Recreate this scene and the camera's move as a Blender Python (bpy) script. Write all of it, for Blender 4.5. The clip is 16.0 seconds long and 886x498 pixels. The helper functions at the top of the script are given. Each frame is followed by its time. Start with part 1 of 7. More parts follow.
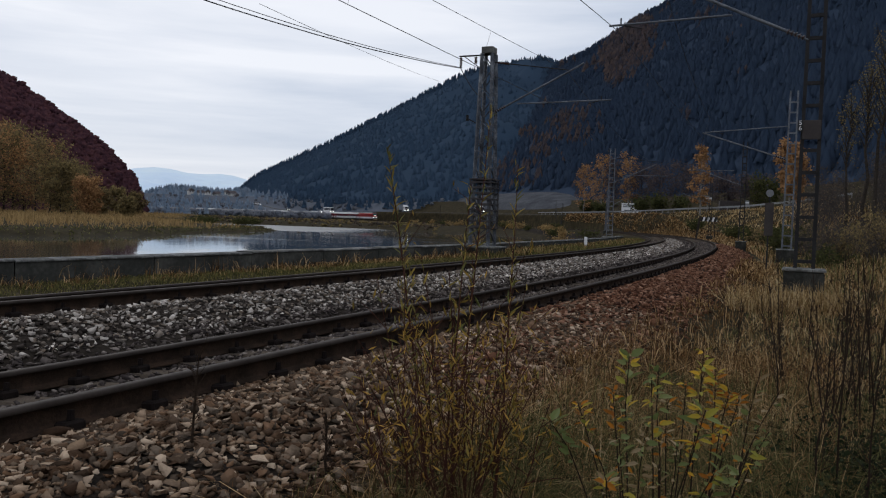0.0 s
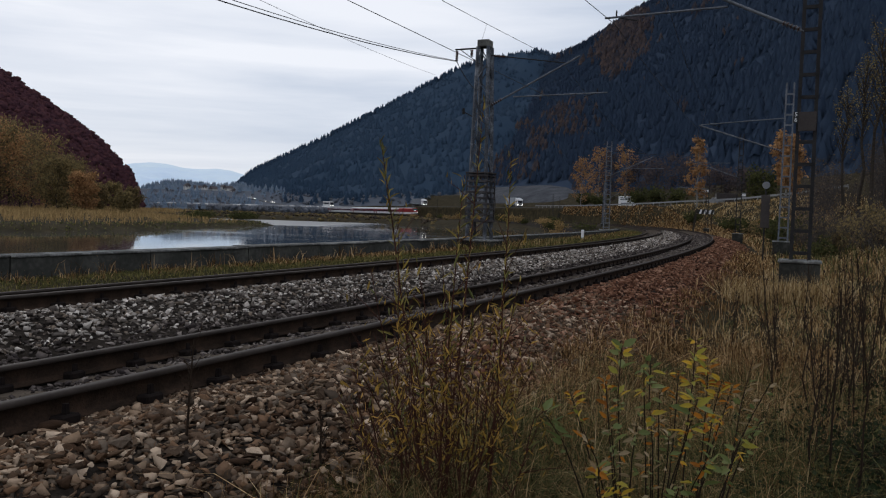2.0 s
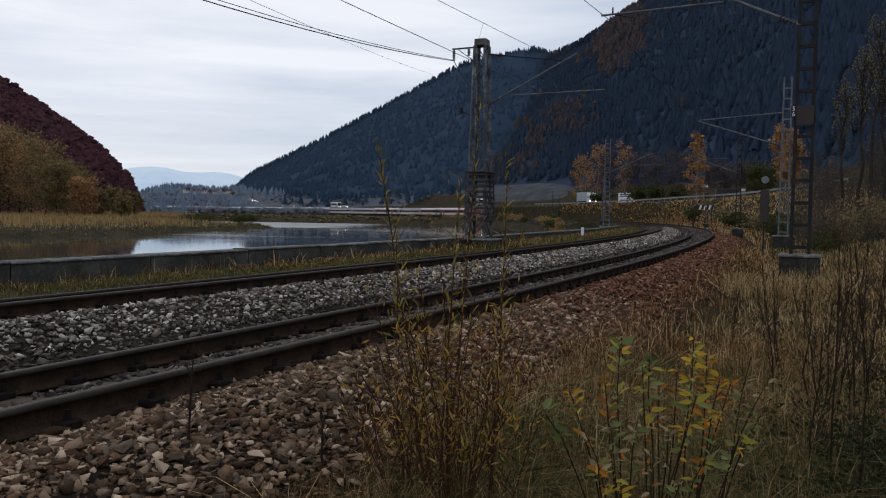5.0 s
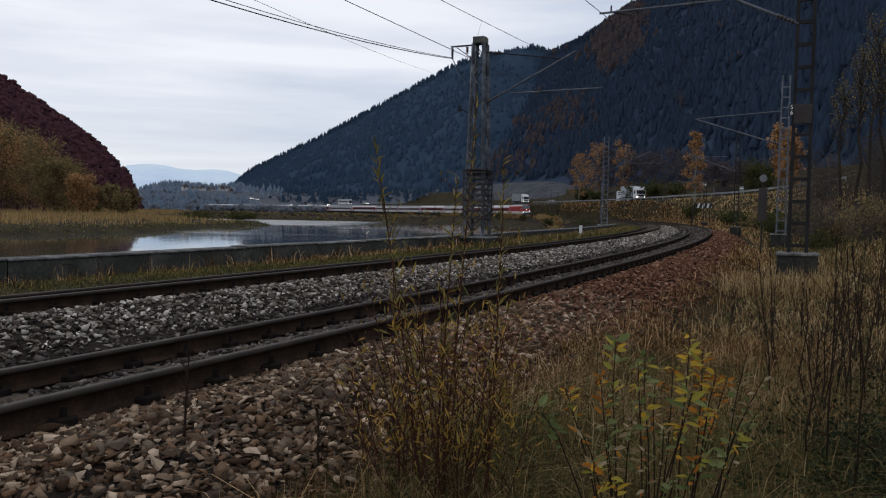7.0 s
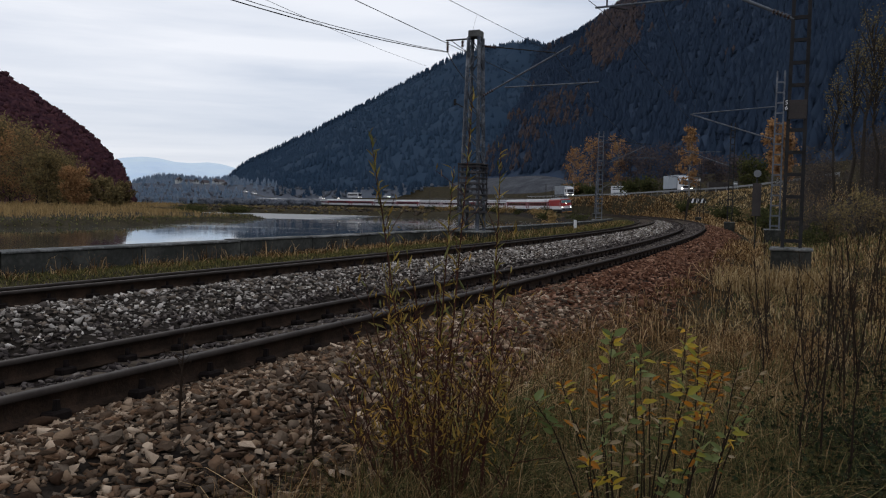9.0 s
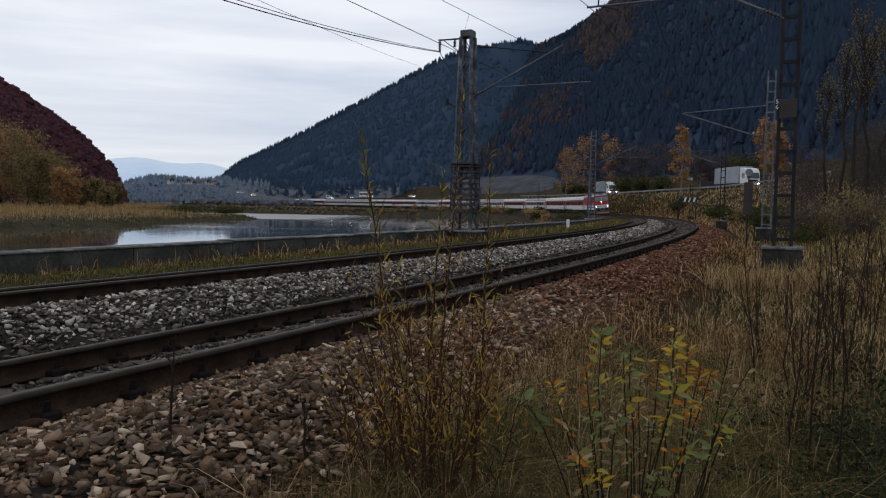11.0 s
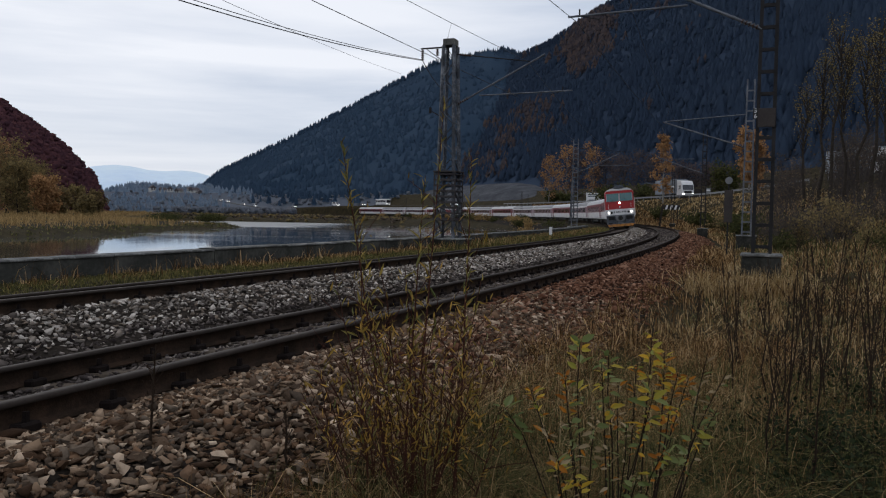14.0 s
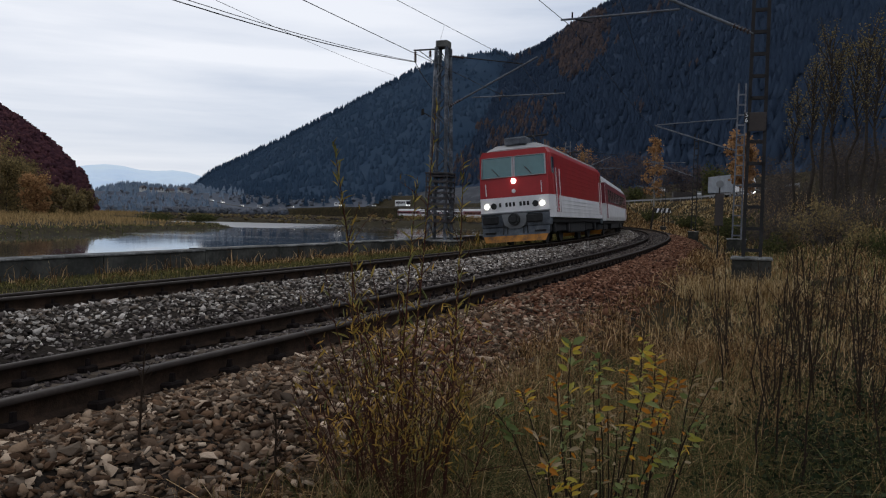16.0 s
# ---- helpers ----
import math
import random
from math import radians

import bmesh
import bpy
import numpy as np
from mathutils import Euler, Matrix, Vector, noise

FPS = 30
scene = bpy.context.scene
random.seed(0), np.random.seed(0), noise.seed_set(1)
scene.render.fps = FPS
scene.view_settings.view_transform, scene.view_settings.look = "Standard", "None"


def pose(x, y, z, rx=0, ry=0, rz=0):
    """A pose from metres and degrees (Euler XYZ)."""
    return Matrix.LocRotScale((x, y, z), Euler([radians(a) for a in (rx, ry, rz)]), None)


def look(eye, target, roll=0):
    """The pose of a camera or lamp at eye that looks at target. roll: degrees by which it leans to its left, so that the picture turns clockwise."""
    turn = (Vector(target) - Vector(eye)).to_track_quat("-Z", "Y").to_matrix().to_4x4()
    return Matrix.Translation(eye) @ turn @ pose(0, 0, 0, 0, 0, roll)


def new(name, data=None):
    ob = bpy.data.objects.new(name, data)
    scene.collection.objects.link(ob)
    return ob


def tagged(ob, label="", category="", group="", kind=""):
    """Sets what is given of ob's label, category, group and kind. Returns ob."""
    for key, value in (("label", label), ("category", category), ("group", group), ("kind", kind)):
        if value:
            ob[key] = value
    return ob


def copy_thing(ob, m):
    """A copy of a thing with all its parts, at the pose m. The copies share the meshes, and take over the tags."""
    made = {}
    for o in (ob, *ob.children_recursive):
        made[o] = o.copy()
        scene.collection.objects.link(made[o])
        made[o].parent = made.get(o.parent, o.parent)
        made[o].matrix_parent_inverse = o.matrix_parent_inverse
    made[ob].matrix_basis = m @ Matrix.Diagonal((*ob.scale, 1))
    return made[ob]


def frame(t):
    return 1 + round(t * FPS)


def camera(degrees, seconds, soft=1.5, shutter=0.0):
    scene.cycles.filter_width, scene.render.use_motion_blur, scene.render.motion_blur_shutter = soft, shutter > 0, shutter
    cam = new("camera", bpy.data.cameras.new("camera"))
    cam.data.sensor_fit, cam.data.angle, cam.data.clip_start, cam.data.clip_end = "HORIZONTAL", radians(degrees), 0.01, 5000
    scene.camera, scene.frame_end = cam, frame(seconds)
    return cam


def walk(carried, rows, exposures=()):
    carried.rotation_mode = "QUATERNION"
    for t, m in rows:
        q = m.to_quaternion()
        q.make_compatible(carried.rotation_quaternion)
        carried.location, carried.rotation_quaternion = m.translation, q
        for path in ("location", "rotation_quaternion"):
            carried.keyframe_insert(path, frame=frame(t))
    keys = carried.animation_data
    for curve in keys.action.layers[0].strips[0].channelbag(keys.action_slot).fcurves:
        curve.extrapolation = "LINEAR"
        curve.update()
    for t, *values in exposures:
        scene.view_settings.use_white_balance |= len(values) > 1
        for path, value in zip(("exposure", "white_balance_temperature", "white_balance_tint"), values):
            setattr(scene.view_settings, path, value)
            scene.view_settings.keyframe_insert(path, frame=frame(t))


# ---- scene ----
cam = camera(60.3, 16.0, soft=1.15)
walk(cam, [
    (0, look((-0.064, 0.029, 1.154), (-1.146, 19.986, 0.412), 2.02)),
    (0.5, look((-0.066, 0.025, 1.149), (-1.142, 19.979, 0.320), 2.16)),
    (1, look((-0.058, 0.033, 1.147), (-1.089, 19.984, 0.207), 1.84)),
    (1.5, look((-0.051, 0.024, 1.148), (-1.042, 19.979, 0.255), 1.74)),
    (2, look((-0.043, 0.026, 1.144), (-1.050, 19.980, 0.244), 1.74)),
    (2.5, look((-0.039, 0.026, 1.147), (-1.007, 19.981, 0.214), 1.56)),
    (3, look((-0.034, 0.030, 1.147), (-0.995, 19.984, 0.194), 1.31)),
    (3.5, look((-0.032, 0.029, 1.149), (-1.004, 19.981, 0.161), 1.21)),
    (4, look((-0.031, 0.025, 1.150), (-1.106, 19.976, 0.249), 0.79)),
    (6.5, look((-0.027, 0.014, 1.148), (-0.971, 19.969, 0.196), 1.02)),
    (7, look((-0.020, 0.022, 1.147), (-0.994, 19.975, 0.180), 0.95)),
    (7.5, look((-0.018, 0.023, 1.146), (-1.006, 19.973, 0.150), 1.27)),
    (8, look((-0.022, 0.028, 1.146), (-0.972, 19.979, 0.126), 1.22)),
    (8.5, look((-0.026, 0.030, 1.145), (-0.953, 19.980, 0.070), 1.24)),
    (9, look((-0.029, 0.033, 1.144), (-0.852, 19.985, 0.027), 1.16)),
    (11.5, look((-0.010, 0.019, 1.146), (-0.618, 19.978, 0.025), 1.05)),
    (12, look((-0.007, 0.014, 1.149), (-0.557, 19.979, 0.104), 1.09)),
    (12.5, look((-0.005, 0.011, 1.150), (-0.515, 19.977, 0.097), 0.90)),
    (13, look((-0.005, 0.002, 1.150), (-0.412, 19.975, 0.192), 1.05)),
    (13.5, look((-0.006, -0.001, 1.150), (-0.308, 19.974, 0.189), 0.97)),
    (14, look((0.000, -0.007, 1.151), (-0.219, 19.971, 0.240), 0.93)),
    (14.5, look((0.003, -0.011, 1.151), (-0.127, 19.967, 0.227), 0.97)),
    (15, look((0.005, -0.018, 1.152), (-0.039, 19.962, 0.247), 1.05)),
    (15.5, look((0.005, -0.012, 1.153), (0.033, 19.967, 0.235), 1.12)),
    (16, look((0.000, -0.000, 1.150), (0.000, 19.981, 0.288), 1.29)),
])

# ---- light ----
world = bpy.data.worlds.new("overcast_sky")
scene.world = world
world.use_nodes = True
wn, wl = world.node_tree.nodes, world.node_tree.links
wn.clear()


def wnode(kind, **values):
    n = wn.new(kind)
    for k, v in values.items():
        n.inputs[k].default_value = v
    return n


SUN_EL, SUN_AZ = radians(32), radians(-35)
sky = wn.new("ShaderNodeTexSky")
sky.sky_type, sky.sun_disc = "NISHITA", False
sky.sun_elevation, sky.sun_rotation = SUN_EL, SUN_AZ
coord = wn.new("ShaderNodeTexCoord")
stretch = wnode("ShaderNodeMapping", Scale=(0.8, 0.8, 7.5), Rotation=(0.0, 0.22, 0.0), Location=(0.3, 0.0, 0.55))
clouds = wnode("ShaderNodeTexNoise", Scale=1.9, Detail=6.0, Roughness=0.52, Distortion=0.3)
ramp = wn.new("ShaderNodeValToRGB")
ramp.color_ramp.elements[0].position, ramp.color_ramp.elements[0].color = 0.36, (0.575, 0.645, 0.775, 1)
ramp.color_ramp.elements[1].position, ramp.color_ramp.elements[1].color = 0.64, (0.895, 0.925, 1.0, 1)
mixer = wn.new("ShaderNodeMix")
mixer.data_type = "RGBA"
mixer.inputs[0].default_value = 0.93
gain = wn.new("ShaderNodeMix")
gain.data_type, gain.blend_type = "RGBA", "MULTIPLY"
gain.inputs[0].default_value = 1.0
gain.inputs[7].default_value = (0.09, 0.09, 0.09, 1)
bg = wnode("ShaderNodeBackground", Strength=0.98)
out = wn.new("ShaderNodeOutputWorld")
wl.new(coord.outputs["Generated"], stretch.inputs["Vector"])
wl.new(stretch.outputs["Vector"], clouds.inputs["Vector"])
wl.new(clouds.outputs[0], ramp.inputs[0])
wl.new(sky.outputs[0], gain.inputs[6])
wl.new(gain.outputs[2], mixer.inputs[6])
wl.new(ramp.outputs[0], mixer.inputs[7])
wl.new(mixer.outputs[2], bg.inputs["Color"])
wl.new(bg.outputs[0], out.inputs[0])

sun_data = bpy.data.lights.new("sun", "SUN")
sun_data.energy, sun_data.angle, sun_data.color = 0.5, radians(25), (1.0, 0.96, 0.9)
sun = new("sun", sun_data)
sun.matrix_basis = look((0, 0, 50), (50 * math.sin(SUN_AZ) * -1, -50 * math.cos(SUN_AZ), 50 - 50 * math.tan(SUN_EL)))
scene.view_settings.exposure = 0.0


# ---- materials ----
def material(name, stops, scale=8.0, rough=0.85, metal=0.0, bump=0.0, bump_scale=60.0, per="", tint=0.0,
             stretch_by=(1, 1, 1), fine=0.35, spec=0.3, coat=0.0, emit=None, strength=0.0, world_space=False, through_light=0.0):
    """Noise at two scales through a colour ramp; per: 'object' or 'island' shifts the shade from piece to piece."""
    m = bpy.data.materials.new(name)
    m.use_nodes = True
    nt = m.node_tree
    b = nt.nodes["Principled BSDF"]
    b.inputs["Roughness"].default_value, b.inputs["Metallic"].default_value = rough, metal
    b.inputs["Specular IOR Level"].default_value = spec
    b.inputs["Coat Weight"].default_value = coat
    L = nt.links.new
    if world_space:
        tc = nt.nodes.new("ShaderNodeNewGeometry")
        vec = tc.outputs["Position"]
    else:
        tc = nt.nodes.new("ShaderNodeTexCoord")
        vec = tc.outputs["Object"]
    mp = nt.nodes.new("ShaderNodeMapping")
    mp.inputs["Scale"].default_value = stretch_by
    L(vec, mp.inputs["Vector"])
    n1 = nt.nodes.new("ShaderNodeTexNoise")
    n1.inputs["Scale"].default_value, n1.inputs["Detail"].default_value = scale, 4.0
    n2 = nt.nodes.new("ShaderNodeTexNoise")
    n2.inputs["Scale"].default_value, n2.inputs["Detail"].default_value = scale * 7.3, 5.0
    for n in (n1, n2):
        L(mp.outputs[0], n.inputs["Vector"])
    add = nt.nodes.new("ShaderNodeMix")
    add.inputs[0].default_value = fine
    L(n1.outputs[0], add.inputs[2])
    L(n2.outputs[0], add.inputs[3])
    value = add.outputs[0]
    if per:
        if per == "object":
            oi = nt.nodes.new("ShaderNodeObjectInfo")
            rnd = oi.outputs["Random"]
        else:
            oi = nt.nodes.new("ShaderNodeNewGeometry")
            rnd = oi.outputs["Random Per Island"]
        mx = nt.nodes.new("ShaderNodeMix")
        mx.inputs[0].default_value = tint
        L(value, mx.inputs[2])
        L(rnd, mx.inputs[3])
        value = mx.outputs[0]
    cr = nt.nodes.new("ShaderNodeValToRGB")
    el = cr.color_ramp.elements
    lo, hi = (0.30, 0.70) if not per else (0.5 - 0.2 - 0.28 * tint, 0.5 + 0.2 + 0.28 * tint)
    while len(el) < len(stops):
        el.new(0.5)
    for i, c in enumerate(stops):
        el[i].position = lo + (hi - lo) * i / max(1, len(stops) - 1)
        el[i].color = (*c, 1)
    L(value, cr.inputs[0])
    L(cr.outputs[0], b.inputs["Base Color"])
    if bump:
        n3 = nt.nodes.new("ShaderNodeTexNoise")
        n3.inputs["Scale"].default_value, n3.inputs["Detail"].default_value = bump_scale, 4.0
        L(mp.outputs[0], n3.inputs["Vector"])
        bp = nt.nodes.new("ShaderNodeBump")
        bp.inputs["Strength"].default_value, bp.inputs["Distance"].default_value = bump, 0.02
        L(n3.outputs[0], bp.inputs["Height"])
        L(bp.outputs[0], b.inputs["Normal"])
    if through_light:
        tr = nt.nodes.new("ShaderNodeBsdfTranslucent")
        mxs = nt.nodes.new("ShaderNodeMixShader")
        mxs.inputs[0].default_value = through_light
        L(cr.outputs[0], tr.inputs["Color"])
        L(b.outputs[0], mxs.inputs[1])
        L(tr.outputs[0], mxs.inputs[2])
        L(mxs.outputs[0], nt.nodes["Material Output"].inputs["Surface"])
    if emit:
        b.inputs["Emission Color"].default_value, b.inputs["Emission Strength"].default_value = (*emit, 1), strength
    return m


M = {}
M["soil"] = material("grassy_soil", [(0.011, 0.009, 0.005), (0.028, 0.022, 0.011), (0.06, 0.047, 0.024)], 0.6, 0.95, bump=0.6, bump_scale=9, spec=0.03)
M["ballast_bed"] = material("ballast_bed", [(0.007, 0.006, 0.005), (0.018, 0.014, 0.011), (0.04, 0.031, 0.025)], 9, 0.95, bump=1.0, bump_scale=22, spec=0.03)
M["stone_brown"] = material("brown_ballast_stone", [(0.018, 0.011, 0.008), (0.083, 0.048, 0.028), (0.062, 0.048, 0.036), (0.169, 0.097, 0.056), (0.124, 0.096, 0.072), (0.247, 0.165, 0.105), (0.520, 0.399, 0.290)], 14, 0.9, per="island", tint=0.86, spec=0.03, bump=0.5, bump_scale=40)
M["stone_brown_one"] = material("brown_ballast_stone_single", [(0.018, 0.011, 0.008), (0.083, 0.048, 0.028), (0.062, 0.048, 0.036), (0.169, 0.097, 0.056), (0.124, 0.096, 0.072), (0.247, 0.165, 0.105), (0.520, 0.399, 0.290)], 14, 0.9, per="object", tint=0.86, spec=0.03, bump=0.5, bump_scale=40)
M["stone_rust"] = material("rust_stained_ballast_stone", [(0.018, 0.008, 0.006), (0.076, 0.033, 0.020), (0.111, 0.049, 0.028), (0.158, 0.075, 0.044), (0.202, 0.107, 0.068), (0.340, 0.193, 0.128)], 14, 0.9, per="island", tint=0.86, spec=0.03, bump=0.5, bump_scale=40)
M["stone_grey"] = material("grey_ballast_stone", [(0.020, 0.017, 0.015), (0.064, 0.052, 0.045), (0.128, 0.110, 0.095), (0.179, 0.137, 0.104), (0.243, 0.217, 0.191), (0.384, 0.342, 0.302), (0.704, 0.634, 0.568)], 14, 0.9, per="island", tint=0.86, spec=0.03, bump=0.5, bump_scale=40)
M["stone_dark"] = material("oil_stained_ballast_stone", [(0.016, 0.013, 0.013), (0.038, 0.030, 0.028), (0.068, 0.056, 0.051), (0.115, 0.095, 0.085), (0.230, 0.195, 0.172)], 14, 0.85, per="island", tint=0.88, spec=0.03, bump=0.4, bump_scale=50)
M["rust"] = material("rusty_rail_web", [(0.015, 0.011, 0.008), (0.033, 0.022, 0.016), (0.060, 0.037, 0.025)], 6, 0.8, 0.2, 0.3, 80, spec=0.03)
M["rail_head"] = material("worn_rail_head", [(0.027, 0.021, 0.018), (0.057, 0.046, 0.039)], 5, 0.72, 0.1, spec=0.12)
M["clip"] = material("rail_fastening_iron", [(0.006, 0.005, 0.005), (0.02, 0.015, 0.013)], 20, 0.9, 0.1, spec=0.03)
M["sleeper"] = material("concrete_sleeper", [(0.045, 0.034, 0.026), (0.10, 0.08, 0.062)], 6, 0.95, bump=0.4, spec=0.03)
M["concrete"] = material("weathered_concrete", [(0.05, 0.05, 0.048), (0.11, 0.108, 0.10), (0.19, 0.185, 0.17)], 2.2, 0.95, bump=0.4, bump_scale=25, spec=0.03)
M["wall_dark"] = material("damp_mossy_concrete", [(0.016, 0.016, 0.014), (0.034, 0.034, 0.030), (0.072, 0.070, 0.061)], 1.7, 0.95, bump=0.6, bump_scale=18, spec=0.03)
M["wall_cap"] = material("pale_wall_coping", [(0.037, 0.037, 0.034), (0.125, 0.125, 0.119), (0.325, 0.325, 0.312)], 3, 0.95, bump=0.4, bump_scale=25, spec=0.03)
M["steel"] = material("rusty_grey_mast_steel", [(0.018, 0.020, 0.025), (0.065, 0.072, 0.086), (0.24, 0.255, 0.28)], 2.4, 0.7, 0.2, 0.25, 70)
M["pale_steel"] = material("galvanised_grey_steel", [(0.055, 0.060, 0.070), (0.115, 0.124, 0.14), (0.18, 0.19, 0.21)], 3.0, 0.65, 0.25)
M["steel_dark"] = material("dark_mast_steel", [(0.014, 0.013, 0.014), (0.036, 0.034, 0.034)], 3.0, 0.8, 0.3)
M["wire"] = material("dark_cable", [(0.02, 0.02, 0.022), (0.04, 0.04, 0.042)], 5, 0.6, 0.4)
M["insulator"] = material("brown_porcelain", [(0.03, 0.014, 0.01), (0.06, 0.028, 0.02)], 10, 0.25)
M["red"] = material("loco_red_paint", [(0.24, 0.010, 0.013), (0.34, 0.018, 0.019)], 1.5, 0.38, spec=0.25, fine=0.3)
M["maroon"] = material("coach_maroon_paint", [(0.13, 0.016, 0.024), (0.19, 0.03, 0.038)], 1.0, 0.4, spec=0.25)
M["white"] = material("off_white_paint", [(0.55, 0.54, 0.54), (0.74, 0.73, 0.73)], 1.2, 0.45, spec=0.25, fine=0.3)
M["roof_grey"] = material("grey_coach_roof", [(0.30, 0.30, 0.31), (0.50, 0.50, 0.51)], 0.8, 0.6)
M["loco_roof"] = material("pale_dusty_loco_roof", [(0.20, 0.195, 0.19), (0.36, 0.35, 0.345)], 1.4, 0.7)
M["underframe"] = material("black_underframe", [(0.012, 0.012, 0.013), (0.035, 0.034, 0.034)], 3, 0.8, 0.2)
M["buffer_grey"] = material("grey_buffer_beam", [(0.028, 0.034, 0.043), (0.075, 0.085, 0.10), (0.14, 0.15, 0.165)], 3, 0.6)
M["orange"] = material("orange_plough_paint", [(0.04, 0.03, 0.025), (0.30, 0.12, 0.015), (0.52, 0.21, 0.028)], 3, 0.5)
M["black"] = material("black_rubber", [(0.01, 0.01, 0.01), (0.025, 0.025, 0.025)], 5, 0.6)
M["cab_glass"] = material("greenish_cab_glass", [(0.012, 0.085, 0.095), (0.03, 0.13, 0.135)], 0.8, 0.06, spec=0.8)
M["window_dark"] = material("dark_coach_glass", [(0.012, 0.012, 0.015), (0.03, 0.03, 0.036)], 0.8, 0.1, spec=0.7)
M["lamp_white"] = material("lit_headlamp", [(0.9, 0.9, 0.85), (0.95, 0.95, 0.9)], 1, 0.3, emit=(1.0, 0.95, 0.85), strength=6.0)
M["silver"] = material("bare_metal_rim", [(0.16, 0.16, 0.165), (0.28, 0.28, 0.285)], 6, 0.35, 0.9)
M["asphalt"] = material("asphalt", [(0.04, 0.04, 0.042), (0.065, 0.065, 0.068)], 2, 0.9)
M["rock"] = material("grey_rock_cut", [(0.030, 0.033, 0.040), (0.055, 0.058, 0.065), (0.09, 0.092, 0.10)], 0.12, 0.95, bump=1.0, bump_scale=0.8, stretch_by=(1, 1, 2.5), spec=0.03)
# distance haze is put into these blues, on forest floor and needles alike
M["forest_floor"] = material("hazed_dark_forest_floor", [(0.020, 0.031, 0.052), (0.027, 0.041, 0.066), (0.034, 0.049, 0.076)], 0.008, 1.0, spec=0.03)
M["spruce"] = material("hazed_dark_spruce_needles", [(0.030, 0.048, 0.082), (0.040, 0.061, 0.099), (0.052, 0.075, 0.114)], 0.008, 0.95, per="island", tint=0.15, spec=0.03, through_light=0.5)
M["spruce_far"] = material("haze_blue_distant_needles", [(0.042, 0.078, 0.129), (0.055, 0.092, 0.145), (0.067, 0.105, 0.157)], 0.006, 0.95, per="island", tint=0.15, spec=0.03, through_light=0.5)
# haze painted in: needles of the low far woods paled towards sky blue
M["haze_spruce"] = material("haze_paled_distant_needles", [(0.177, 0.244, 0.331), (0.236, 0.302, 0.383), (0.319, 0.354, 0.406)], 0.015, 0.95, per="island", tint=0.4, spec=0.03, through_light=0.5)
M["larch"] = material("autumn_larch_foliage", [(0.057, 0.054, 0.068), (0.090, 0.073, 0.076), (0.142, 0.102, 0.087)], 0.05, 0.95, per="island", tint=0.5, spec=0.03, through_light=0.5)
M["beech"] = material("russet_beech_foliage", [(0.071, 0.034, 0.046), (0.110, 0.050, 0.061), (0.158, 0.068, 0.071)], 0.02, 0.95, per="island", tint=0.6, spec=0.03, through_light=0.5)
M["yellow_tree"] = material("ochre_autumn_foliage", [(0.095, 0.078, 0.045), (0.19, 0.14, 0.07), (0.30, 0.215, 0.10)], 0.05, 0.9, per="island", tint=0.7, spec=0.03, through_light=0.42)
M["orange_tree"] = material("orange_birch_foliage", [(0.17, 0.095, 0.05), (0.32, 0.18, 0.085), (0.48, 0.28, 0.13)], 0.3, 0.9, per="island", tint=0.7, spec=0.03, through_light=0.42)
M["brown_shrub"] = material("withered_brown_foliage", [(0.05, 0.043, 0.04), (0.095, 0.075, 0.06), (0.17, 0.125, 0.085)], 0.3, 0.9, per="island", tint=0.8, spec=0.03, through_light=0.42)
M["aspen_leaf"] = material("sparse_aspen_foliage", [(0.09, 0.075, 0.035), (0.17, 0.135, 0.06), (0.28, 0.22, 0.10)], 0.3, 0.9, per="island", tint=0.8, spec=0.03, through_light=0.42)
M["green_tree"] = material("dull_green_foliage", [(0.03, 0.036, 0.015), (0.06, 0.065, 0.025), (0.11, 0.10, 0.036)], 0.3, 0.9, per="island", tint=0.7, spec=0.03, through_light=0.42)
# scrub paled to grey-blue in its base colour, standing in for haze
M["far_scrub"] = material("haze_paled_brown_scrub", [(0.161, 0.184, 0.224), (0.201, 0.213, 0.242), (0.247, 0.247, 0.260)], 0.05, 0.95, per="island", tint=0.6, spec=0.03, through_light=0.5)
M["olive_tree"] = material("olive_autumn_foliage", [(0.10, 0.085, 0.045), (0.20, 0.15, 0.07), (0.31, 0.23, 0.105)], 0.1, 0.9, per="island", tint=0.7, spec=0.03, through_light=0.42)
M["thicket_twig"] = material("grey_brown_thicket_twig", [(0.045, 0.04, 0.04), (0.10, 0.086, 0.078)], 4, 0.95, per="island", tint=0.6, spec=0.03)
M["straw"] = material("pale_straw_blade", [(0.074, 0.044, 0.018), (0.221, 0.142, 0.061), (0.420, 0.294, 0.144), (0.672, 0.519, 0.306)], 0.5, 0.9, per="island", tint=0.85, spec=0.03, through_light=0.42)
M["bark"] = material("grey_brown_bark", [(0.025, 0.02, 0.016), (0.06, 0.05, 0.042)], 6, 0.95, bump=0.5, spec=0.03)
M["pale_bark"] = material("pale_birch_bark", [(0.12, 0.11, 0.10), (0.28, 0.27, 0.25)], 5, 0.9, spec=0.03)
M["twig"] = material("reddish_willow_twig", [(0.03, 0.013, 0.010), (0.085, 0.036, 0.024)], 8, 0.8, per="island", tint=0.5, spec=0.03)
M["dry_stalk"] = material("dark_dry_stalk", [(0.012, 0.008, 0.006), (0.045, 0.031, 0.022)], 8, 0.95, per="island", tint=0.6, spec=0.03)
M["reed"] = material("dry_reed", [(0.156, 0.101, 0.047), (0.299, 0.199, 0.088), (0.442, 0.303, 0.137)], 0.2, 0.95, per="island", tint=0.5, spec=0.03, through_light=0.42)
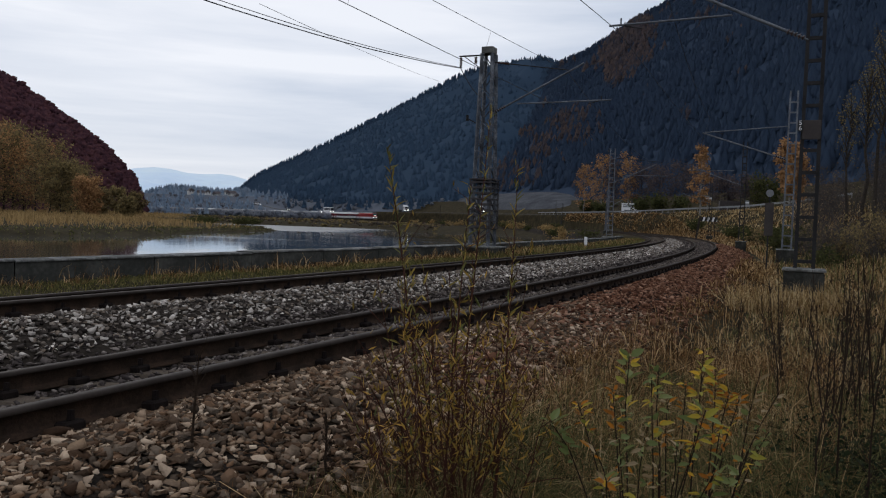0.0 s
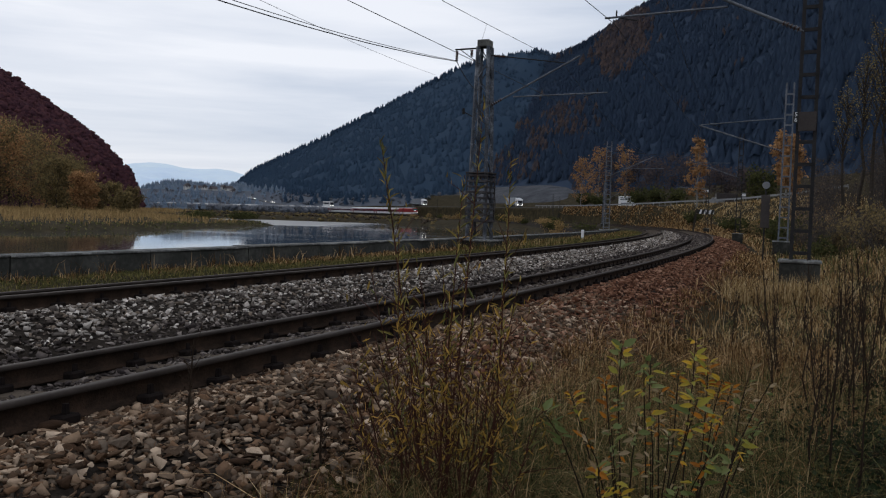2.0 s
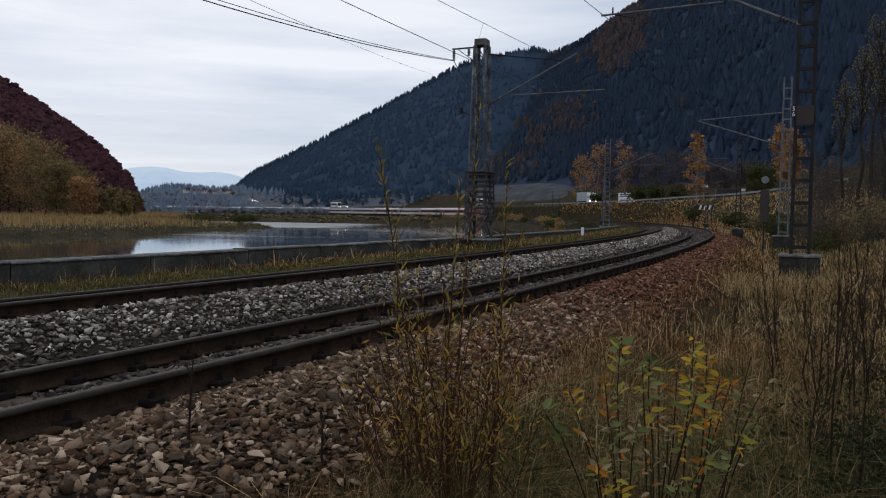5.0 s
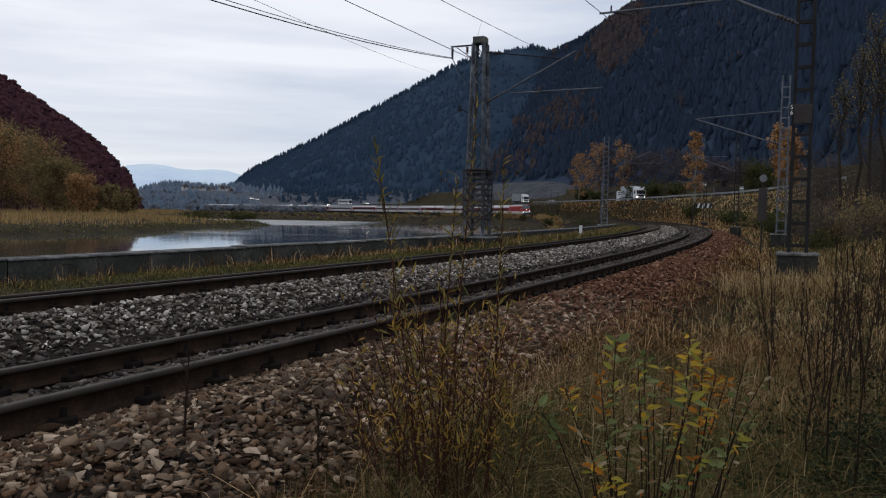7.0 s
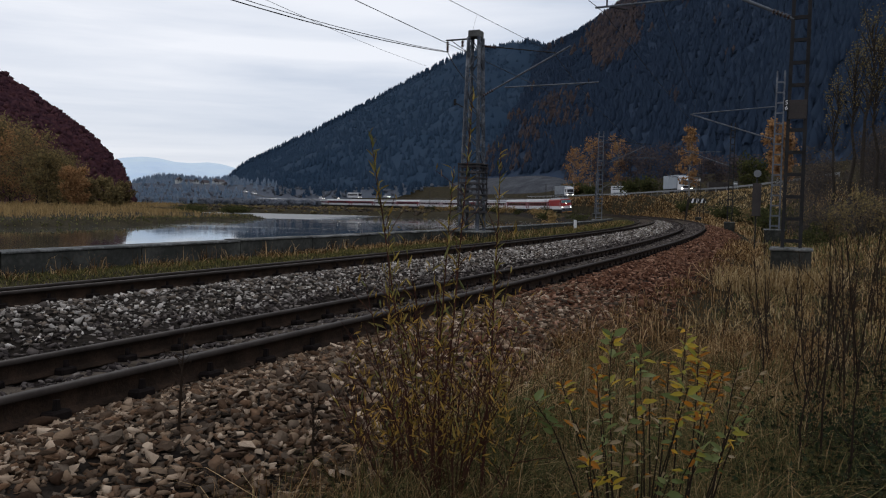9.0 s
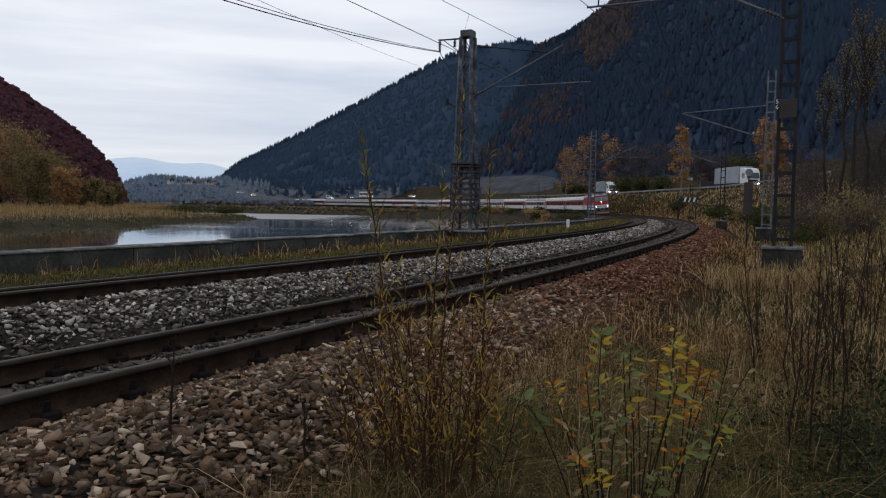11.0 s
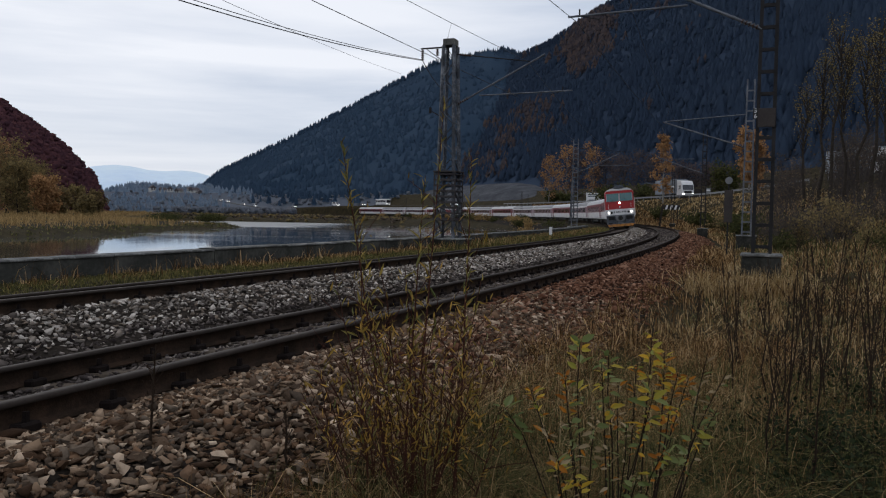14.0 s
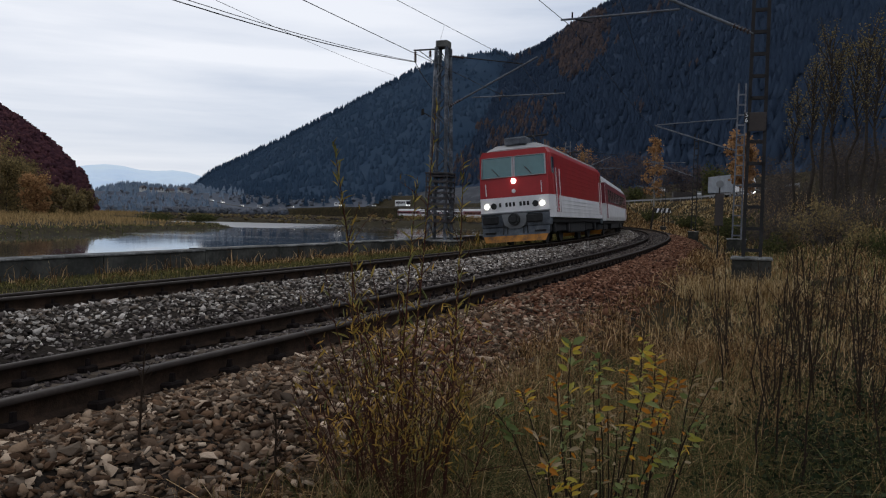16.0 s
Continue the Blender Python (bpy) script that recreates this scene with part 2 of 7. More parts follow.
M["dry_grass"] = material("dry_grass_blade", [(0.022, 0.012, 0.006), (0.099, 0.053, 0.020), (0.253, 0.146, 0.061), (0.638, 0.440, 0.239)], 0.5, 0.9, per="island", tint=0.85, spec=0.03, through_light=0.42)
M["green_grass"] = material("olive_grass_blade", [(0.018, 0.022, 0.009), (0.075, 0.076, 0.028), (0.218, 0.205, 0.086)], 0.5, 0.9, per="island", tint=0.7, spec=0.03, through_light=0.42)
M["strip_grass"] = material("yellowing_bank_grass", [(0.029, 0.033, 0.013), (0.098, 0.094, 0.033), (0.273, 0.224, 0.086)], 0.5, 0.9, per="island", tint=0.75, spec=0.03, through_light=0.42)
M["willow_leaf"] = material("yellow_green_willow_leaf", [(0.104, 0.074, 0.018), (0.267, 0.173, 0.038), (0.547, 0.326, 0.080)], 2, 0.6, per="island", tint=0.8, spec=0.03, through_light=0.42)
M["yellow_leaf"] = material("golden_sallow_leaf", [(0.250, 0.265, 0.050), (0.450, 0.345, 0.050), (0.688, 0.402, 0.040)], 1.2, 0.5, per="object", tint=0.85, spec=0.12, through_light=0.42)
M["green_leaf"] = material("dull_green_leaf", [(0.10, 0.13, 0.04), (0.24, 0.27, 0.10)], 3, 0.5, per="object", tint=0.8, spec=0.12, through_light=0.42)
M["orange_leaf"] = material("rusty_orange_leaf", [(0.260, 0.094, 0.015), (0.546, 0.213, 0.025)], 3, 0.6, per="object", tint=0.8, spec=0.12, through_light=0.42)
M["pale_leaf"] = material("withered_leaf", [(0.24, 0.17, 0.09), (0.45, 0.35, 0.22)], 3, 0.8, per="object", tint=0.8, spec=0.12, through_light=0.42)
# pale blue here is air haze given to the range as base colour
M["hill_far"] = material("haze_blue_far_range", [(0.606, 0.721, 0.850), (0.703, 0.801, 0.850)], 0.003, 1.0, spec=0.0)
M["house_wall"] = material("house_plaster", [(0.45, 0.44, 0.42), (0.6, 0.59, 0.56)], 0.5, 0.9)
M["roof_tile"] = material("dull_roof_tile", [(0.07, 0.062, 0.065), (0.12, 0.10, 0.10)], 0.8, 0.9)
M["sign_white"] = material("white_sign_face", [(0.6, 0.6, 0.6), (0.75, 0.75, 0.75)], 1, 0.5)
M["grey_panel"] = material("grey_panel", [(0.14, 0.145, 0.15), (0.22, 0.225, 0.23)], 2, 0.7)
M["trailer_grey"] = material("grey_trailer_tarp", [(0.22, 0.25, 0.28), (0.32, 0.35, 0.38)], 0.6, 0.6)
M["trailer_side"] = material("dirty_grey_trailer_side", [(0.13, 0.145, 0.165), (0.24, 0.26, 0.285)], 0.7, 0.6)
M["bramble"] = material("dark_bramble_leaf", [(0.010, 0.014, 0.007), (0.024, 0.034, 0.015), (0.055, 0.062, 0.03)], 2, 0.7, per="island", tint=0.8, spec=0.05, through_light=0.3)
M["old_slat"] = material("weathered_grey_slat", [(0.024, 0.022, 0.024), (0.056, 0.051, 0.052), (0.096, 0.090, 0.091)], 4, 0.9, spec=0.03)
M["brown_paint"] = material("rusty_brown_panel", [(0.032, 0.027, 0.026), (0.066, 0.055, 0.05)], 3, 0.85)


def water_material():
    m = bpy.data.materials.new("calm_river_water")
    m.use_nodes = True
    nt = m.node_tree
    b = nt.nodes["Principled BSDF"]
    b.inputs["Base Color"].default_value = (0.045, 0.043, 0.038, 1)
    b.inputs["IOR"].default_value = 1.33
    geo = nt.nodes.new("ShaderNodeNewGeometry")
    mp = nt.nodes.new("ShaderNodeMapping")
    mp.inputs["Scale"].default_value = (0.5, 0.12, 1)
    n = nt.nodes.new("ShaderNodeTexNoise")
    n.inputs["Scale"].default_value, n.inputs["Detail"].default_value = 1.0, 4.0
    bp = nt.nodes.new("ShaderNodeBump")
    bp.inputs["Strength"].default_value, bp.inputs["Distance"].default_value = 0.10, 0.06
    # calm pool, with a wind-ruffled reach upstream and cat's paws here and there
    sep = nt.nodes.new("ShaderNodeSeparateXYZ")
    reach = nt.nodes.new("ShaderNodeMapRange")
    reach.inputs["From Min"].default_value, reach.inputs["From Max"].default_value = 156.0, 166.0
    past = nt.nodes.new("ShaderNodeMapRange")
    past.inputs["From Min"].default_value, past.inputs["From Max"].default_value = -24.0, -40.0
    ruffled = nt.nodes.new("ShaderNodeMath")
    ruffled.operation = "MULTIPLY"
    long_ = nt.nodes.new("ShaderNodeMapping")
    long_.inputs["Scale"].default_value = (0.02, 0.10, 1)
    paws = nt.nodes.new("ShaderNodeTexNoise")
    paws.inputs["Scale"].default_value, paws.inputs["Detail"].default_value = 1.0, 3.0
    gate = nt.nodes.new("ShaderNodeMapRange")
    gate.inputs["From Min"].default_value, gate.inputs["From Max"].default_value, gate.inputs["To Max"].default_value = 0.50, 0.75, 0.25
    both = nt.nodes.new("ShaderNodeMath")
    both.operation = "MAXIMUM"
    rg = nt.nodes.new("ShaderNodeMapRange")
    rg.inputs["To Min"].default_value, rg.inputs["To Max"].default_value = 0.045, 0.34
    nt.links.new(geo.outputs["Position"], sep.inputs[0])
    nt.links.new(sep.outputs["Y"], reach.inputs["Value"])
    nt.links.new(geo.outputs["Position"], long_.inputs[0])
    nt.links.new(long_.outputs[0], paws.inputs["Vector"])
    nt.links.new(paws.outputs[0], gate.inputs["Value"])
    nt.links.new(sep.outputs["X"], past.inputs["Value"])
    nt.links.new(reach.outputs[0], ruffled.inputs[0])
    nt.links.new(past.outputs[0], ruffled.inputs[1])
    nt.links.new(ruffled.outputs[0], both.inputs[0])
    nt.links.new(gate.outputs[0], both.inputs[1])
    nt.links.new(both.outputs[0], rg.inputs["Value"])
    nt.links.new(rg.outputs[0], b.inputs["Roughness"])
    nt.links.new(geo.outputs["Position"], mp.inputs[0])
    nt.links.new(mp.outputs[0], n.inputs["Vector"])
    nt.links.new(n.outputs[0], bp.inputs["Height"])
    nt.links.new(bp.outputs[0], b.inputs["Normal"])
    return m


M["water"] = water_material()


# ---- mesh helpers ----
def part(name, bm, mats, parent=None, label="", smooth=False, recalc=True):
    """Links a bmesh as one mesh object under a thing or a part."""
    me = bpy.data.meshes.new(name)
    if recalc:
        bmesh.ops.recalc_face_normals(bm, faces=bm.faces)
    bm.to_mesh(me)
    bm.free()
    for mt in (mats if isinstance(mats, (list, tuple)) else [mats]):
        me.materials.append(mt)
    if smooth:
        me.shade_smooth()
    ob = new(name, me)
    if parent is not None:
        ob.parent = parent
    if label:
        ob["label"] = label
    return ob


def raw(name, verts, faces, mats, parent=None, smooth=False):
    """Links arrays of vertices and of triangles or quads as one mesh object."""
    verts, faces = np.asarray(verts, dtype=np.float32), np.asarray(faces, dtype=np.int32)
    me = bpy.data.meshes.new(name)
    k = faces.shape[1]
    me.vertices.add(len(verts))
    me.vertices.foreach_set("co", verts.ravel())
    me.loops.add(faces.size)
    me.loops.foreach_set("vertex_index", faces.ravel())
    me.polygons.add(len(faces))
    me.polygons.foreach_set("loop_start", np.arange(0, faces.size, k, dtype=np.int32))
    me.update(calc_edges=True)
    me.validate()
    for mt in (mats if isinstance(mats, (list, tuple)) else [mats]):
        me.materials.append(mt)
    if smooth:
        me.shade_smooth()
    ob = new(name, me)
    if parent is not None:
        ob.parent = parent
    return ob


def box(bm, x0, x1, y0, y1, z0, z1, bevel=0.0, mi=0):
    r = bmesh.ops.create_cube(bm, size=1.0, matrix=Matrix.Translation(((x0 + x1) / 2, (y0 + y1) / 2, (z0 + z1) / 2)) @ Matrix.Diagonal((x1 - x0, y1 - y0, z1 - z0, 1)))
    faces = {f for v in r["verts"] for f in v.link_faces}
    if bevel:
        edges = list({e for v in r["verts"] for e in v.link_edges})
        faces |= set(bmesh.ops.bevel(bm, geom=edges, offset=bevel, segments=1, affect="EDGES")["faces"])
    for f in faces:
        if f.is_valid:
            f.material_index = mi


def rod(bm, a, b, r0, r1=None, n=6, mi=0):
    a, b = Vector(a), Vector(b)
    d = b - a
    m = Matrix.Translation((a + b) / 2) @ d.to_track_quat("Z", "Y").to_matrix().to_4x4()
    r = bmesh.ops.create_cone(bm, cap_ends=True, segments=n, radius1=r0, radius2=r0 if r1 is None else r1, depth=d.length, matrix=m)
    for f in {f for v in r["verts"] for f in v.link_faces}:
        f.material_index = mi


def bar(bm, a, b, w, h=None, mi=0):
    """A square or flat bar from a to b."""
    a, b = Vector(a), Vector(b)
    d = b - a
    m = Matrix.Translation((a + b) / 2) @ d.to_track_quat("Z", "Y").to_matrix().to_4x4() @ Matrix.Diagonal((w, h or w, d.length, 1))
    r = bmesh.ops.create_cube(bm, size=1.0, matrix=m)
    for f in {f for v in r["verts"] for f in v.link_faces}:
        f.material_index = mi


def empty(name, m=None):
    ob = new(name)
    ob.empty_display_size = 0.2
    if m is not None:
        ob.matrix_basis = m
    return ob


# ---- the curve of the railway ----
CX, CY, RN = -367.94, 167.87, 399.71
PH0 = math.atan2(-CY, -CX)
SPACING, CANT, LIFT = 4.12, 0.143, 0.038
WATER_Z = -2.2


def on(s, d, z=0.0):
    """A point s metres along the near track past the camera, d metres outward of its middle."""
    a = PH0 + s / RN
    return Vector((CX + (RN + d) * math.cos(a), CY + (RN + d) * math.sin(a), z))


def at_angle(deg, d, z=0.0):
    return on((radians(deg) - PH0) * RN, d, z)


def sd(x, y):
    """Arc length and offset of places, for arrays."""
    dx, dy = np.asarray(x) - CX, np.asarray(y) - CY
    return (np.arctan2(dy, dx) - PH0) * RN, np.hypot(dx, dy) - RN


def wobble(x, y, scale, seed=0.0):
    """Cheap smooth noise for arrays, about -1 to 1."""
    a = x / scale
    b = y / scale
    return (np.sin(a * 1.7 + 1.3 * np.sin(b * 1.1 + seed) + seed) + np.sin(b * 1.9 + 1.1 * np.sin(a * 1.3 + 2 * seed) + 1.7 * seed)
            + 0.5 * np.sin(a * 3.7 + b * 2.9 + seed * 3)) / 2.5


def smoothstep(x, a, b):
    t = np.clip((x - a) / (b - a), 0, 1)
    return t * t * (3 - 2 * t)


# the road's middle line: arc length, offset and height
ROAD = [(-120, 70, 10.0), (-20, 55, 9.0), (40, 44, 8.0), (85, 33, 7.0), (105, 27.3, 6.3), (120, 23, 5.45), (140, 18.8, 4.9), (165, 13.5, 4.75), (210, 10.5, 4.7), (270, 10, 4.8),
        (340, 10, 5.0), (420, 10, 5.2), (460, 11.5, 5.1), (500, 13, 4.1), (540, 24.3, 3.4), (560, 30, 3.2), (580, 43.3, 3.8), (620, 70, 6.1), (680, 125, 11.0)]
ROAD_S, ROAD_D, ROAD_H = (np.array([r[i] for r in ROAD], dtype=float) for i in range(3))


def land_left(x, y):
    """How far inside the reed bank across the water a place lies (positive: land)."""
    edge = np.interp(y, [70, 85, 104, 125, 160, 168, 200, 300, 420, 900], [-60, -49, -45, -45, -44, -60, -78, -115, -150, -330])
    inner = edge - x + 1.5 * wobble(x, y, 9, 2.0)
    front = y - 84 - 0.02 * (x + 49) + 1.2 * wobble(x, y, 7, 4.0)
    return np.minimum(inner, front)


def ground_height(x, y):
    s, d = sd(x, y)
    rd, rh = np.interp(s, ROAD_S, ROAD_D), np.interp(s, ROAD_S, ROAD_H)
    # camera side: ballast shoulder, rough verge, then up to the road and on into the mountain
    z = np.interp(d, [-9.2, -8.2, -7.4, -6.2, -5.6, -5.3, -4.87, -3.37, -2.82, -2.4, -1.5, -0.75, 0.75, 1.35, 1.7, 3.4, 4.6],
                  [-3.6, -2.6, -0.15, -0.12, -0.20, -0.25, -0.245, -0.10, -0.02, -0.08, -0.28, -0.27, -0.125, -0.062, -0.105, -0.50, -0.46])
    verge = -0.46 + 0.10 * wobble(x, y, 2.3, 1.0) * smoothstep(d, 3.2, 5) + 0.05 * np.clip(d - 5, 0, 12) * smoothstep(s, 10, 60)
    up = smoothstep(d, np.minimum(4.4, rd - 8), rd - 4.5)
    z = np.where(d > 4.0, verge * (1 - up) + (rh - 0.15) * up, z)
    beyond = np.clip(d - rd - 5, 0, None)
    z = np.where(d > rd - 4.5, rh - 0.15 + np.minimum(0.35 * beyond, 7.0), z)
    # inside the curve: river bed and the far reed bank
    inside = d < -9.2
    slope = np.interp(s, [0, 60, 130, 200, 260, 330, 600], [-8.2, -8.4, -11, -17, -22, -14, -12])
    bank = WATER_Z + 0.5 - 0.35 * (slope - d) + 0.25 * wobble(x, y, 5, 0.4)
    z_in = np.clip(bank, -5, None)
    z_in = np.where(d > slope, np.clip(np.interp(d, [-30, -8.2], [WATER_Z + 0.4, -0.6]), None, WATER_Z + 0.6 + 1.4 * smoothstep(d - slope, 0, 9)), z_in)
    z = np.where(inside | ((d < -7.4) & (s > 75)), z_in, z)
    left = land_left(x, y)
    zl = np.clip(WATER_Z + 0.02 + 0.3 * left, -4.5, WATER_Z + 0.75 + 0.15 * wobble(x, y, 14, 3))
    z = np.where(inside, np.maximum(z, zl), z)
    flat = smoothstep(y + 7 * wobble(x, y, 23, 2.0) + 0.05 * x, 222, 246)
    z = np.where(inside & (d > -170), np.maximum(z, WATER_Z - 0.6 + 1.9 * flat + 0.3 * wobble(x, y, 9, 1.0) * flat), z)
    far = smoothstep(y, 600, 680)
    return np.where(inside, z * (1 - far) + (WATER_Z + 1.2) * far, z)


# ---- ground, water, hills ----
def spaced(knots):
    """Values from stretches (start, end, step)."""
    out_ = []
    for a, b, st in knots:
        out_.append(np.arange(a, b, st))
    return np.concatenate(out_)


def build_ground():
    full = 2 * math.pi * RN
    s0 = (-math.pi - PH0) * RN
    ss = spaced([(s0, -60, 20), (-60, -12, 3), (-12, 30, 0.6), (30, 120, 2), (120, 360, 4), (360, 700, 6), (700, s0 + full, 25)])
    ds = np.concatenate([[-399, -370, -330], spaced([(-300, -100, 12), (-100, -30, 3), (-30, -10, 1.0), (-10, -6, 0.4), (-6, 4, 0.25), (4, 9, 0.5), (9, 45, 1.2), (45, 120, 5), (120, 400, 25), (400, 3600, 200)]), [3600.0]])
    S, D = np.meshgrid(ss, ds, indexing="ij")
    A = PH0 + S / RN
    X, Y = CX + (RN + D) * np.cos(A), CY + (RN + D) * np.sin(A)
    Z = ground_height(X, Y)
    Z = Z + 0.012 * wobble(X, Y, 0.21, 5.0) * (np.abs(D) < 12)
    n, k = S.shape
    idx = np.arange(n * k).reshape(n, k)
    nxt = np.roll(idx, -1, axis=0)
    faces = np.stack([idx[:, :-1], idx[:, 1:], nxt[:, 1:], nxt[:, :-1]], axis=-1).reshape(-1, 4)[:, ::-1]
    ob = raw("ground", np.stack([X, Y, Z], -1).reshape(-1, 3), faces, [M["soil"], M["ballast_bed"], M["far_scrub"]], smooth=True)
    dm = ((D[:, :-1] + D[:, 1:]) / 2).reshape(-1)
    sm = ((S[:, :-1] + S[:, 1:]) / 2).reshape(-1)
    stony = ((dm > -5.4) & (dm < 2.5 + 0.3 * np.sin(sm * 1.3))) | ((dm > -16) & (dm < -8) & (sm > 90) & (sm < 330))
    # far ground takes the same haze-paled colour as the far scrub
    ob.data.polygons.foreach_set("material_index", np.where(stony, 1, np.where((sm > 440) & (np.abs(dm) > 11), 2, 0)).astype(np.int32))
    return tagged(ob, "rough grassy valley floor with a stony railway bed", "ground", kind="structure")


ground = build_ground()

bm = bmesh.new()
bmesh.ops.create_grid(bm, x_segments=8, y_segments=8, size=1500)
water = part("water", bm, M["water"])
water.location = (-1150, 1300, WATER_Z)
tagged(water, "calm dark river reflecting the pale sky", "water", kind="structure")

F_PX = 1350.0


def bearing(x):
    return (x - 784.0) / F_PX


def rise(x, y):
    """Tangent of the elevation over the level line for a place in the closing view."""
    return (382.7 + 0.0225 * (x - 784) - y) / F_PX


def hill(name, outline, base, ridge, mat, label, back=1.4, rough=0.05, steps=46, power=0.85):
    """A hill around the eye: outline (x, y) of its skyline, base and ridge distance by bearing."""
    bx = np.array([bearing(p[0]) for p in outline])
    el = np.array([rise(*p) for p in outline])
    bs = np.linspace(bx[0], bx[-1], 150)
    ts = np.concatenate([np.linspace(0, 1, steps), np.linspace(1.05, back, 6)])
    B, T = np.meshgrid(bs, ts, indexing="ij")
    lo, hi = np.interp(B, *base), np.interp(B, *ridge)
    dist = lo + (hi - lo) * T
    top = 1.15 + np.interp(B, bx, el) * hi
    X, Y = B * dist, dist
    up = np.where(T <= 1, np.clip(T, 0, 1) ** power, 1 - 0.5 * (T - 1))
    Z = -1.0 + (top + 1.0) * up + rough * top * wobble(X, Y, 60, 1.0) * np.sin(np.pi * np.clip(T, 0, 1)) + rough * 0.4 * top * wobble(X, Y, 23, 2.0) * np.sin(np.pi * np.clip(T, 0, 1))
    n, k = B.shape
    idx = np.arange(n * k).reshape(n, k)
    faces = np.stack([idx[:-1, :-1], idx[:-1, 1:], idx[1:, 1:], idx[1:, :-1]], axis=-1).reshape(-1, 4)[:, ::-1]
    ob = raw(name, np.stack([X, Y, Z], -1).reshape(-1, 3), faces, mat, smooth=True)
    tagged(ob, label, "hill", kind="structure")

    def height(b, t):
        i = np.clip(np.searchsorted(bs, b) - 1, 0, n - 2)
        j = np.clip(np.searchsorted(ts, t) - 1, 0, k - 2)
        u, v = (b - bs[i]) / (bs[i + 1] - bs[i]), (t - ts[j]) / (ts[j + 1] - ts[j])
        z = (Z[i, j] * (1 - u) + Z[i + 1, j] * u) * (1 - v) + (Z[i, j + 1] * (1 - u) + Z[i + 1, j + 1] * u) * v
        dd = np.interp(b, *base) * (1 - t) + np.interp(b, *ridge) * t
        return b * dd, dd, z
    return ob, height


NEAR_LINE = [(540, 366), (620, 352), (700, 338), (760, 290), (800, 238), (850, 168), (895, 112), (935, 97), (970, 76), (1003, 54), (1040, 30), (1075, 12), (1110, -14), (1200, -80), (1330, -150), (1568, -230), (1900, -300), (2600, -380)]
NEAR_BASE = ([bearing(540), bearing(700), bearing(900), bearing(1100), bearing(1300), bearing(1568), bearing(2600)], [470, 420, 330, 240, 168, 118, 95])
NEAR_RIDGE = ([bearing(540), bearing(900), bearing(1300), bearing(1900), bearing(2600)], [900, 1250, 1100, 900, 700])
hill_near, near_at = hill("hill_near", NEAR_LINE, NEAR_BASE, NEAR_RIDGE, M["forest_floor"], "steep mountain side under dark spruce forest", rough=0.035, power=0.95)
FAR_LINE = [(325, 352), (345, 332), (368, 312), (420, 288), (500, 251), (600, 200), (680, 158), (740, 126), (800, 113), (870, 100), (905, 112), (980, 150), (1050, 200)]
hill_far, far_at = hill("hill_far", FAR_LINE, ([-0.4, -0.33, -0.2, -0.1, 0.3], [1000, 680, 560, 500, 440]), ([-0.4, 0.3], [2300, 2100]), M["spruce_far"], "more distant mountain ridge under dark spruce forest, tinted blue for haze")
LEFT_LINE = [(-695, -54), (-395, -14), (-195, 76), (-95, 130), (-1, 192), (29, 212), (59, 236), (89, 258), (109, 278), (124, 296), (139, 312), (149, 332), (157, 352), (162, 372)]
hill_left, left_at = hill("hill_left", LEFT_LINE, ([-1.2, -0.7, -0.46], [200, 280, 430]), ([-1.2, -0.7, -0.55, -0.46], [480, 500, 470, 445]), M["beech"], "rounded hillside under russet beech wood")
MID_LINE = [(60, 366), (130, 352), (165, 346), (200, 334), (235, 332), (270, 336), (310, 340), (345, 336), (400, 350), (450, 362), (520, 372)]
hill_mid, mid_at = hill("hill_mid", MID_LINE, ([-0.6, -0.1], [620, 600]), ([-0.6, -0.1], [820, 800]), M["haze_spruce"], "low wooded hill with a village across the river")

# the range at the end of the valley, far beyond everything, its haze in the colour
RANGE = [(-300, 330), (0, 322), (110, 300), (150, 293), (185, 291), (215, 294), (245, 301), (275, 303), (305, 302), (330, 305), (360, 314), (420, 328), (560, 345), (760, 350)]
hill_pale, _ = hill("backdrop_range", RANGE, ([-1, 0.2], [2800, 2800]), ([-1, 0.2], [4000, 4000]), M["hill_far"], "distant mountain range, coloured pale blue for haze")


# ---- forests ----
def conifer_shape(tiers=4, sides=7, seed=0):
    """Unit spruce: stacked ragged skirts; returns vertices and triangles."""
    rng = np.random.default_rng(seed)
    V, Fc = [], []
    for i in range(tiers):
        z0 = 0.10 + 0.80 * i / tiers
        z1 = min(1.0, z0 + 1.55 / tiers)
        r = 0.21 * (1 - 0.80 * i / tiers)
        base = len(V)
        V.append((0, 0, z1))
        for k in range(sides * 2):
            a = math.pi * k / sides + 0.4 * i
            rr = r * (1.0 if k % 2 == 0 else 0.62) * rng.uniform(0.8, 1.2)
            V.append((rr * math.cos(a), rr * math.sin(a), z0 + (0 if k % 2 == 0 else 0.045) + rng.uniform(-0.02, 0.02)))
        for k in range(sides * 2):
            Fc.append((base, base + 1 + k, base + 1 + (k + 1) % (sides * 2)))
    return np.array(V), np.array(Fc)


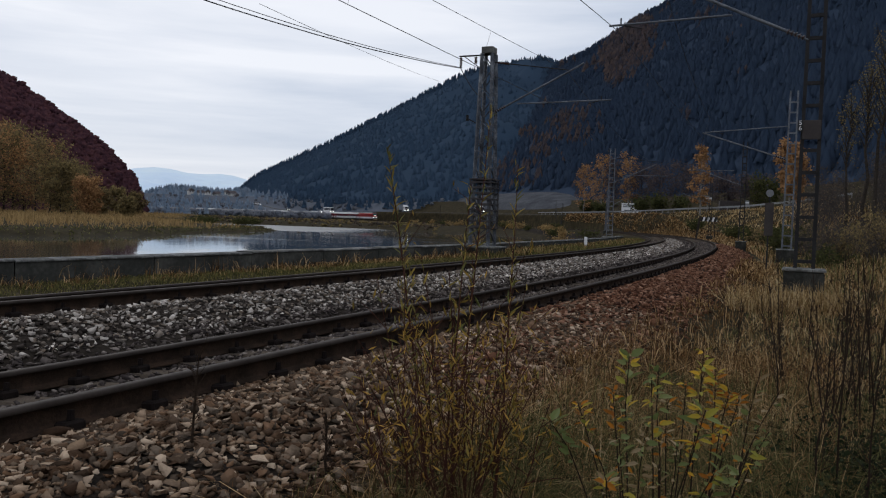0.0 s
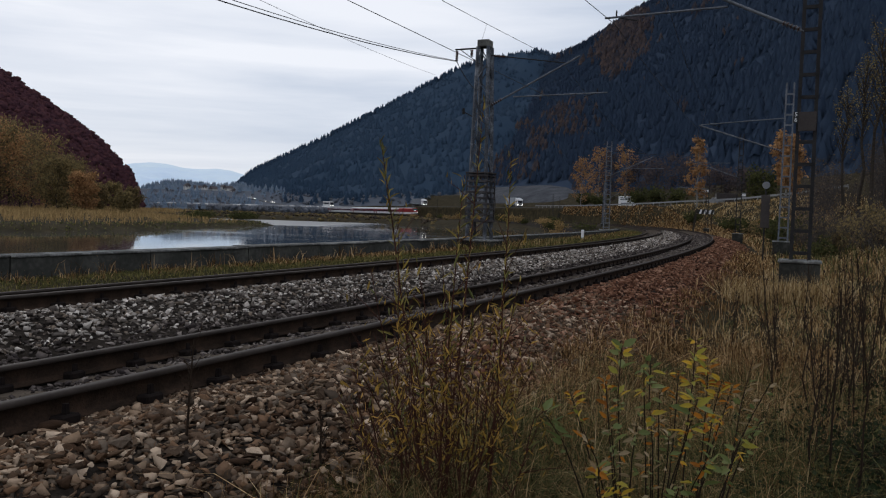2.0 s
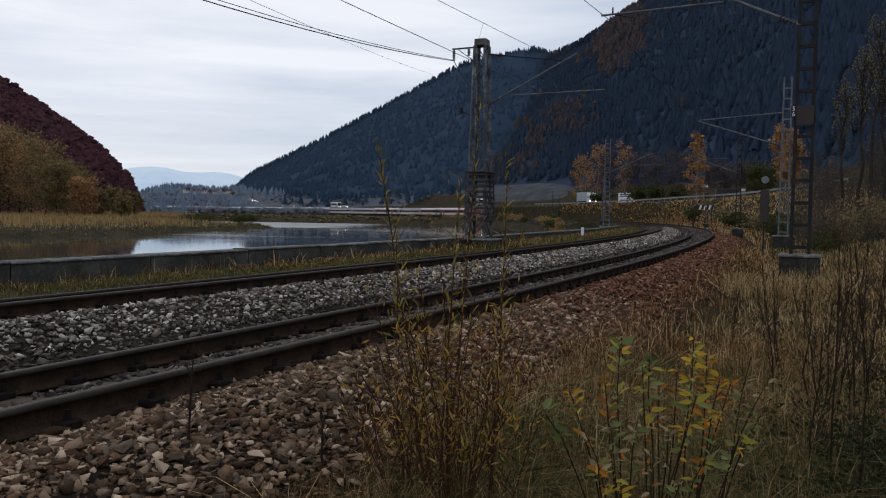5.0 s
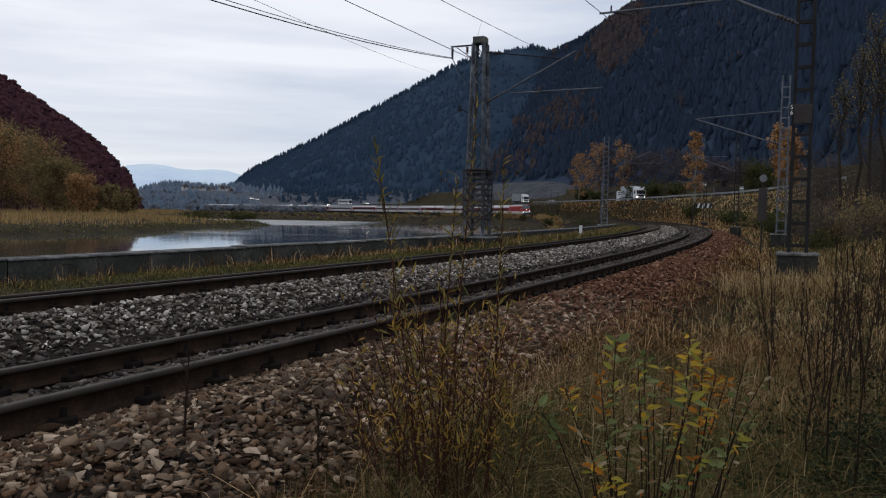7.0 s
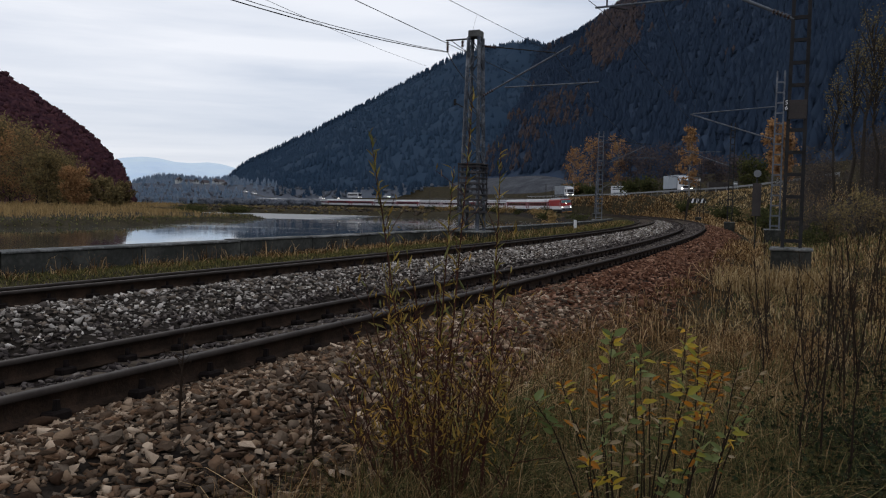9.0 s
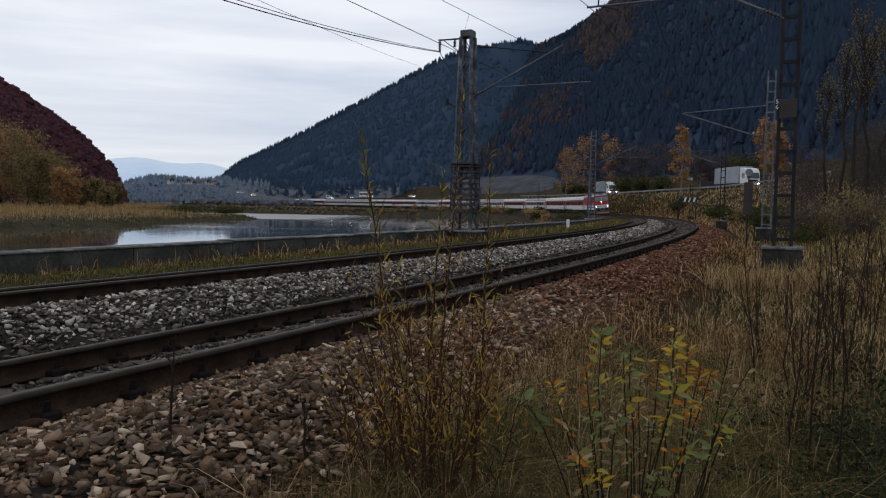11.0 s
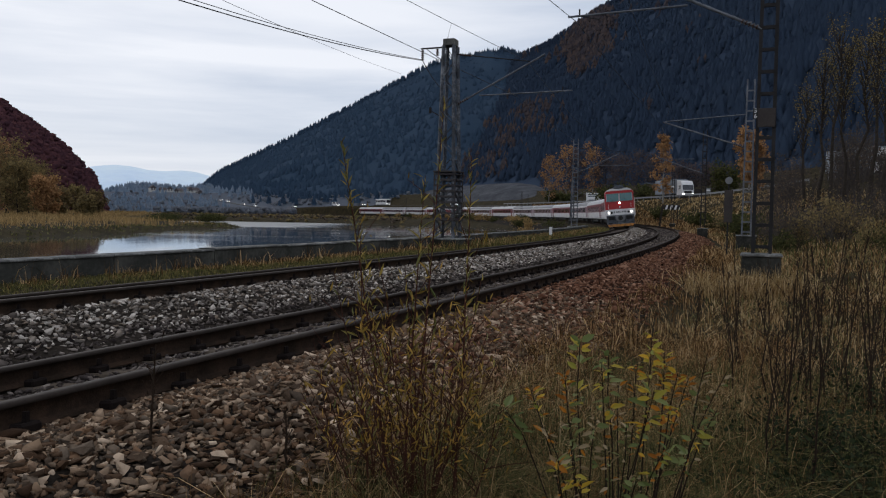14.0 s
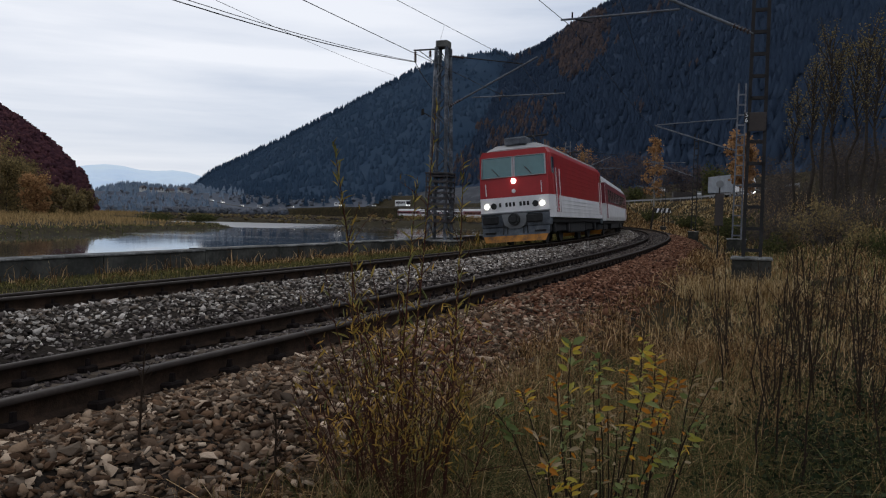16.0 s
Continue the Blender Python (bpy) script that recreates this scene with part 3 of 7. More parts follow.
def crown_shape(seed=0, flat=0.8):
    """Unit broad-leaved crown: a bunch of ragged clumps over a stem."""
    rng = np.random.default_rng(seed)
    b_ = bmesh.new()
    bmesh.ops.create_icosphere(b_, subdivisions=1, radius=1.0)
    unit = np.array([v.co[:] for v in b_.verts])
    tri = np.array([[v.index for v in f.verts] for f in b_.faces])
    b_.free()
    V, Fc, n = [], [], 0
    for i in range(5):
        p = rng.normal(size=3)
        p /= np.linalg.norm(p)
        c = p * rng.uniform(0.25, 0.62) * np.array([1, 1, flat])
        w = unit * (rng.uniform(0.32, 0.5) * (1 + 0.6 * rng.uniform(-1, 1, (len(unit), 1))))
        V.append(w + c + np.array([0, 0, 0.6]))
        Fc.append(tri + n)
        n += len(unit)
    return np.concatenate(V), np.concatenate(Fc)


def scatter(name, shapes, places, sizes, mat, label, category="forest", squash=None):
    """Joins many copies of a few shapes into one mesh."""
    rng = np.random.default_rng(len(places))
    V, Fc, n = [], [], 0
    for i, (p, sz) in enumerate(zip(places, sizes)):
        v, f = shapes[i % len(shapes)]
        a = rng.uniform(0, 6.28)
        ca, sa = math.cos(a), math.sin(a)
        w = 1.0 if squash is None else squash * rng.uniform(0.8, 1.25)
        q = np.empty_like(v)
        q[:, 0], q[:, 1], q[:, 2] = (v[:, 0] * ca - v[:, 1] * sa) * sz * w, (v[:, 0] * sa + v[:, 1] * ca) * sz * w, v[:, 2] * sz
        V.append(q + p)
        Fc.append(f + n)
        n += len(v)
    return tagged(raw(name, np.concatenate(V), np.concatenate(Fc), mat, smooth=shapes is not CROWNS), label, category, kind="stuff")


CONIFERS = [conifer_shape(4, 6, i) for i in range(6)]
CONIFERS_SMALL = [conifer_shape(3, 4, 10 + i) for i in range(6)]
CROWNS = [crown_shape(i) for i in range(6)]


def forest_places(height, b0, b1, t0, t1, count, seed):
    rng = np.random.default_rng(seed)
    b, t = rng.uniform(b0, b1, count), t0 + (t1 - t0) * rng.uniform(0, 1, count) ** 0.85
    x, y, z = height(b, t)
    return b, t, np.stack([x, y, z], -1)


rng = np.random.default_rng(5)
b, t, P = forest_places(near_at, bearing(560), bearing(1800), 0.02, 1.06, 42000, 1)
patch = wobble(P[:, 0], P[:, 1], 55, 2.0) + 0.6 * wobble(P[:, 0], P[:, 1], 19, 4.0) + rng.normal(0, 0.35, len(P))
vx, vy = 784 + F_PX * P[:, 0] / P[:, 1], 382.7 + 0.0225 * F_PX * P[:, 0] / P[:, 1] - F_PX * (P[:, 2] - 1.15) / P[:, 1]
grove = np.zeros(len(P), dtype=bool)
for gx, gy, rx, ry in ((1025, 70, 40, 55), (1000, 110, 30, 40), (935, 222, 50, 34), (880, 250, 26, 24), (1222, 132, 13, 34), (1430, 40, 20, 20), (1120, 200, 16, 20), (860, 300, 30, 20), (700, 330, 30, 16)):
    grove |= ((vx - gx) / rx) ** 2 + ((vy - gy) / ry) ** 2 + rng.normal(0, 0.35, len(P)) < 0.75
larch = (grove & (rng.uniform(0, 1, len(P)) < 0.34)) | ((patch > 1.15) & (rng.uniform(0, 1, len(P)) < 0.22)) | ((vy > 270) & (rng.uniform(0, 1, len(P)) < 0.10))
quarry = (vx > 672) & (vx < 990) & (vy > np.interp(vx, [672, 700, 750, 800, 860, 900, 930, 960, 990], [361, 350, 339, 333, 329, 328, 332, 346, 358]) - 3)
P, larch = P[~quarry], larch[~quarry]
crest = t[~quarry] > 0.94
size = rng.uniform(9, 17, len(P)) * np.where(crest, 0.85, 1.0)
sink = np.where(crest, 1.0, 0.62 * size)[:, None] * np.array([0, 0, 1.0])
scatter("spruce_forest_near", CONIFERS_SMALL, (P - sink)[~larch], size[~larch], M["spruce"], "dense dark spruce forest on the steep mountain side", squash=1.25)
scatter("autumn_groves_near", CONIFERS_SMALL, (P - sink * 0.45)[larch], np.minimum(size * 1.15, 0.019 * P[:, 1])[larch], M["larch"], "rusty autumn groves among the dark spruces", squash=1.7)
b, t, P = forest_places(far_at, bearing(325), bearing(1000), 0.02, 1.03, 13000, 2)
size = rng.uniform(13, 24, len(P))
sink = np.where(t > 0.95, 1.0, 0.7 * size)[:, None] * np.array([0, 0, 1.0])
scatter("spruce_forest_far", CONIFERS_SMALL, P - sink, size, M["spruce_far"], "dark spruce forest on the distant ridge, tinted blue for haze", squash=1.3)
b, t, P = forest_places(left_at, bearing(-260), bearing(162), 0.03, 1.03, 5200, 3)
scatter("beech_forest", CROWNS, P - [0, 0, 2], rng.uniform(2.6, 4.6, len(P)), M["beech"], "russet autumn beech wood on the hillside")
b, t, P = forest_places(mid_at, bearing(130), bearing(385), 0.0, 1.02, 3000, 4)
size = rng.uniform(5, 10, len(P))
sink = np.where(t > 0.9, 1.0, 0.5 * size)[:, None] * np.array([0, 0, 1.0])
scatter("spruce_forest_village", CONIFERS_SMALL, P - sink, size, M["haze_spruce"], "woods on the low hill across the river, coloured pale for haze", squash=1.5)


# ---- railway ----
RAIL = [(-0.0725, -0.172), (0.0725, -0.172), (0.0725, -0.160), (0.015, -0.145), (0.009, -0.135), (0.009, -0.045), (0.036, -0.034), (0.036, -0.008), (0.026, 0.0), (-0.026, 0.0), (-0.036, -0.008), (-0.036, -0.034), (-0.009, -0.045), (-0.009, -0.135), (-0.015, -0.145), (-0.0725, -0.160)]
S_RAIL = spaced([(-14, 30, 0.5), (30, 120, 1.5), (120, 470, 4)])


def rail_z(track, side):
    return side * CANT / 2 + (LIFT if track else 0.0)


def sweep(name, profile, d_mid, z_mid, mats, index, parent=None, span=S_RAIL, lean=0.0):
    k = len(profile)
    V = []
    for s in span:
        for p, q in profile:
            V.append(on(s, d_mid + p, z_mid + q + lean * p))
    n = len(span)
    idx = np.arange(n * k).reshape(n, k)
    faces = np.stack([idx[:-1], np.roll(idx[:-1], -1, 1), np.roll(idx[1:], -1, 1), idx[1:]], -1).reshape(-1, 4)
    ob = raw(name, np.array(V), faces, mats, parent)
    mi = np.tile(np.array([index(i) for i in range(k)], dtype=np.int32), n - 1)
    ob.data.polygons.foreach_set("material_index", mi)
    return ob


def build_track(track):
    top = tagged(empty("railway_track", Matrix.Translation(on(0, -SPACING * track))),
                 ["single-line rusty steel rails on concrete sleepers, nearer line", "rusty steel rails on concrete sleepers beside the parapet"][track], "railway track", group="railway tracks", kind="structure")
    off = Matrix.Translation(-on(0, -SPACING * track))
    for side in (1, -1):
        r = sweep("rail", RAIL, -SPACING * track + side * 0.7525, rail_z(track, side), [M["rust"], M["rail_head"]], lambda i: 1 if i in (6, 7, 8, 9) else 0, top)
        r.matrix_basis = off
    bm = bmesh.new()
    box(bm, -1.3, 1.3, -0.14, 0.14, -0.2, 0.0, 0.03)
    me = bpy.data.meshes.new("sleeper")
    bm.to_mesh(me)
    bm.free()
    me.materials.append(M["sleeper"])
    bm = bmesh.new()
    for side in (1, -1):
        for o in (-0.115, 0.115):
            box(bm, side * 0.7525 + o - 0.055, side * 0.7525 + o + 0.055, -0.07, 0.07, -0.01, 0.055, 0.014)
            rod(bm, (side * 0.7525 + o, 0, 0.02), (side * 0.7525 + o, 0.01, 0.112), 0.026, 0.02, 6)
            box(bm, side * 0.7525 + o - 0.035, side * 0.7525 + o + 0.035, -0.045, 0.045, 0.03, 0.055)
    mc = bpy.data.meshes.new("rail_fastening")
    bm.to_mesh(mc)
    bm.free()
    mc.materials.append(M["clip"])
    count = 0
    s = -8.0
    while s < 110:
        a = PH0 + s / RN
        m = off @ Matrix.Translation(on(s, -SPACING * track, (LIFT if track else 0) - 0.178)) @ Matrix.Rotation(a, 4, "Z") @ Matrix.Rotation(-math.atan(CANT / 1.505), 4, "Y")
        for nm, mesh in (("sleeper", me), ("rail_fastening", mc)):
            if nm == "rail_fastening" and s > 55:
                continue
            o = new(nm, mesh)
            o.parent, o.matrix_basis = top, m
        s += 0.6
        count += 1
    return top


track_near, track_far = build_track(0), build_track(1)

# low parapet between the railway and the river
WALL_D, WALL_TOP = -7.55, 0.26
wall = tagged(empty("wall_parapet"), "low dark damp concrete parapet with a pale coping", "wall", kind="structure")
seg = -16.0
wr = random.Random(3)
while seg < 76:
    ln = 3.0
    sp = np.linspace(seg + 0.01, seg + ln - 0.01, 5)
    z = wr.uniform(-0.012, 0.012)
    prof = [(-0.25, -3.0), (0.22, -3.0), (0.2, WALL_TOP - 0.04 + z), (-0.25, WALL_TOP - 0.04 + z)]
    sweep("wall_panel", prof, WALL_D, 0, M["wall_dark"], lambda i: 0, wall, sp)
    cap = [(-0.28, WALL_TOP - 0.04 + z), (0.215, WALL_TOP - 0.04 + z), (0.21, WALL_TOP + z), (-0.28, WALL_TOP + z)]
    sweep("coping", cap, WALL_D, 0, M["wall_cap"], lambda i: 0, wall, sp)
    seg += ln

# road
rs = np.linspace(-120, 680, 220)
V = []
for s in rs:
    d, h = np.interp(s, ROAD_S, ROAD_D), np.interp(s, ROAD_S, ROAD_H)
    V += [on(s, d - 4.2, h), on(s, d + 4.2, h), on(s, d + 4.2, h - 0.6), on(s, d - 4.2, h - 0.6)]
idx = np.arange(len(V)).reshape(-1, 4)
road = raw("road", np.array(V), np.stack([idx[:-1], np.roll(idx[:-1], -1, 1), np.roll(idx[1:], -1, 1), idx[1:]], -1).reshape(-1, 4), M["asphalt"])
tagged(road, "two-lane asphalt road along the foot of the mountain", "road", kind="structure")


# ---- train ----
TRAIN_T = [0, 3.5, 7, 9, 12.5, 14, 15, 16]
TRAIN_A = [38.9, 26.9, 13.9, 6.4, -7.6, -13.0, -16.75, -20.5]


def front_angle(t):
    """Angle of the train's nose on the curve, a smooth course through the known times."""
    c = np.polyfit(TRAIN_T, TRAIN_A, 4)
    return float(np.polyval(c, t))


R_FAR = RN - SPACING - 0.1


def train_pose(t, behind):
    """Pose of a vehicle whose middle runs that many metres behind the nose; x forward, y to its left, z up."""
    a = radians(front_angle(t)) + behind / R_FAR
    m = Matrix.Translation((CX + R_FAR * math.cos(a), CY + R_FAR * math.sin(a), LIFT))
    return m @ Matrix.Rotation(a - math.pi / 2, 4, "Z") @ Matrix.Rotation(math.atan(CANT / 1.505), 4, "X")


def loft(bm, rings, mi=None):
    """Skin between rings of equally many points; mi(ring, k) gives the material."""
    vs = [[bm.verts.new(p) for p in r] for r in rings]
    k = len(rings[0])
    for i in range(len(rings) - 1):
        for j in range(k):
            f = bm.faces.new((vs[i][j], vs[i][(j + 1) % k], vs[i + 1][(j + 1) % k], vs[i + 1][j]))
            f.material_index = mi(i, j) if mi else 0
    for r in (vs[0], vs[-1]):
        bm.faces.new(r)


def wheelset(parent, x, r=0.62):
    for side in (1, -1):
        bm = bmesh.new()
        rod(bm, (x, side * 0.69, r), (x, side * 0.82, r), r, r, 20)
        rod(bm, (x, side * 0.80, r), (x, side * 0.86, r), 0.2, 0.16, 10)
        part("wheel", bm, M["underframe"], parent)


def build_loco():
    top = tagged(empty("locomotive"), "red and white electric locomotive with lit headlamps, orange plough", "locomotive")
    H = 7.75
    # body: lower white, upper red, pale roof; cab ends lean back above the belt
    def ring(x, lean, z0, z1, w=1.47):
        return [(x - lean(z), y, z) for y, z in ((-w, z0), (-w, 1.05), (-w, 1.86), (-w, 3.45), (-w + 0.12, 3.66), (w - 0.12, 3.66), (w, 3.45), (w, 1.86), (w, 1.05), (w, z0))]

    def lean_front(z):
        return 0.0 if z < 2.0 else (z - 2.0) * 0.2
    bm = bmesh.new()
    rings = [ring(H, lean_front, 1.0, 0), ring(H - 0.6, lambda z: 0, 1.0, 0), ring(-H + 0.6, lambda z: 0, 1.0, 0), ring(-H, lambda z: -lean_front(z), 1.0, 0)]
    for r in (rings[0], rings[3]):
        for i, p in enumerate(r):
            r[i] = (p[0], p[1] * 0.94, p[2])
    def pick(i, j):
        return 0 if j in (0, 1, 7, 8, 9) else 1
    vs = [[bm.verts.new(p) for p in r] for r in rings]
    for i in range(3):
        for j in range(10):
            f = bm.faces.new((vs[i][j], vs[i][(j + 1) % 10], vs[i + 1][(j + 1) % 10], vs[i + 1][j]))
            f.material_index = pick(i, j)
    for r in (vs[0], vs[-1]):
        f = bm.faces.new((r[0], r[1], r[2], r[7], r[8], r[9]))
        f.material_index = 0
        f = bm.faces.new((r[2], r[3], r[4], r[5], r[6], r[7]))
        f.material_index = 1
    part("body", bm, [M["white"], M["red"]], top)
    # roof
    bm = bmesh.new()
    prof = [(-1.36, 3.64), (-1.28, 3.78), (-0.85, 3.94), (0.85, 3.94), (1.28, 3.78), (1.36, 3.64)]
    loft(bm, [[(x, y * s, 3.64 + (z - 3.64) * s2) for y, z in prof] for x, s, s2 in ((7.2, 0.86, 0.3), (6.7, 0.97, 1), (-6.7, 0.97, 1), (-7.2, 0.86, 0.3))])
    part("roof", bm, M["loco_roof"], top)
    bm = bmesh.new()
    for x in (4.9, -4.9):
        box(bm, x - 1.0, x + 1.0, -0.55, 0.55, 3.92, 4.08, 0.05)
    box(bm, -2.6, 2.6, -0.75, 0.75, 3.92, 4.12, 0.08)
    part("roof_hatch", bm, M["buffer_grey"], top)
    bm = bmesh.new()
    box(bm, 6.0, 6.95, -0.45, 0.45, 3.9, 4.2, 0.04)
    part("air_conditioner", bm, M["buffer_grey"], top)
    for sx in (1, -1):
        bm = bmesh.new()
        base = 4.9 * sx
        for y in (-0.45, 0.45):
            rod(bm, (base - 0.7 * sx, y, 4.1), (base + 0.9 * sx, y, 4.32), 0.03)
            rod(bm, (base + 0.9 * sx, y, 4.32), (base - 0.6 * sx, y * 0.6, 4.46), 0.022)
            for xx in (-0.7, 0.7):
                rod(bm, (base + xx, y, 4.06), (base + xx, y, 4.22), 0.06, 0.05, 8)
        rod(bm, (base - 0.6 * sx, -0.85, 4.48), (base - 0.6 * sx, 0.85, 4.48), 0.03)
        rod(bm, (base - 0.35 * sx, -0.85, 4.48), (base - 0.35 * sx, 0.85, 4.48), 0.03)
        part("pantograph", bm, M["underframe"], top)
    for x in (-3.2, -2.0, 2.6, 3.3):
        bm = bmesh.new()
        rod(bm, (x, 0.5, 4.08), (x, 0.5, 4.42), 0.07, 0.05, 8)
        part("roof_insulator", bm, M["insulator"], top)
    # cab front
    for sx in (1, -1):
        for y0, y1 in ((-1.29, -0.04), (0.04, 1.29)):
            def face_x(z):
                return sx * (H - lean_front(z))
            bm = bmesh.new()
            o = 0.012 * sx
            vs = [bm.verts.new((face_x(z) + o, y, z)) for y, z in ((y0, 2.64), (y1, 2.64), (y1 * 0.985, 3.41), (y0 * 0.985, 3.41))]
            bm.faces.new(vs)
            r = bmesh.ops.extrude_face_region(bm, geom=list(bm.faces))
            for v in r["geom"]:
                if isinstance(v, bmesh.types.BMVert):
                    v.co.x -= 0.03 * sx
            w = part("windscreen", bm, M["cab_glass"], top, "greenish cab window")
            bm = bmesh.new()
            c = [(face_x(z) + 2 * o, y, z) for y, z in ((y0, 2.64), (y1, 2.64), (y1 * 0.985, 3.41), (y0 * 0.985, 3.41))]
            for i in range(4):
                bar(bm, c[i], c[(i + 1) % 4], 0.055, 0.03)
            part("window_frame", bm, M["silver"], w)
            bm = bmesh.new()
            bar(bm, (face_x(2.66) + 3 * o, (y0 + y1) / 2 + 0.1, 2.66), (face_x(2.98) + 3 * o, (y0 + y1) / 2 - 0.2, 2.98), 0.025)
            part("wiper", bm, M["black"], w)
        # lamps
        for y in (-1.12, 1.12):
            bm = bmesh.new()
            rod(bm, (sx * (H - 0.02), y, 1.55), (sx * (H + 0.05), y, 1.55), 0.09, 0.085, 16)
            lamp = part("headlamp", bm, M["lamp_white"] if sx > 0 else M["black"], top, "lit headlamp" if sx > 0 else "")
            bm = bmesh.new()
            rod(bm, (sx * (H - 0.02), y * 0.75, 1.55), (sx * (H + 0.05), y * 0.75, 1.55), 0.125, 0.115, 16)
            part("tail_lamp", bm, M["black"], top)
            bm = bmesh.new()
            rod(bm, (sx * (H + 0.01), y * 1.0, 1.95), (sx * (H + 0.02), y, 2.4), 0.016)
            part("handrail", bm, M["white"], top)
        bm = bmesh.new()
        zt = 2.47
        rod(bm, (sx * (H - lean_front(zt) - 0.05), 0, zt), (sx * (H - lean_front(zt) + 0.07), 0, zt), 0.1, 0.095, 16)
        part("top_lamp", bm, M["lamp_white"] if sx > 0 else M["black"], top, "lit top lamp" if sx > 0 else "")
        # number, as plain bars
        for k, y in enumerate((0.55, 0.4, 0.25, -0.02, -0.17, -0.32, -0.58)):
            bm = bmesh.new()
            box(bm, sx * H - 0.005, sx * H + 0.012, y * sx - 0.045, y * sx + 0.045, 1.5, 1.66)
            part("number_bar", bm, M["black"], top)
        bm = bmesh.new()
        rod(bm, (sx * (H - 0.14), 0, 2.08), (sx * (H + 0.02), 0, 2.08), 0.09, 0.08, 6)
        part("emblem", bm, M["white"], top)
        # buffer beam, buffers, hook, plough
        bm = bmesh.new()
        box(bm, min(sx * (H + 0.03), sx * (H - 0.5)), max(sx * (H + 0.03), sx * (H - 0.5)), -1.385, 1.385, 0.72, 1.24, 0.03)
        part("buffer_beam", bm, M["buffer_grey"], top)
        for y in (-0.875, 0.875):
            bm = bmesh.new()
            rod(bm, (sx * H, y, 1.02), (sx * (H + 0.45), y, 1.02), 0.13, 0.11, 12)
            box(bm, min(sx * (H + 0.45), sx * (H + 0.52)), max(sx * (H + 0.45), sx * (H + 0.52)), y - 0.32, y + 0.32, 0.84, 1.17, 0.05)
            part("buffer", bm, M["underframe"], top)
        bm = bmesh.new()
        rod(bm, (sx * H, 0, 1.0), (sx * (H + 0.32), 0, 1.0), 0.24, 0.22, 16)
        rod(bm, (sx * (H + 0.3), 0, 1.0), (sx * (H + 0.4), 0, 1.0), 0.15, 0.12, 12)
        part("coupler", bm, M["black"], top)
        bm = bmesh.new()
        loft(bm, [[(sx * (H + a), y, z) for y, z in ((-0.52, 1.22), (-0.42, 0.78), (-0.2, 0.66), (0.2, 0.66), (0.42, 0.78), (0.52, 1.22))] for a in (0.03, 0.12)])
        part("coupler_plate", bm, M["grey_panel"], top)
        bm = bmesh.new()
        box(bm, min(sx * (H - 0.25), sx * (H + 0.1)), max(sx * (H - 0.25), sx * (H + 0.1)), -1.40, 1.40, 1.235, 1.30, 0.02)
        part("front_step", bm, M["grey_panel"], top)
        for y in (-1.0, 1.0):
            bm = bmesh.new()
            box(bm, min(sx * (H + 0.02), sx * (H + 0.16)), max(sx * (H + 0.02), sx * (H + 0.16)), y - 0.22, y + 0.22, 0.50, 0.56, 0.01)
            part("shunter_step", bm, M["underframe"], top)
        for y in (-0.45, -0.3, 0.3, 0.45):
            bm = bmesh.new()
            rod(bm, (sx * (H + 0.03), y, 0.95), (sx * (H + 0.1), y * 1.1, 0.45), 0.025)
            part("brake_hose", bm, M["black"], top)
        bm = bmesh.new()
        loft(bm, [[(sx * (H + a), -1.35, z), (sx * (H + a), 1.35, z), (sx * (H + a - 0.06), 1.35, z), (sx * (H + a - 0.06), -1.35, z)] for a, z in ((0.0, 0.72), (0.12, 0.40))])
        part("apron", bm, M["buffer_grey"], top)
        bm = bmesh.new()
        loft(bm, [[(sx * (H + a), -w, z), (sx * (H + a), w, z), (sx * (H + a - 0.06), w, z), (sx * (H + a - 0.06), -w, z)] for a, z, w in ((0.12, 0.40, 1.3), (0.24, 0.16, 1.2))])
        part("snow_plough", bm, M["orange"], top)
    # sides: white strip ribs, doors, grilles
    for sy in (1, -1):
        for z in (1.2, 1.36, 1.52, 1.68):
            bm = bmesh.new()
            box(bm, -6.2, 6.2, min(sy * 1.465, sy * 1.485), max(sy * 1.465, sy * 1.485), z, z + 0.06, 0.005)
            part("side_rib", bm, M["white"], top)
        for z in (2.1, 2.28, 2.46, 2.64, 2.82, 3.0, 3.18):
            bm = bmesh.new()
            box(bm, -5.3, 5.3, min(sy * 1.465, sy * 1.476), max(sy * 1.465, sy * 1.476), z, z + 0.07, 0.005)
            part("side_rib", bm, M["red"], top)
        for x in (6.35, -6.35):
            bm = bmesh.new()
            box(bm, x - 0.3, x + 0.3, min(sy * 1.46, sy * 1.482), max(sy * 1.46, sy * 1.482), 1.2, 3.35, 0.01)
            door = part("cab_door", bm, M["red"], top)
            for o in (-0.38, 0.38):
                bm = bmesh.new()
                rod(bm, (x + o, sy * 1.52, 1.2), (x + o, sy * 1.52, 2.9), 0.02)
                part("grab_rail", bm, M["white"], door)
        for x in (7.0, -7.0):
            bm = bmesh.new()
            box(bm, x - 0.22, x + 0.22, min(sy * 1.44, sy * 1.478), max(sy * 1.44, sy * 1.478), 2.68, 3.3, 0.01)
            part("side_window", bm, M["window_dark"], top)
    bm = bmesh.new()
    box(bm, -7.6, 7.6, -1.3, 1.3, 0.8, 1.02, 0.04)
    box(bm, -2.2, 2.2, -1.2, 1.2, 0.35, 0.85, 0.06)
    part("underframe", bm, M["underframe"], top)
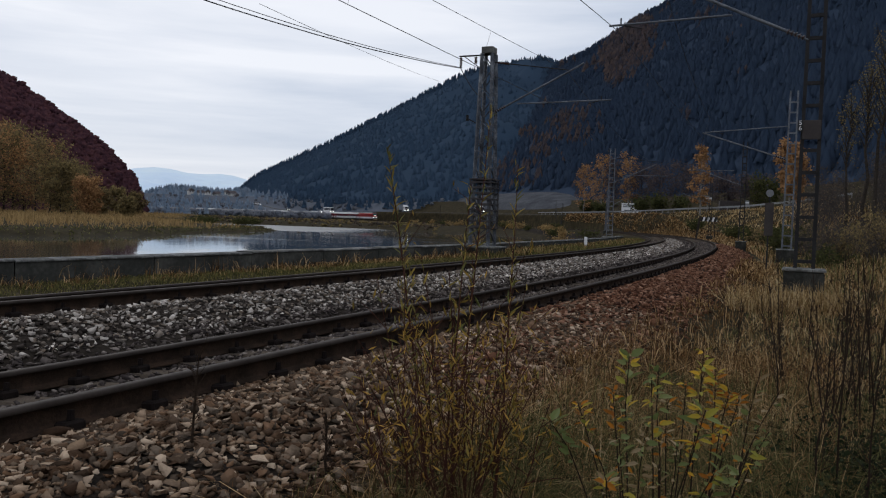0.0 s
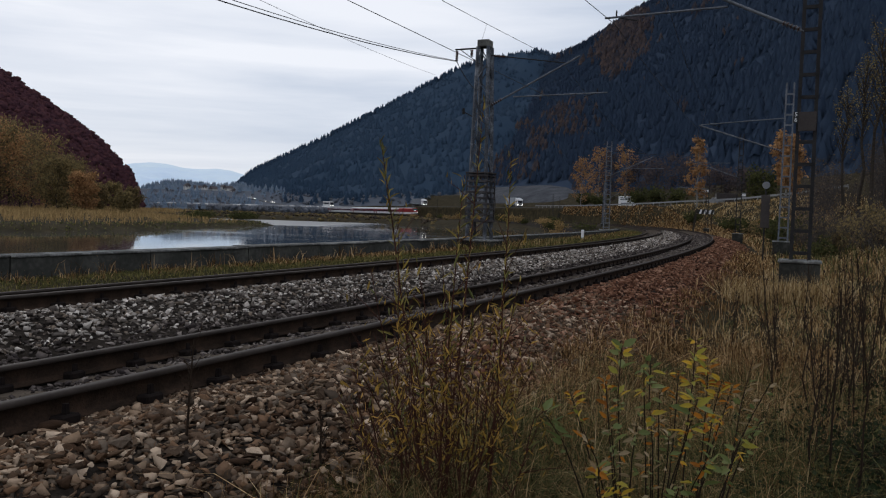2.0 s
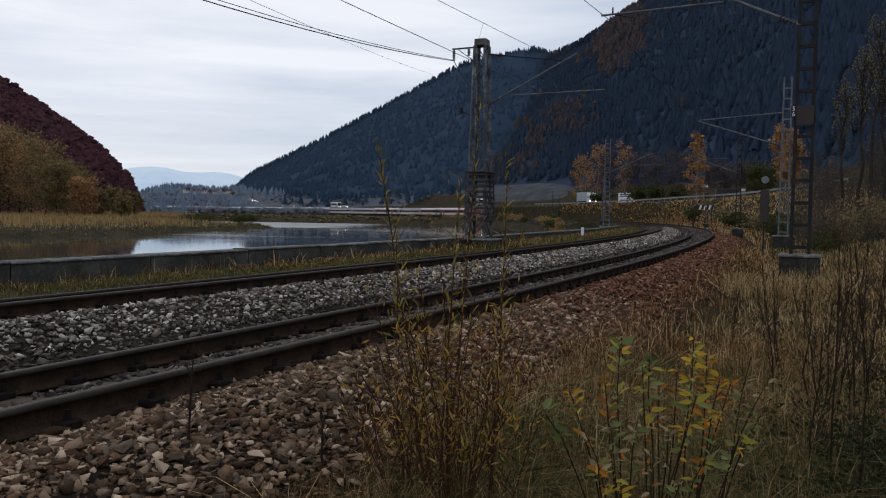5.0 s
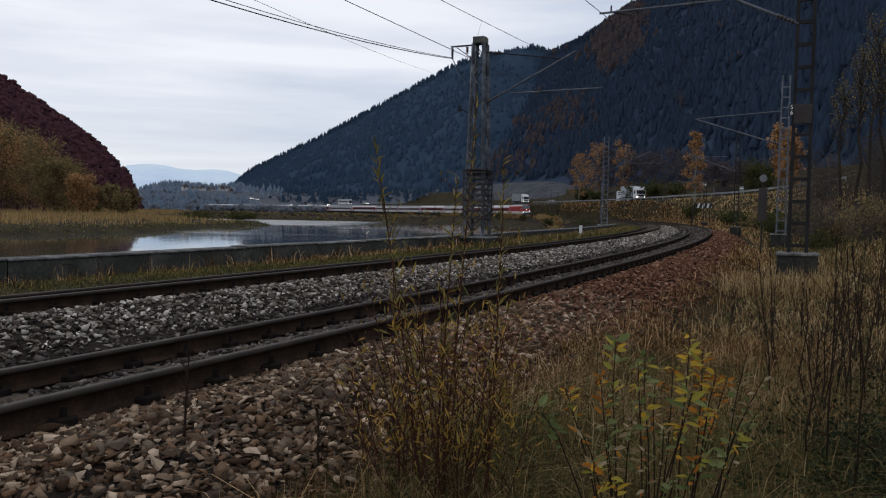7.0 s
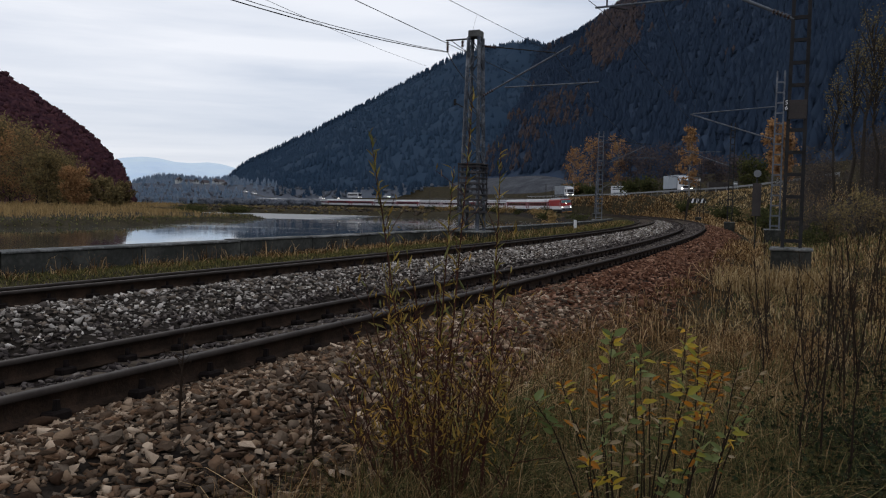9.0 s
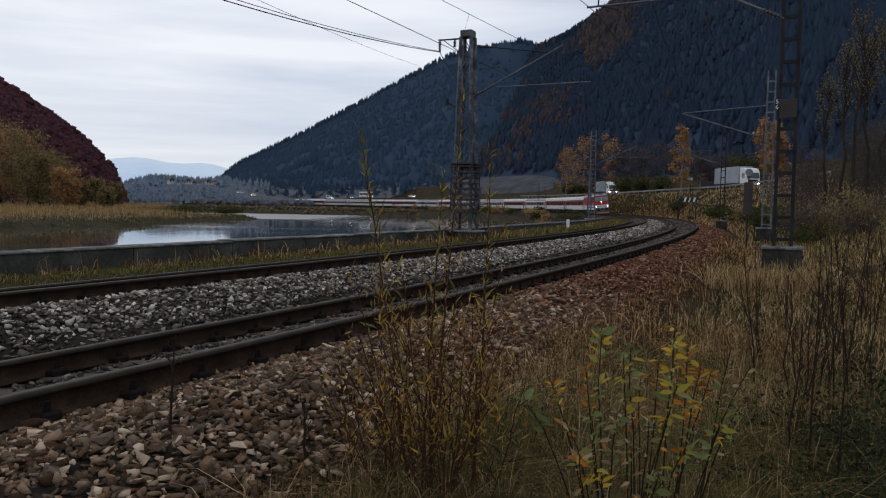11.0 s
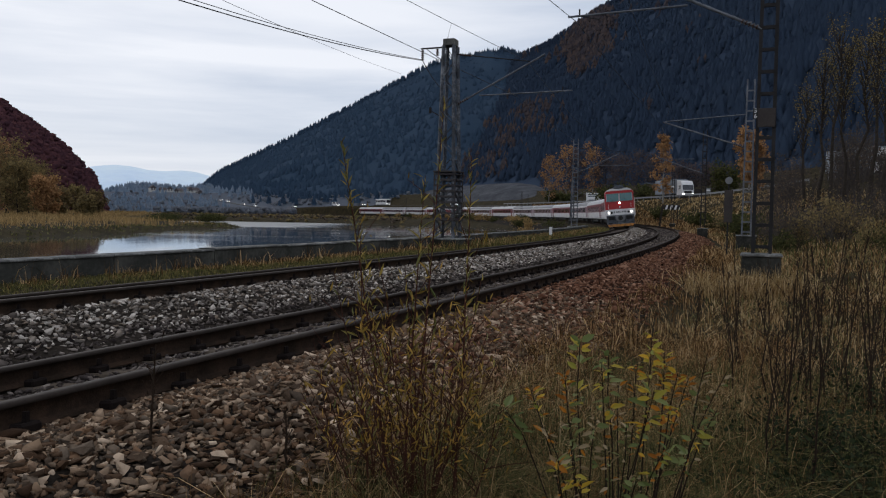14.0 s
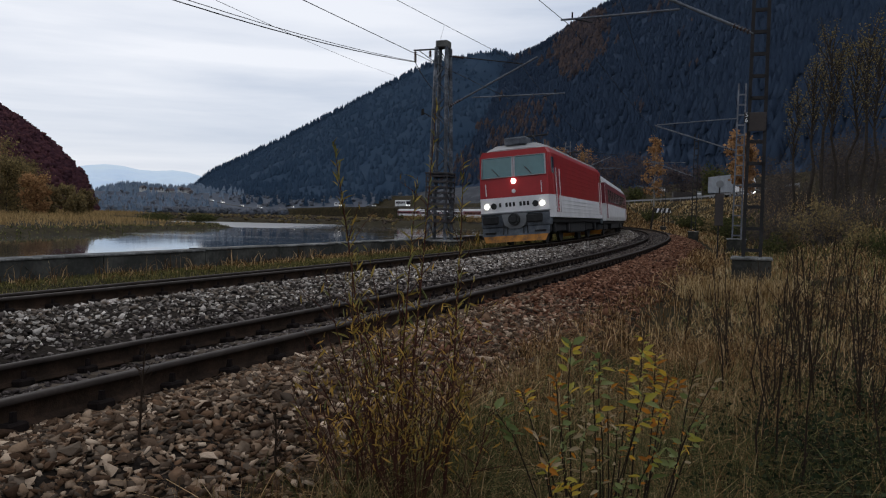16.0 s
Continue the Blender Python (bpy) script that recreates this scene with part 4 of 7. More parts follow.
    for x in (4.15, -4.15):
        bm = bmesh.new()
        for sy in (1, -1):
            box(bm, x - 2.2, x + 2.2, sy * 1.0 - 0.09, sy * 1.0 + 0.09, 0.45, 0.85, 0.05)
            for o in (-1.6, 1.6):
                box(bm, x + o - 0.22, x + o + 0.22, sy * 1.1 - 0.12, sy * 1.1 + 0.12, 0.4, 0.85, 0.05)
        part("bogie", bm, M["underframe"], top)
        wheelset(top, x - 1.6)
        wheelset(top, x + 1.6)
    return top


def build_coach(mid_mat, roof_mat, label, full=False):
    top = tagged(empty("passenger_coach"), label, "railway coach", group="coaches of the train")
    L = 12.1
    bm = bmesh.new()
    prof = [(-1.36, 0.95), (-1.43, 1.2), (-1.43, 1.98), (-1.43, 3.0), (-1.40, 3.25), (-1.1, 3.72), (-0.5, 3.98), (0.5, 3.98), (1.1, 3.72), (1.40, 3.25), (1.43, 3.0), (1.43, 1.98), (1.43, 1.2), (1.36, 0.95)]
    def pick(i, j):
        if j in (4, 5, 6, 7, 8):
            return 2
        return 1 if j in ((2, 3, 9, 10) if full else (2, 10)) else 0
    loft(bm, [[(x, y, z) for y, z in prof] for x in (L, -L)], pick)
    part("body", bm, [M["white"], mid_mat, roof_mat], top)
    for sy in (1, -1):
        for k in range(11):
            x = -9.2 + k * 1.84
            bm = bmesh.new()
            box(bm, x - 0.62, x + 0.62, min(sy * 1.42, sy * 1.438), max(sy * 1.42, sy * 1.438), 2.1, 2.9, 0.008)
            part("window", bm, M["window_dark"], top)
        for x in (-11.1, 11.1):
            bm = bmesh.new()
            box(bm, x - 0.42, x + 0.42, min(sy * 1.42, sy * 1.442), max(sy * 1.42, sy * 1.442), 1.1, 3.05, 0.01)
            part("door", bm, mid_mat, top)
    for sx in (1, -1):
        if full:
            bm = bmesh.new()
            box(bm, min(sx * L, sx * (L + 0.03)), max(sx * L, sx * (L + 0.03)), -1.41, 1.41, 1.98, 3.22, 0.01)
            part("end_panel", bm, mid_mat, top)
        bm = bmesh.new()
        box(bm, min(sx * L, sx * (L + 0.3)), max(sx * L, sx * (L + 0.3)), -0.75, 0.75, 1.1, 3.3, 0.05)
        part("gangway", bm, M["black"], top)
    bm = bmesh.new()
    box(bm, -11.8, 11.8, -1.2, 1.2, 0.75, 0.97, 0.03)
    box(bm, -4.5, 4.5, -1.15, 1.15, 0.4, 0.8, 0.05)
    part("underframe", bm, M["underframe"], top)
    for x in (8.6, -8.6):
        bm = bmesh.new()
        for sy in (1, -1):
            box(bm, x - 1.7, x + 1.7, sy * 1.0 - 0.08, sy * 1.0 + 0.08, 0.4, 0.75, 0.05)
        part("bogie", bm, M["underframe"], top)
        wheelset(top, x - 1.25, 0.46)
        wheelset(top, x + 1.25, 0.46)
    return top


loco = build_loco()
for piece in loco.children_recursive:
    if piece.type == "MESH" and "wheel" not in piece.name:
        piece.data.transform(Matrix.Diagonal((1, 1.01, 1.05, 1)))
M["roof_dark"] = material("dull_grey_roof", [(0.16, 0.16, 0.17), (0.26, 0.26, 0.27)], 0.8, 0.7)
red_coach = build_coach(M["maroon"], M["roof_grey"], "white coach with a maroon window band and pale roof", True)
first_coach = build_coach(M["maroon"], M["roof_grey"], "red and white coach with dark windows and pale grey roof", True)
M["mauve"] = material("faded_grey_maroon_paint", [(0.22, 0.14, 0.16), (0.30, 0.2, 0.22)], 1.0, 0.5)
dull_coach = build_coach(M["mauve"], M["roof_dark"], "white coach with a faded window band and dull grey roof")
TRAIN = [(loco, 8.35)]
back = 16.8
for k in range(13):
    src = first_coach if k == 0 else red_coach if k in (1, 3, 6, 8, 9, 12) else dull_coach
    if k in (0, 1, 2):
        ob = src
    else:
        ob = copy_thing(src, pose(0, 0, 0))
    TRAIN.append((ob, back + 12.35))
    back += 24.7


# ---- masts, wires and trackside things ----
def place(x, dist, z=0.0):
    """A place by its bearing in the closing view and its distance ahead."""
    return Vector((bearing(x) * dist, dist, z))


def outward(p):
    v = Vector((p.x - CX, p.y - CY, 0))
    return v.normalized()


def ground_at(p):
    return float(ground_height(np.array([p.x]), np.array([p.y]))[0])


def lattice_mast(foot, height, base_w, top_w, label, four=True, rungs=0.62, cap=True, pale=None):
    """A mast of angle-iron legs with bracing on a concrete block; its own x axis points away from the curve's middle."""
    top = tagged(empty("catenary_mast"), label, "catenary mast", group="catenary masts")
    o = outward(foot)
    top.matrix_basis = Matrix.Translation((foot.x, foot.y, 0)) @ Matrix.Rotation(math.atan2(o.y, o.x), 4, "Z")
    z0, z1 = foot.z, foot.z + height
    g = ground_at(foot)
    bm = bmesh.new()
    bw = base_w * 0.85 + 0.1
    box(bm, -bw, bw, -bw, bw, g - 0.5, z0 - 0.06, 0.03)
    part("concrete_base", bm, M["wall_dark"], top)
    bm = bmesh.new()
    box(bm, -bw - 0.03, bw + 0.03, -bw - 0.03, bw + 0.03, z0 - 0.06, z0, 0.015)
    part("base_cap", bm, M["wall_cap"], top)

    def half(z):
        return (base_w + (top_w - base_w) * (z - z0) / height) / 2
    for sx in (1, -1):
        for sy in ((1, -1) if four else (0,)):
            bm = bmesh.new()
            a = (sx * half(z0), sy * half(z0), z0)
            b_ = (sx * half(z1), sy * half(z1), z1)
            bar(bm, a, b_, 0.11 if four else 0.06, 0.11 if four else 0.075)
            part("leg", bm, M["pale_steel"] if pale else M["steel"] if four else M["steel_dark"], top)
    n = int(height / rungs)
    zs = [z0 + 0.15 + k * (height - 0.2) / n for k in range(n + 1)]
    for k in range(n):
        za, zb = zs[k], zs[k + 1]
        ha, hb = half(za), half(zb)
        bm = bmesh.new()
        if four:
            sgn = 1 if k % 2 else -1
            for q in (1, -1):
                bar(bm, (sgn * ha, q * ha, za), (-sgn * hb, q * hb, zb), 0.05, 0.03)
                bar(bm, (q * ha, -sgn * ha, za), (q * hb, sgn * hb, zb), 0.05, 0.03)
        else:
            bar(bm, (-ha, 0, za), (ha, 0, za), 0.06, 0.075)
        part("brace", bm, M["pale_steel"] if pale else M["steel"] if four else M["steel_dark"], top)
    if cap:
        bm = bmesh.new()
        box(bm, -top_w * 0.5 - 0.03, top_w * 0.5 + 0.03, -top_w * 0.5 - 0.03, top_w * 0.5 + 0.03, z1, z1 + 0.26, 0.02)
        part("mast_cap", bm, M["concrete"], top)
    return top


def insulator_string(bm, a, b_, r=0.055, k=5):
    """A ribbed porcelain body, turned as one piece round its axis."""
    a, b_ = Vector(a), Vector(b_)
    q_ = (b_ - a).to_track_quat("Z", "Y").to_matrix()
    ln = (b_ - a).length
    rings = []
    for i in range(k):
        for u, w in ((0.1, 0.45), (0.35, 0.5), (0.45, 1.0), (0.6, 1.0), (0.9, 0.45)):
            z = ln * (i + u) / k
            rings.append([a + q_ @ Vector((r * w * math.cos(t_ * math.pi / 4), r * w * math.sin(t_ * math.pi / 4), z)) for t_ in range(8)])
    loft(bm, rings)


def cantilever(mast, sgn, strut, tube, tie=None, steady=None):
    """Registration arms over the track, in the mast's own x and z; sgn: to which side they reach."""
    def q(p, y=0.0):
        return Vector((sgn * p[0], y, p[1]))
    arm = part_from(lambda bm: rod(bm, q(strut[0]), q(strut[1]), 0.036, 0.036, 8), "cantilever_strut", M["pale_steel"], mast)
    bm = bmesh.new()
    a, b_ = q(strut[0]), q(strut[1])
    insulator_string(bm, a.lerp(b_, 0.02), a.lerp(b_, 0.14), 0.06)
    part("insulator", bm, M["insulator"], arm)
    if tube:
        tb = part_from(lambda bm: rod(bm, q(tube[0], 0.05), q(tube[1], 0.05), 0.026, 0.026, 8), "steady_tube", M["pale_steel"], mast)
        bm = bmesh.new()
        c = q(tube[1], 0.05).lerp(q(tube[0], 0.05), 0.1)
        rod(bm, c, c + Vector((0, 0, 0.16)), 0.02)
        rod(bm, c + Vector((0, 0, 0.0)), c + Vector((sgn * -0.5, 0, -0.12)), 0.015)
        part("wire_clamp", bm, M["steel_dark"], tb)
    if tie:
        t_ = part_from(lambda bm: rod(bm, q(tie[0]), q(tie[1]), 0.02, 0.02, 8), "top_tie", M["steel_dark"], mast)
        bm = bmesh.new()
        a, b_ = q(tie[0]), q(tie[1])
        insulator_string(bm, a.lerp(b_, 0.04), a.lerp(b_, 0.2), 0.06)
        part("insulator", bm, M["insulator"], t_)
    return arm


def part_from(draw, name, mat, parent, label=""):
    bm = bmesh.new()
    draw(bm)
    return part(name, bm, mat, parent, label)


# mast beyond the far line, with its slatted climbing guard
mast_a = lattice_mast(place(777, 30.0, 0.22), 7.46, 0.74, 0.42, "tall rusty four-legged lattice catenary mast with slatted climbing guard")
cantilever(mast_a, 1, ((0.25, 5.4), (3.75, 7.15)), ((1.2, 5.74), (4.8, 5.78)), ((0.25, 7.36), (3.2, 6.92)))
for k in range(9):
    z = 0.98 + k * 0.215
    bm = bmesh.new()
    w = 0.43
    for q_ in (1, -1):
        bar(bm, (-w, q_ * w, z), (w, q_ * w, z), 0.03, 0.075)
        bar(bm, (q_ * w, -w, z), (q_ * w, w, z), 0.075, 0.03)
    part("guard_slat", bm, M["old_slat"], mast_a)
for q_ in ((1, 1), (1, -1), (-1, 1), (-1, -1)):
    bm = bmesh.new()
    bar(bm, (q_[0] * 0.43, q_[1] * 0.43, 0.95), (q_[0] * 0.43, q_[1] * 0.43, 2.80), 0.04)
    part("guard_post", bm, M["old_slat"], mast_a)
bm = bmesh.new()
box(bm, -0.47, 0.47, -0.47, 0.47, 0.9, 0.97, 0.01)
part("guard_plate", bm, M["old_slat"], mast_a)
bm = bmesh.new()
box(bm, -0.47, 0.47, -0.47, 0.47, 2.78, 2.84, 0.01)
part("guard_plate", bm, M["old_slat"], mast_a)
# feeder bracket towards the river
bm = bmesh.new()
bar(bm, (0.2, 0, 7.66), (-1.25, 0, 7.66), 0.07, 0.05)
bar(bm, (-0.2, 0, 7.05), (-1.0, 0, 7.62), 0.03)
br = part("feeder_bracket", bm, M["steel_dark"], mast_a)
bm = bmesh.new()
insulator_string(bm, (-1.18, 0, 7.62), (-1.18, 0, 7.2), 0.07)
part("insulator", bm, M["insulator"], br)
bm = bmesh.new()
insulator_string(bm, (-0.55, 0, 7.62), (-0.55, 0, 7.35), 0.07)
part("insulator", bm, M["insulator"], br)
bm = bmesh.new()
rod(bm, (-0.42, 0.1, 5.0), (-0.9, 0.2, 5.25), 0.02)
rod(bm, (-0.9, 0.2, 5.15), (-0.9, 0.2, 5.38), 0.06, 0.05, 8)
part("hook", bm, M["steel_dark"], mast_a)

mast_b = lattice_mast(place(1331, 17.2, 0.385), 8.0, 0.36, 0.30, "dark two-legged catenary mast with number plate on a concrete block", four=False, rungs=0.49, cap=False)
cantilever(mast_b, -1, ((0.15, 5.38), (3.3, 6.95)), ((1.75, 6.06), (4.55, 6.02)), ((0.15, 7.5), (3.0, 6.9)))
bm = bmesh.new()
box(bm, -0.17, 0.19, -0.1, -0.07, 3.2, 3.62, 0.01)
plate = part("equipment_box", bm, M["brown_paint"], mast_b)
bm = bmesh.new()
box(bm, -0.27, -0.17, -0.13, -0.105, 3.38, 3.62, 0.005)
sign = part("number_plate", bm, M["black"], mast_b, "small black mast number plate")
for txt, z in (("5", 3.52), ("6", 3.40)):
    cu = bpy.data.curves.new("digit", "FONT")
    cu.body, cu.size, cu.align_x, cu.extrude = txt, 0.13, "CENTER", 0.002
    dg = new("digit", cu)
    me = bpy.data.meshes.new_from_object(dg.evaluated_get(bpy.context.evaluated_depsgraph_get()))
    bpy.data.objects.remove(dg)
    me.materials.append(M["sign_white"])
    dg = new("digit", me)
    dg.parent = sign
    dg.matrix_basis = Matrix.Translation((-0.22, -0.134, z)) @ Matrix.Rotation(radians(90), 4, "X")

mast_c = lattice_mast(place(1000, 67.0, 0.3), 7.6, 0.5, 0.4, "slender pale grey lattice catenary mast beyond the bend", four=False, rungs=0.42, cap=False, pale=True)
cantilever(mast_c, 1, ((0.3, 5.0), (3.7, 6.6)), ((1.2, 5.6), (4.6, 5.6)), ((0.2, 7.1), (4.2, 6.75)))
mast_d = lattice_mast(place(1303, 38.7, 0.35), 7.8, 0.42, 0.34, "slender grey two-legged catenary mast among bushes", four=False, rungs=0.5, cap=False, pale=True)
cantilever(mast_d, -1, ((0.15, 4.75), (4.2, 6.12)), ((0.15, 6.42), (4.1, 6.15)))
mast_e = lattice_mast(place(1226, 64.0, 0.35), 8.1, 0.36, 0.3, "slender two-legged catenary mast by the meadow slope", four=False, rungs=0.55, cap=False)
cantilever(mast_e, -1, ((0.15, 4.9), (3.9, 6.3)), ((0.8, 6.1), (4.4, 6.1)))
mast_f = lattice_mast(Vector((*at_angle(-8.0, 4.3)[:2], 0.35)), 8.1, 0.36, 0.3, "slender far catenary mast on the bend", four=False, rungs=0.6, cap=False)
cantilever(mast_f, -1, ((0.15, 4.9), (3.9, 6.3)), ((0.8, 6.1), (4.4, 6.1)))
mast_g = lattice_mast(Vector((*at_angle(-1.5, -6.9)[:2], 0.3)), 8.1, 0.7, 0.4, "far lattice catenary mast on the embankment")
cantilever(mast_g, 1, ((0.3, 5.2), (3.7, 7.1)), ((1.2, 5.8), (4.6, 5.8)))
for deg, dd in ((8.5, -6.9), (18.5, -6.9), (28.0, -6.9), (3.0, 4.3), (13.0, 4.3), (24.0, 4.3)):
    m_ = lattice_mast(Vector((*at_angle(deg, dd)[:2], 0.2)), 8.1, 0.34, 0.28, "distant slender catenary mast beside the train line", four=False, rungs=0.8, cap=False)


def cable(name, pts, r, label, sag=0.0, n=24):
    """A hanging wire through points."""
    cu = bpy.data.curves.new(name, "CURVE")
    cu.dimensions, cu.bevel_depth, cu.bevel_resolution = "3D", r, 1
    sp = cu.splines.new("POLY")
    P_ = []
    for i in range(len(pts) - 1):
        a, b_ = Vector(pts[i]), Vector(pts[i + 1])
        for k in range(n + (i == len(pts) - 2)):
            u = k / n
            P_.append(a.lerp(b_, u) - Vector((0, 0, sag * 4 * u * (1 - u))))
    sp.points.add(len(P_) - 1)
    for q_, p_ in zip(sp.points, P_):
        q_.co = (*p_, 1)
    cu.materials.append(M["wire"])
    return tagged(new(name, cu), label, "wire", group="overhead wires")


def mast_point(m_, x, z, y=0.0):
    return m_.matrix_basis @ Vector((x, y, z))


# contact and messenger wires of both lines, and the feeders on the river side
far_reg = [mast_point(mast_a, 2.75, 5.62), mast_point(mast_c, 2.75, 5.62), mast_point(mast_g, 2.75, 5.62)]
near_reg = [mast_point(mast_b, -4.3, 5.85), mast_point(mast_d, -4.2, 5.85), mast_point(mast_e, -4.2, 5.75), mast_point(mast_f, -4.3, 5.7)]


wires = [
    ("contact_wire", [on(-22, -SPACING, 6.05), far_reg[0]], 0.009, "thin dark contact wire over the far line", 0.02),
    ("contact_wire", [far_reg[0], far_reg[1], far_reg[2]], 0.006, "thin dark contact wire over the far line", 0.05),
    ("messenger_wire", [on(-22, -SPACING, 6.72), mast_point(mast_a, 3.1, 6.93)], 0.0075, "thin dark messenger wire over the far line", 0.3),
    ("messenger_wire", [mast_point(mast_a, 3.1, 6.93), mast_point(mast_c, 3.0, 6.95), mast_point(mast_g, 3.0, 6.95)], 0.009, "thin dark messenger wire over the far line", 0.45),
    ("contact_wire", [on(-30, 0.1, 5.75), near_reg[0], near_reg[1], near_reg[2], near_reg[3]], 0.008, "thin dark contact wire over the nearer line", 0.06),
    ("messenger_wire", [on(-30, 0.1, 7.3), mast_point(mast_b, -3.3, 6.95), mast_point(mast_d, -3.9, 6.9), mast_point(mast_e, -3.9, 6.9), mast_point(mast_f, -3.9, 6.9)], 0.008, "thin dark messenger wire over the nearer line", 0.35),
    ("feeder_cable", [on(-12.2, -7.9, 7.1), mast_point(mast_a, -1.18, 7.2)], 0.015, "sagging dark feeder cable", 1.2),
    ("feeder_cable", [on(-12.2, -7.75, 7.2), mast_point(mast_a, -1.14, 7.22)], 0.010, "sagging dark feeder cable", 1.16),
    ("telephone_wire", [place(365, 18.0, 1.15 + rise(365, 0) * 18), place(692, 44.0, 1.15 + rise(692, 136) * 44)], 0.006, "thin wire across the river", 0.1),
    ("jumper_cable", [mast_point(mast_a, -1.18, 7.2), mast_point(mast_a, -0.3, 6.0)], 0.016, "short jumper cable at the mast", 0.1),
]
for nm, pts, r, lab, sg in wires:
    cable(nm, pts, r, lab, sg)
for u in (0.72, 0.86):
    pa = on(-22, -SPACING, 6.05).lerp(far_reg[0], u) - Vector((0, 0, 0.08 * u * (1 - u)))
    pb = on(-22, -SPACING, 6.72).lerp(mast_point(mast_a, 3.1, 6.93), u) - Vector((0, 0, 1.2 * u * (1 - u)))
    cable("dropper", [pa, pb], 0.0035, "thin wire dropper between contact and messenger wire", 0, 2)


# ---- trackside signs ----
def on_ground(p, sink=0.05):
    return Vector((p.x, p.y, ground_at(p) - sink))


def turned(p, deg):
    return Matrix.Translation(p) @ Matrix.Rotation(radians(deg), 4, "Z")


def brown_board():
    p = on_ground(place(1270, 32.0))
    top = tagged(empty("trackside_board", turned(p, -12)), "narrow rusty-brown trackside board with a round disc on top", "sign")
    part_from(lambda bm: rod(bm, (0, 0.03, 0), (0, 0.03, 2.9 - p.z - 0.2), 0.03, 0.03, 8), "post", M["steel_dark"], top)
    part_from(lambda bm: box(bm, -0.17, 0.17, -0.03, 0.0, 1.0 - p.z, 2.35 - p.z, 0.015), "panel", M["brown_paint"], top)
    part_from(lambda bm: rod(bm, (0, -0.01, 2.75 - p.z), (0, 0.02, 2.75 - p.z), 0.15, 0.15, 18), "disc", M["grey_panel"], top)
    return top


def striped_board():
    p = on_ground(place(1169, 116.0))
    top = tagged(empty("striped_board", turned(p, -16)), "black and white striped board on leaning timber post", "sign")
    zc = 2.75 - p.z
    part_from(lambda bm: box(bm, -1.3, 1.3, -0.03, 0.0, zc - 0.32, zc + 0.32, 0.01), "board", M["sign_white"], top)
    for k in range(4):
        def stripe(bm, k=k):
            x = -1.12 + k * 0.66
            vs = [bm.verts.new(v) for v in ((x - 0.06, -0.04, zc - 0.32), (x + 0.32, -0.04, zc - 0.32), (x + 0.50, -0.04, zc + 0.32), (x + 0.12, -0.04, zc + 0.32))]
            f = bm.faces.new(vs)
            r = bmesh.ops.extrude_face_region(bm, geom=[f])
            for v in r["geom"]:
                if isinstance(v, bmesh.types.BMVert):
                    v.co.y += 0.01
        part_from(stripe, "stripe", M["black"], top)
    part_from(lambda bm: bar(bm, (-1.6, 0.05, 0), (-1.15, 0.05, zc + 0.35), 0.3), "post", M["bark"], top)
    part_from(lambda bm: bar(bm, (1.0, 0.05, 0), (1.0, 0.05, zc), 0.12), "post", M["bark"], top)
    return top


def marker_post():
    reach = np.linspace(45, 120, 400)
    off = sd(bearing(959) * reach, reach)[1]
    p = on_ground(place(959, float(reach[np.argmin(np.abs(off + 6.1))])), 0.1)
    top = tagged(empty("marker_post", turned(p, -20)), "short white kilometre marker post in the grass", "post")
    part_from(lambda bm: box(bm, -0.08, 0.08, -0.07, 0.07, 0, 0.72, 0.02), "stone", M["sign_white"], top)
    part_from(lambda bm: box(bm, -0.1, 0.1, -0.09, 0.09, 0.0, 0.2, 0.02), "foot", M["concrete"], top)


def billboard():
    p = on_ground(place(1035, 212.0))
    top = tagged(empty("billboard", turned(p, -8)), "white roadside billboard with dark print on two posts", "billboard")
    zb = 5.0 - p.z
    part_from(lambda bm: box(bm, -2.3, 2.3, -0.08, 0.08, zb, zb + 2.7, 0.03), "panel", M["sign_white"], top)
    for z, a, b_ in ((2.2, -1.9, 1.2), (1.75, -1.9, 1.8), (0.75, -1.6, 1.6)):
        part_from(lambda bm, z=z, a=a, b_=b_: box(bm, a, b_, -0.1, -0.082, zb + z - 0.12, zb + z + 0.12), "print_bar", M["buffer_grey"], top)
    for x in (-1.8, 1.8):
        part_from(lambda bm, x=x: bar(bm, (x, 0.12, 0), (x, 0.12, zb + 2.5), 0.14), "post", M["steel_dark"], top)


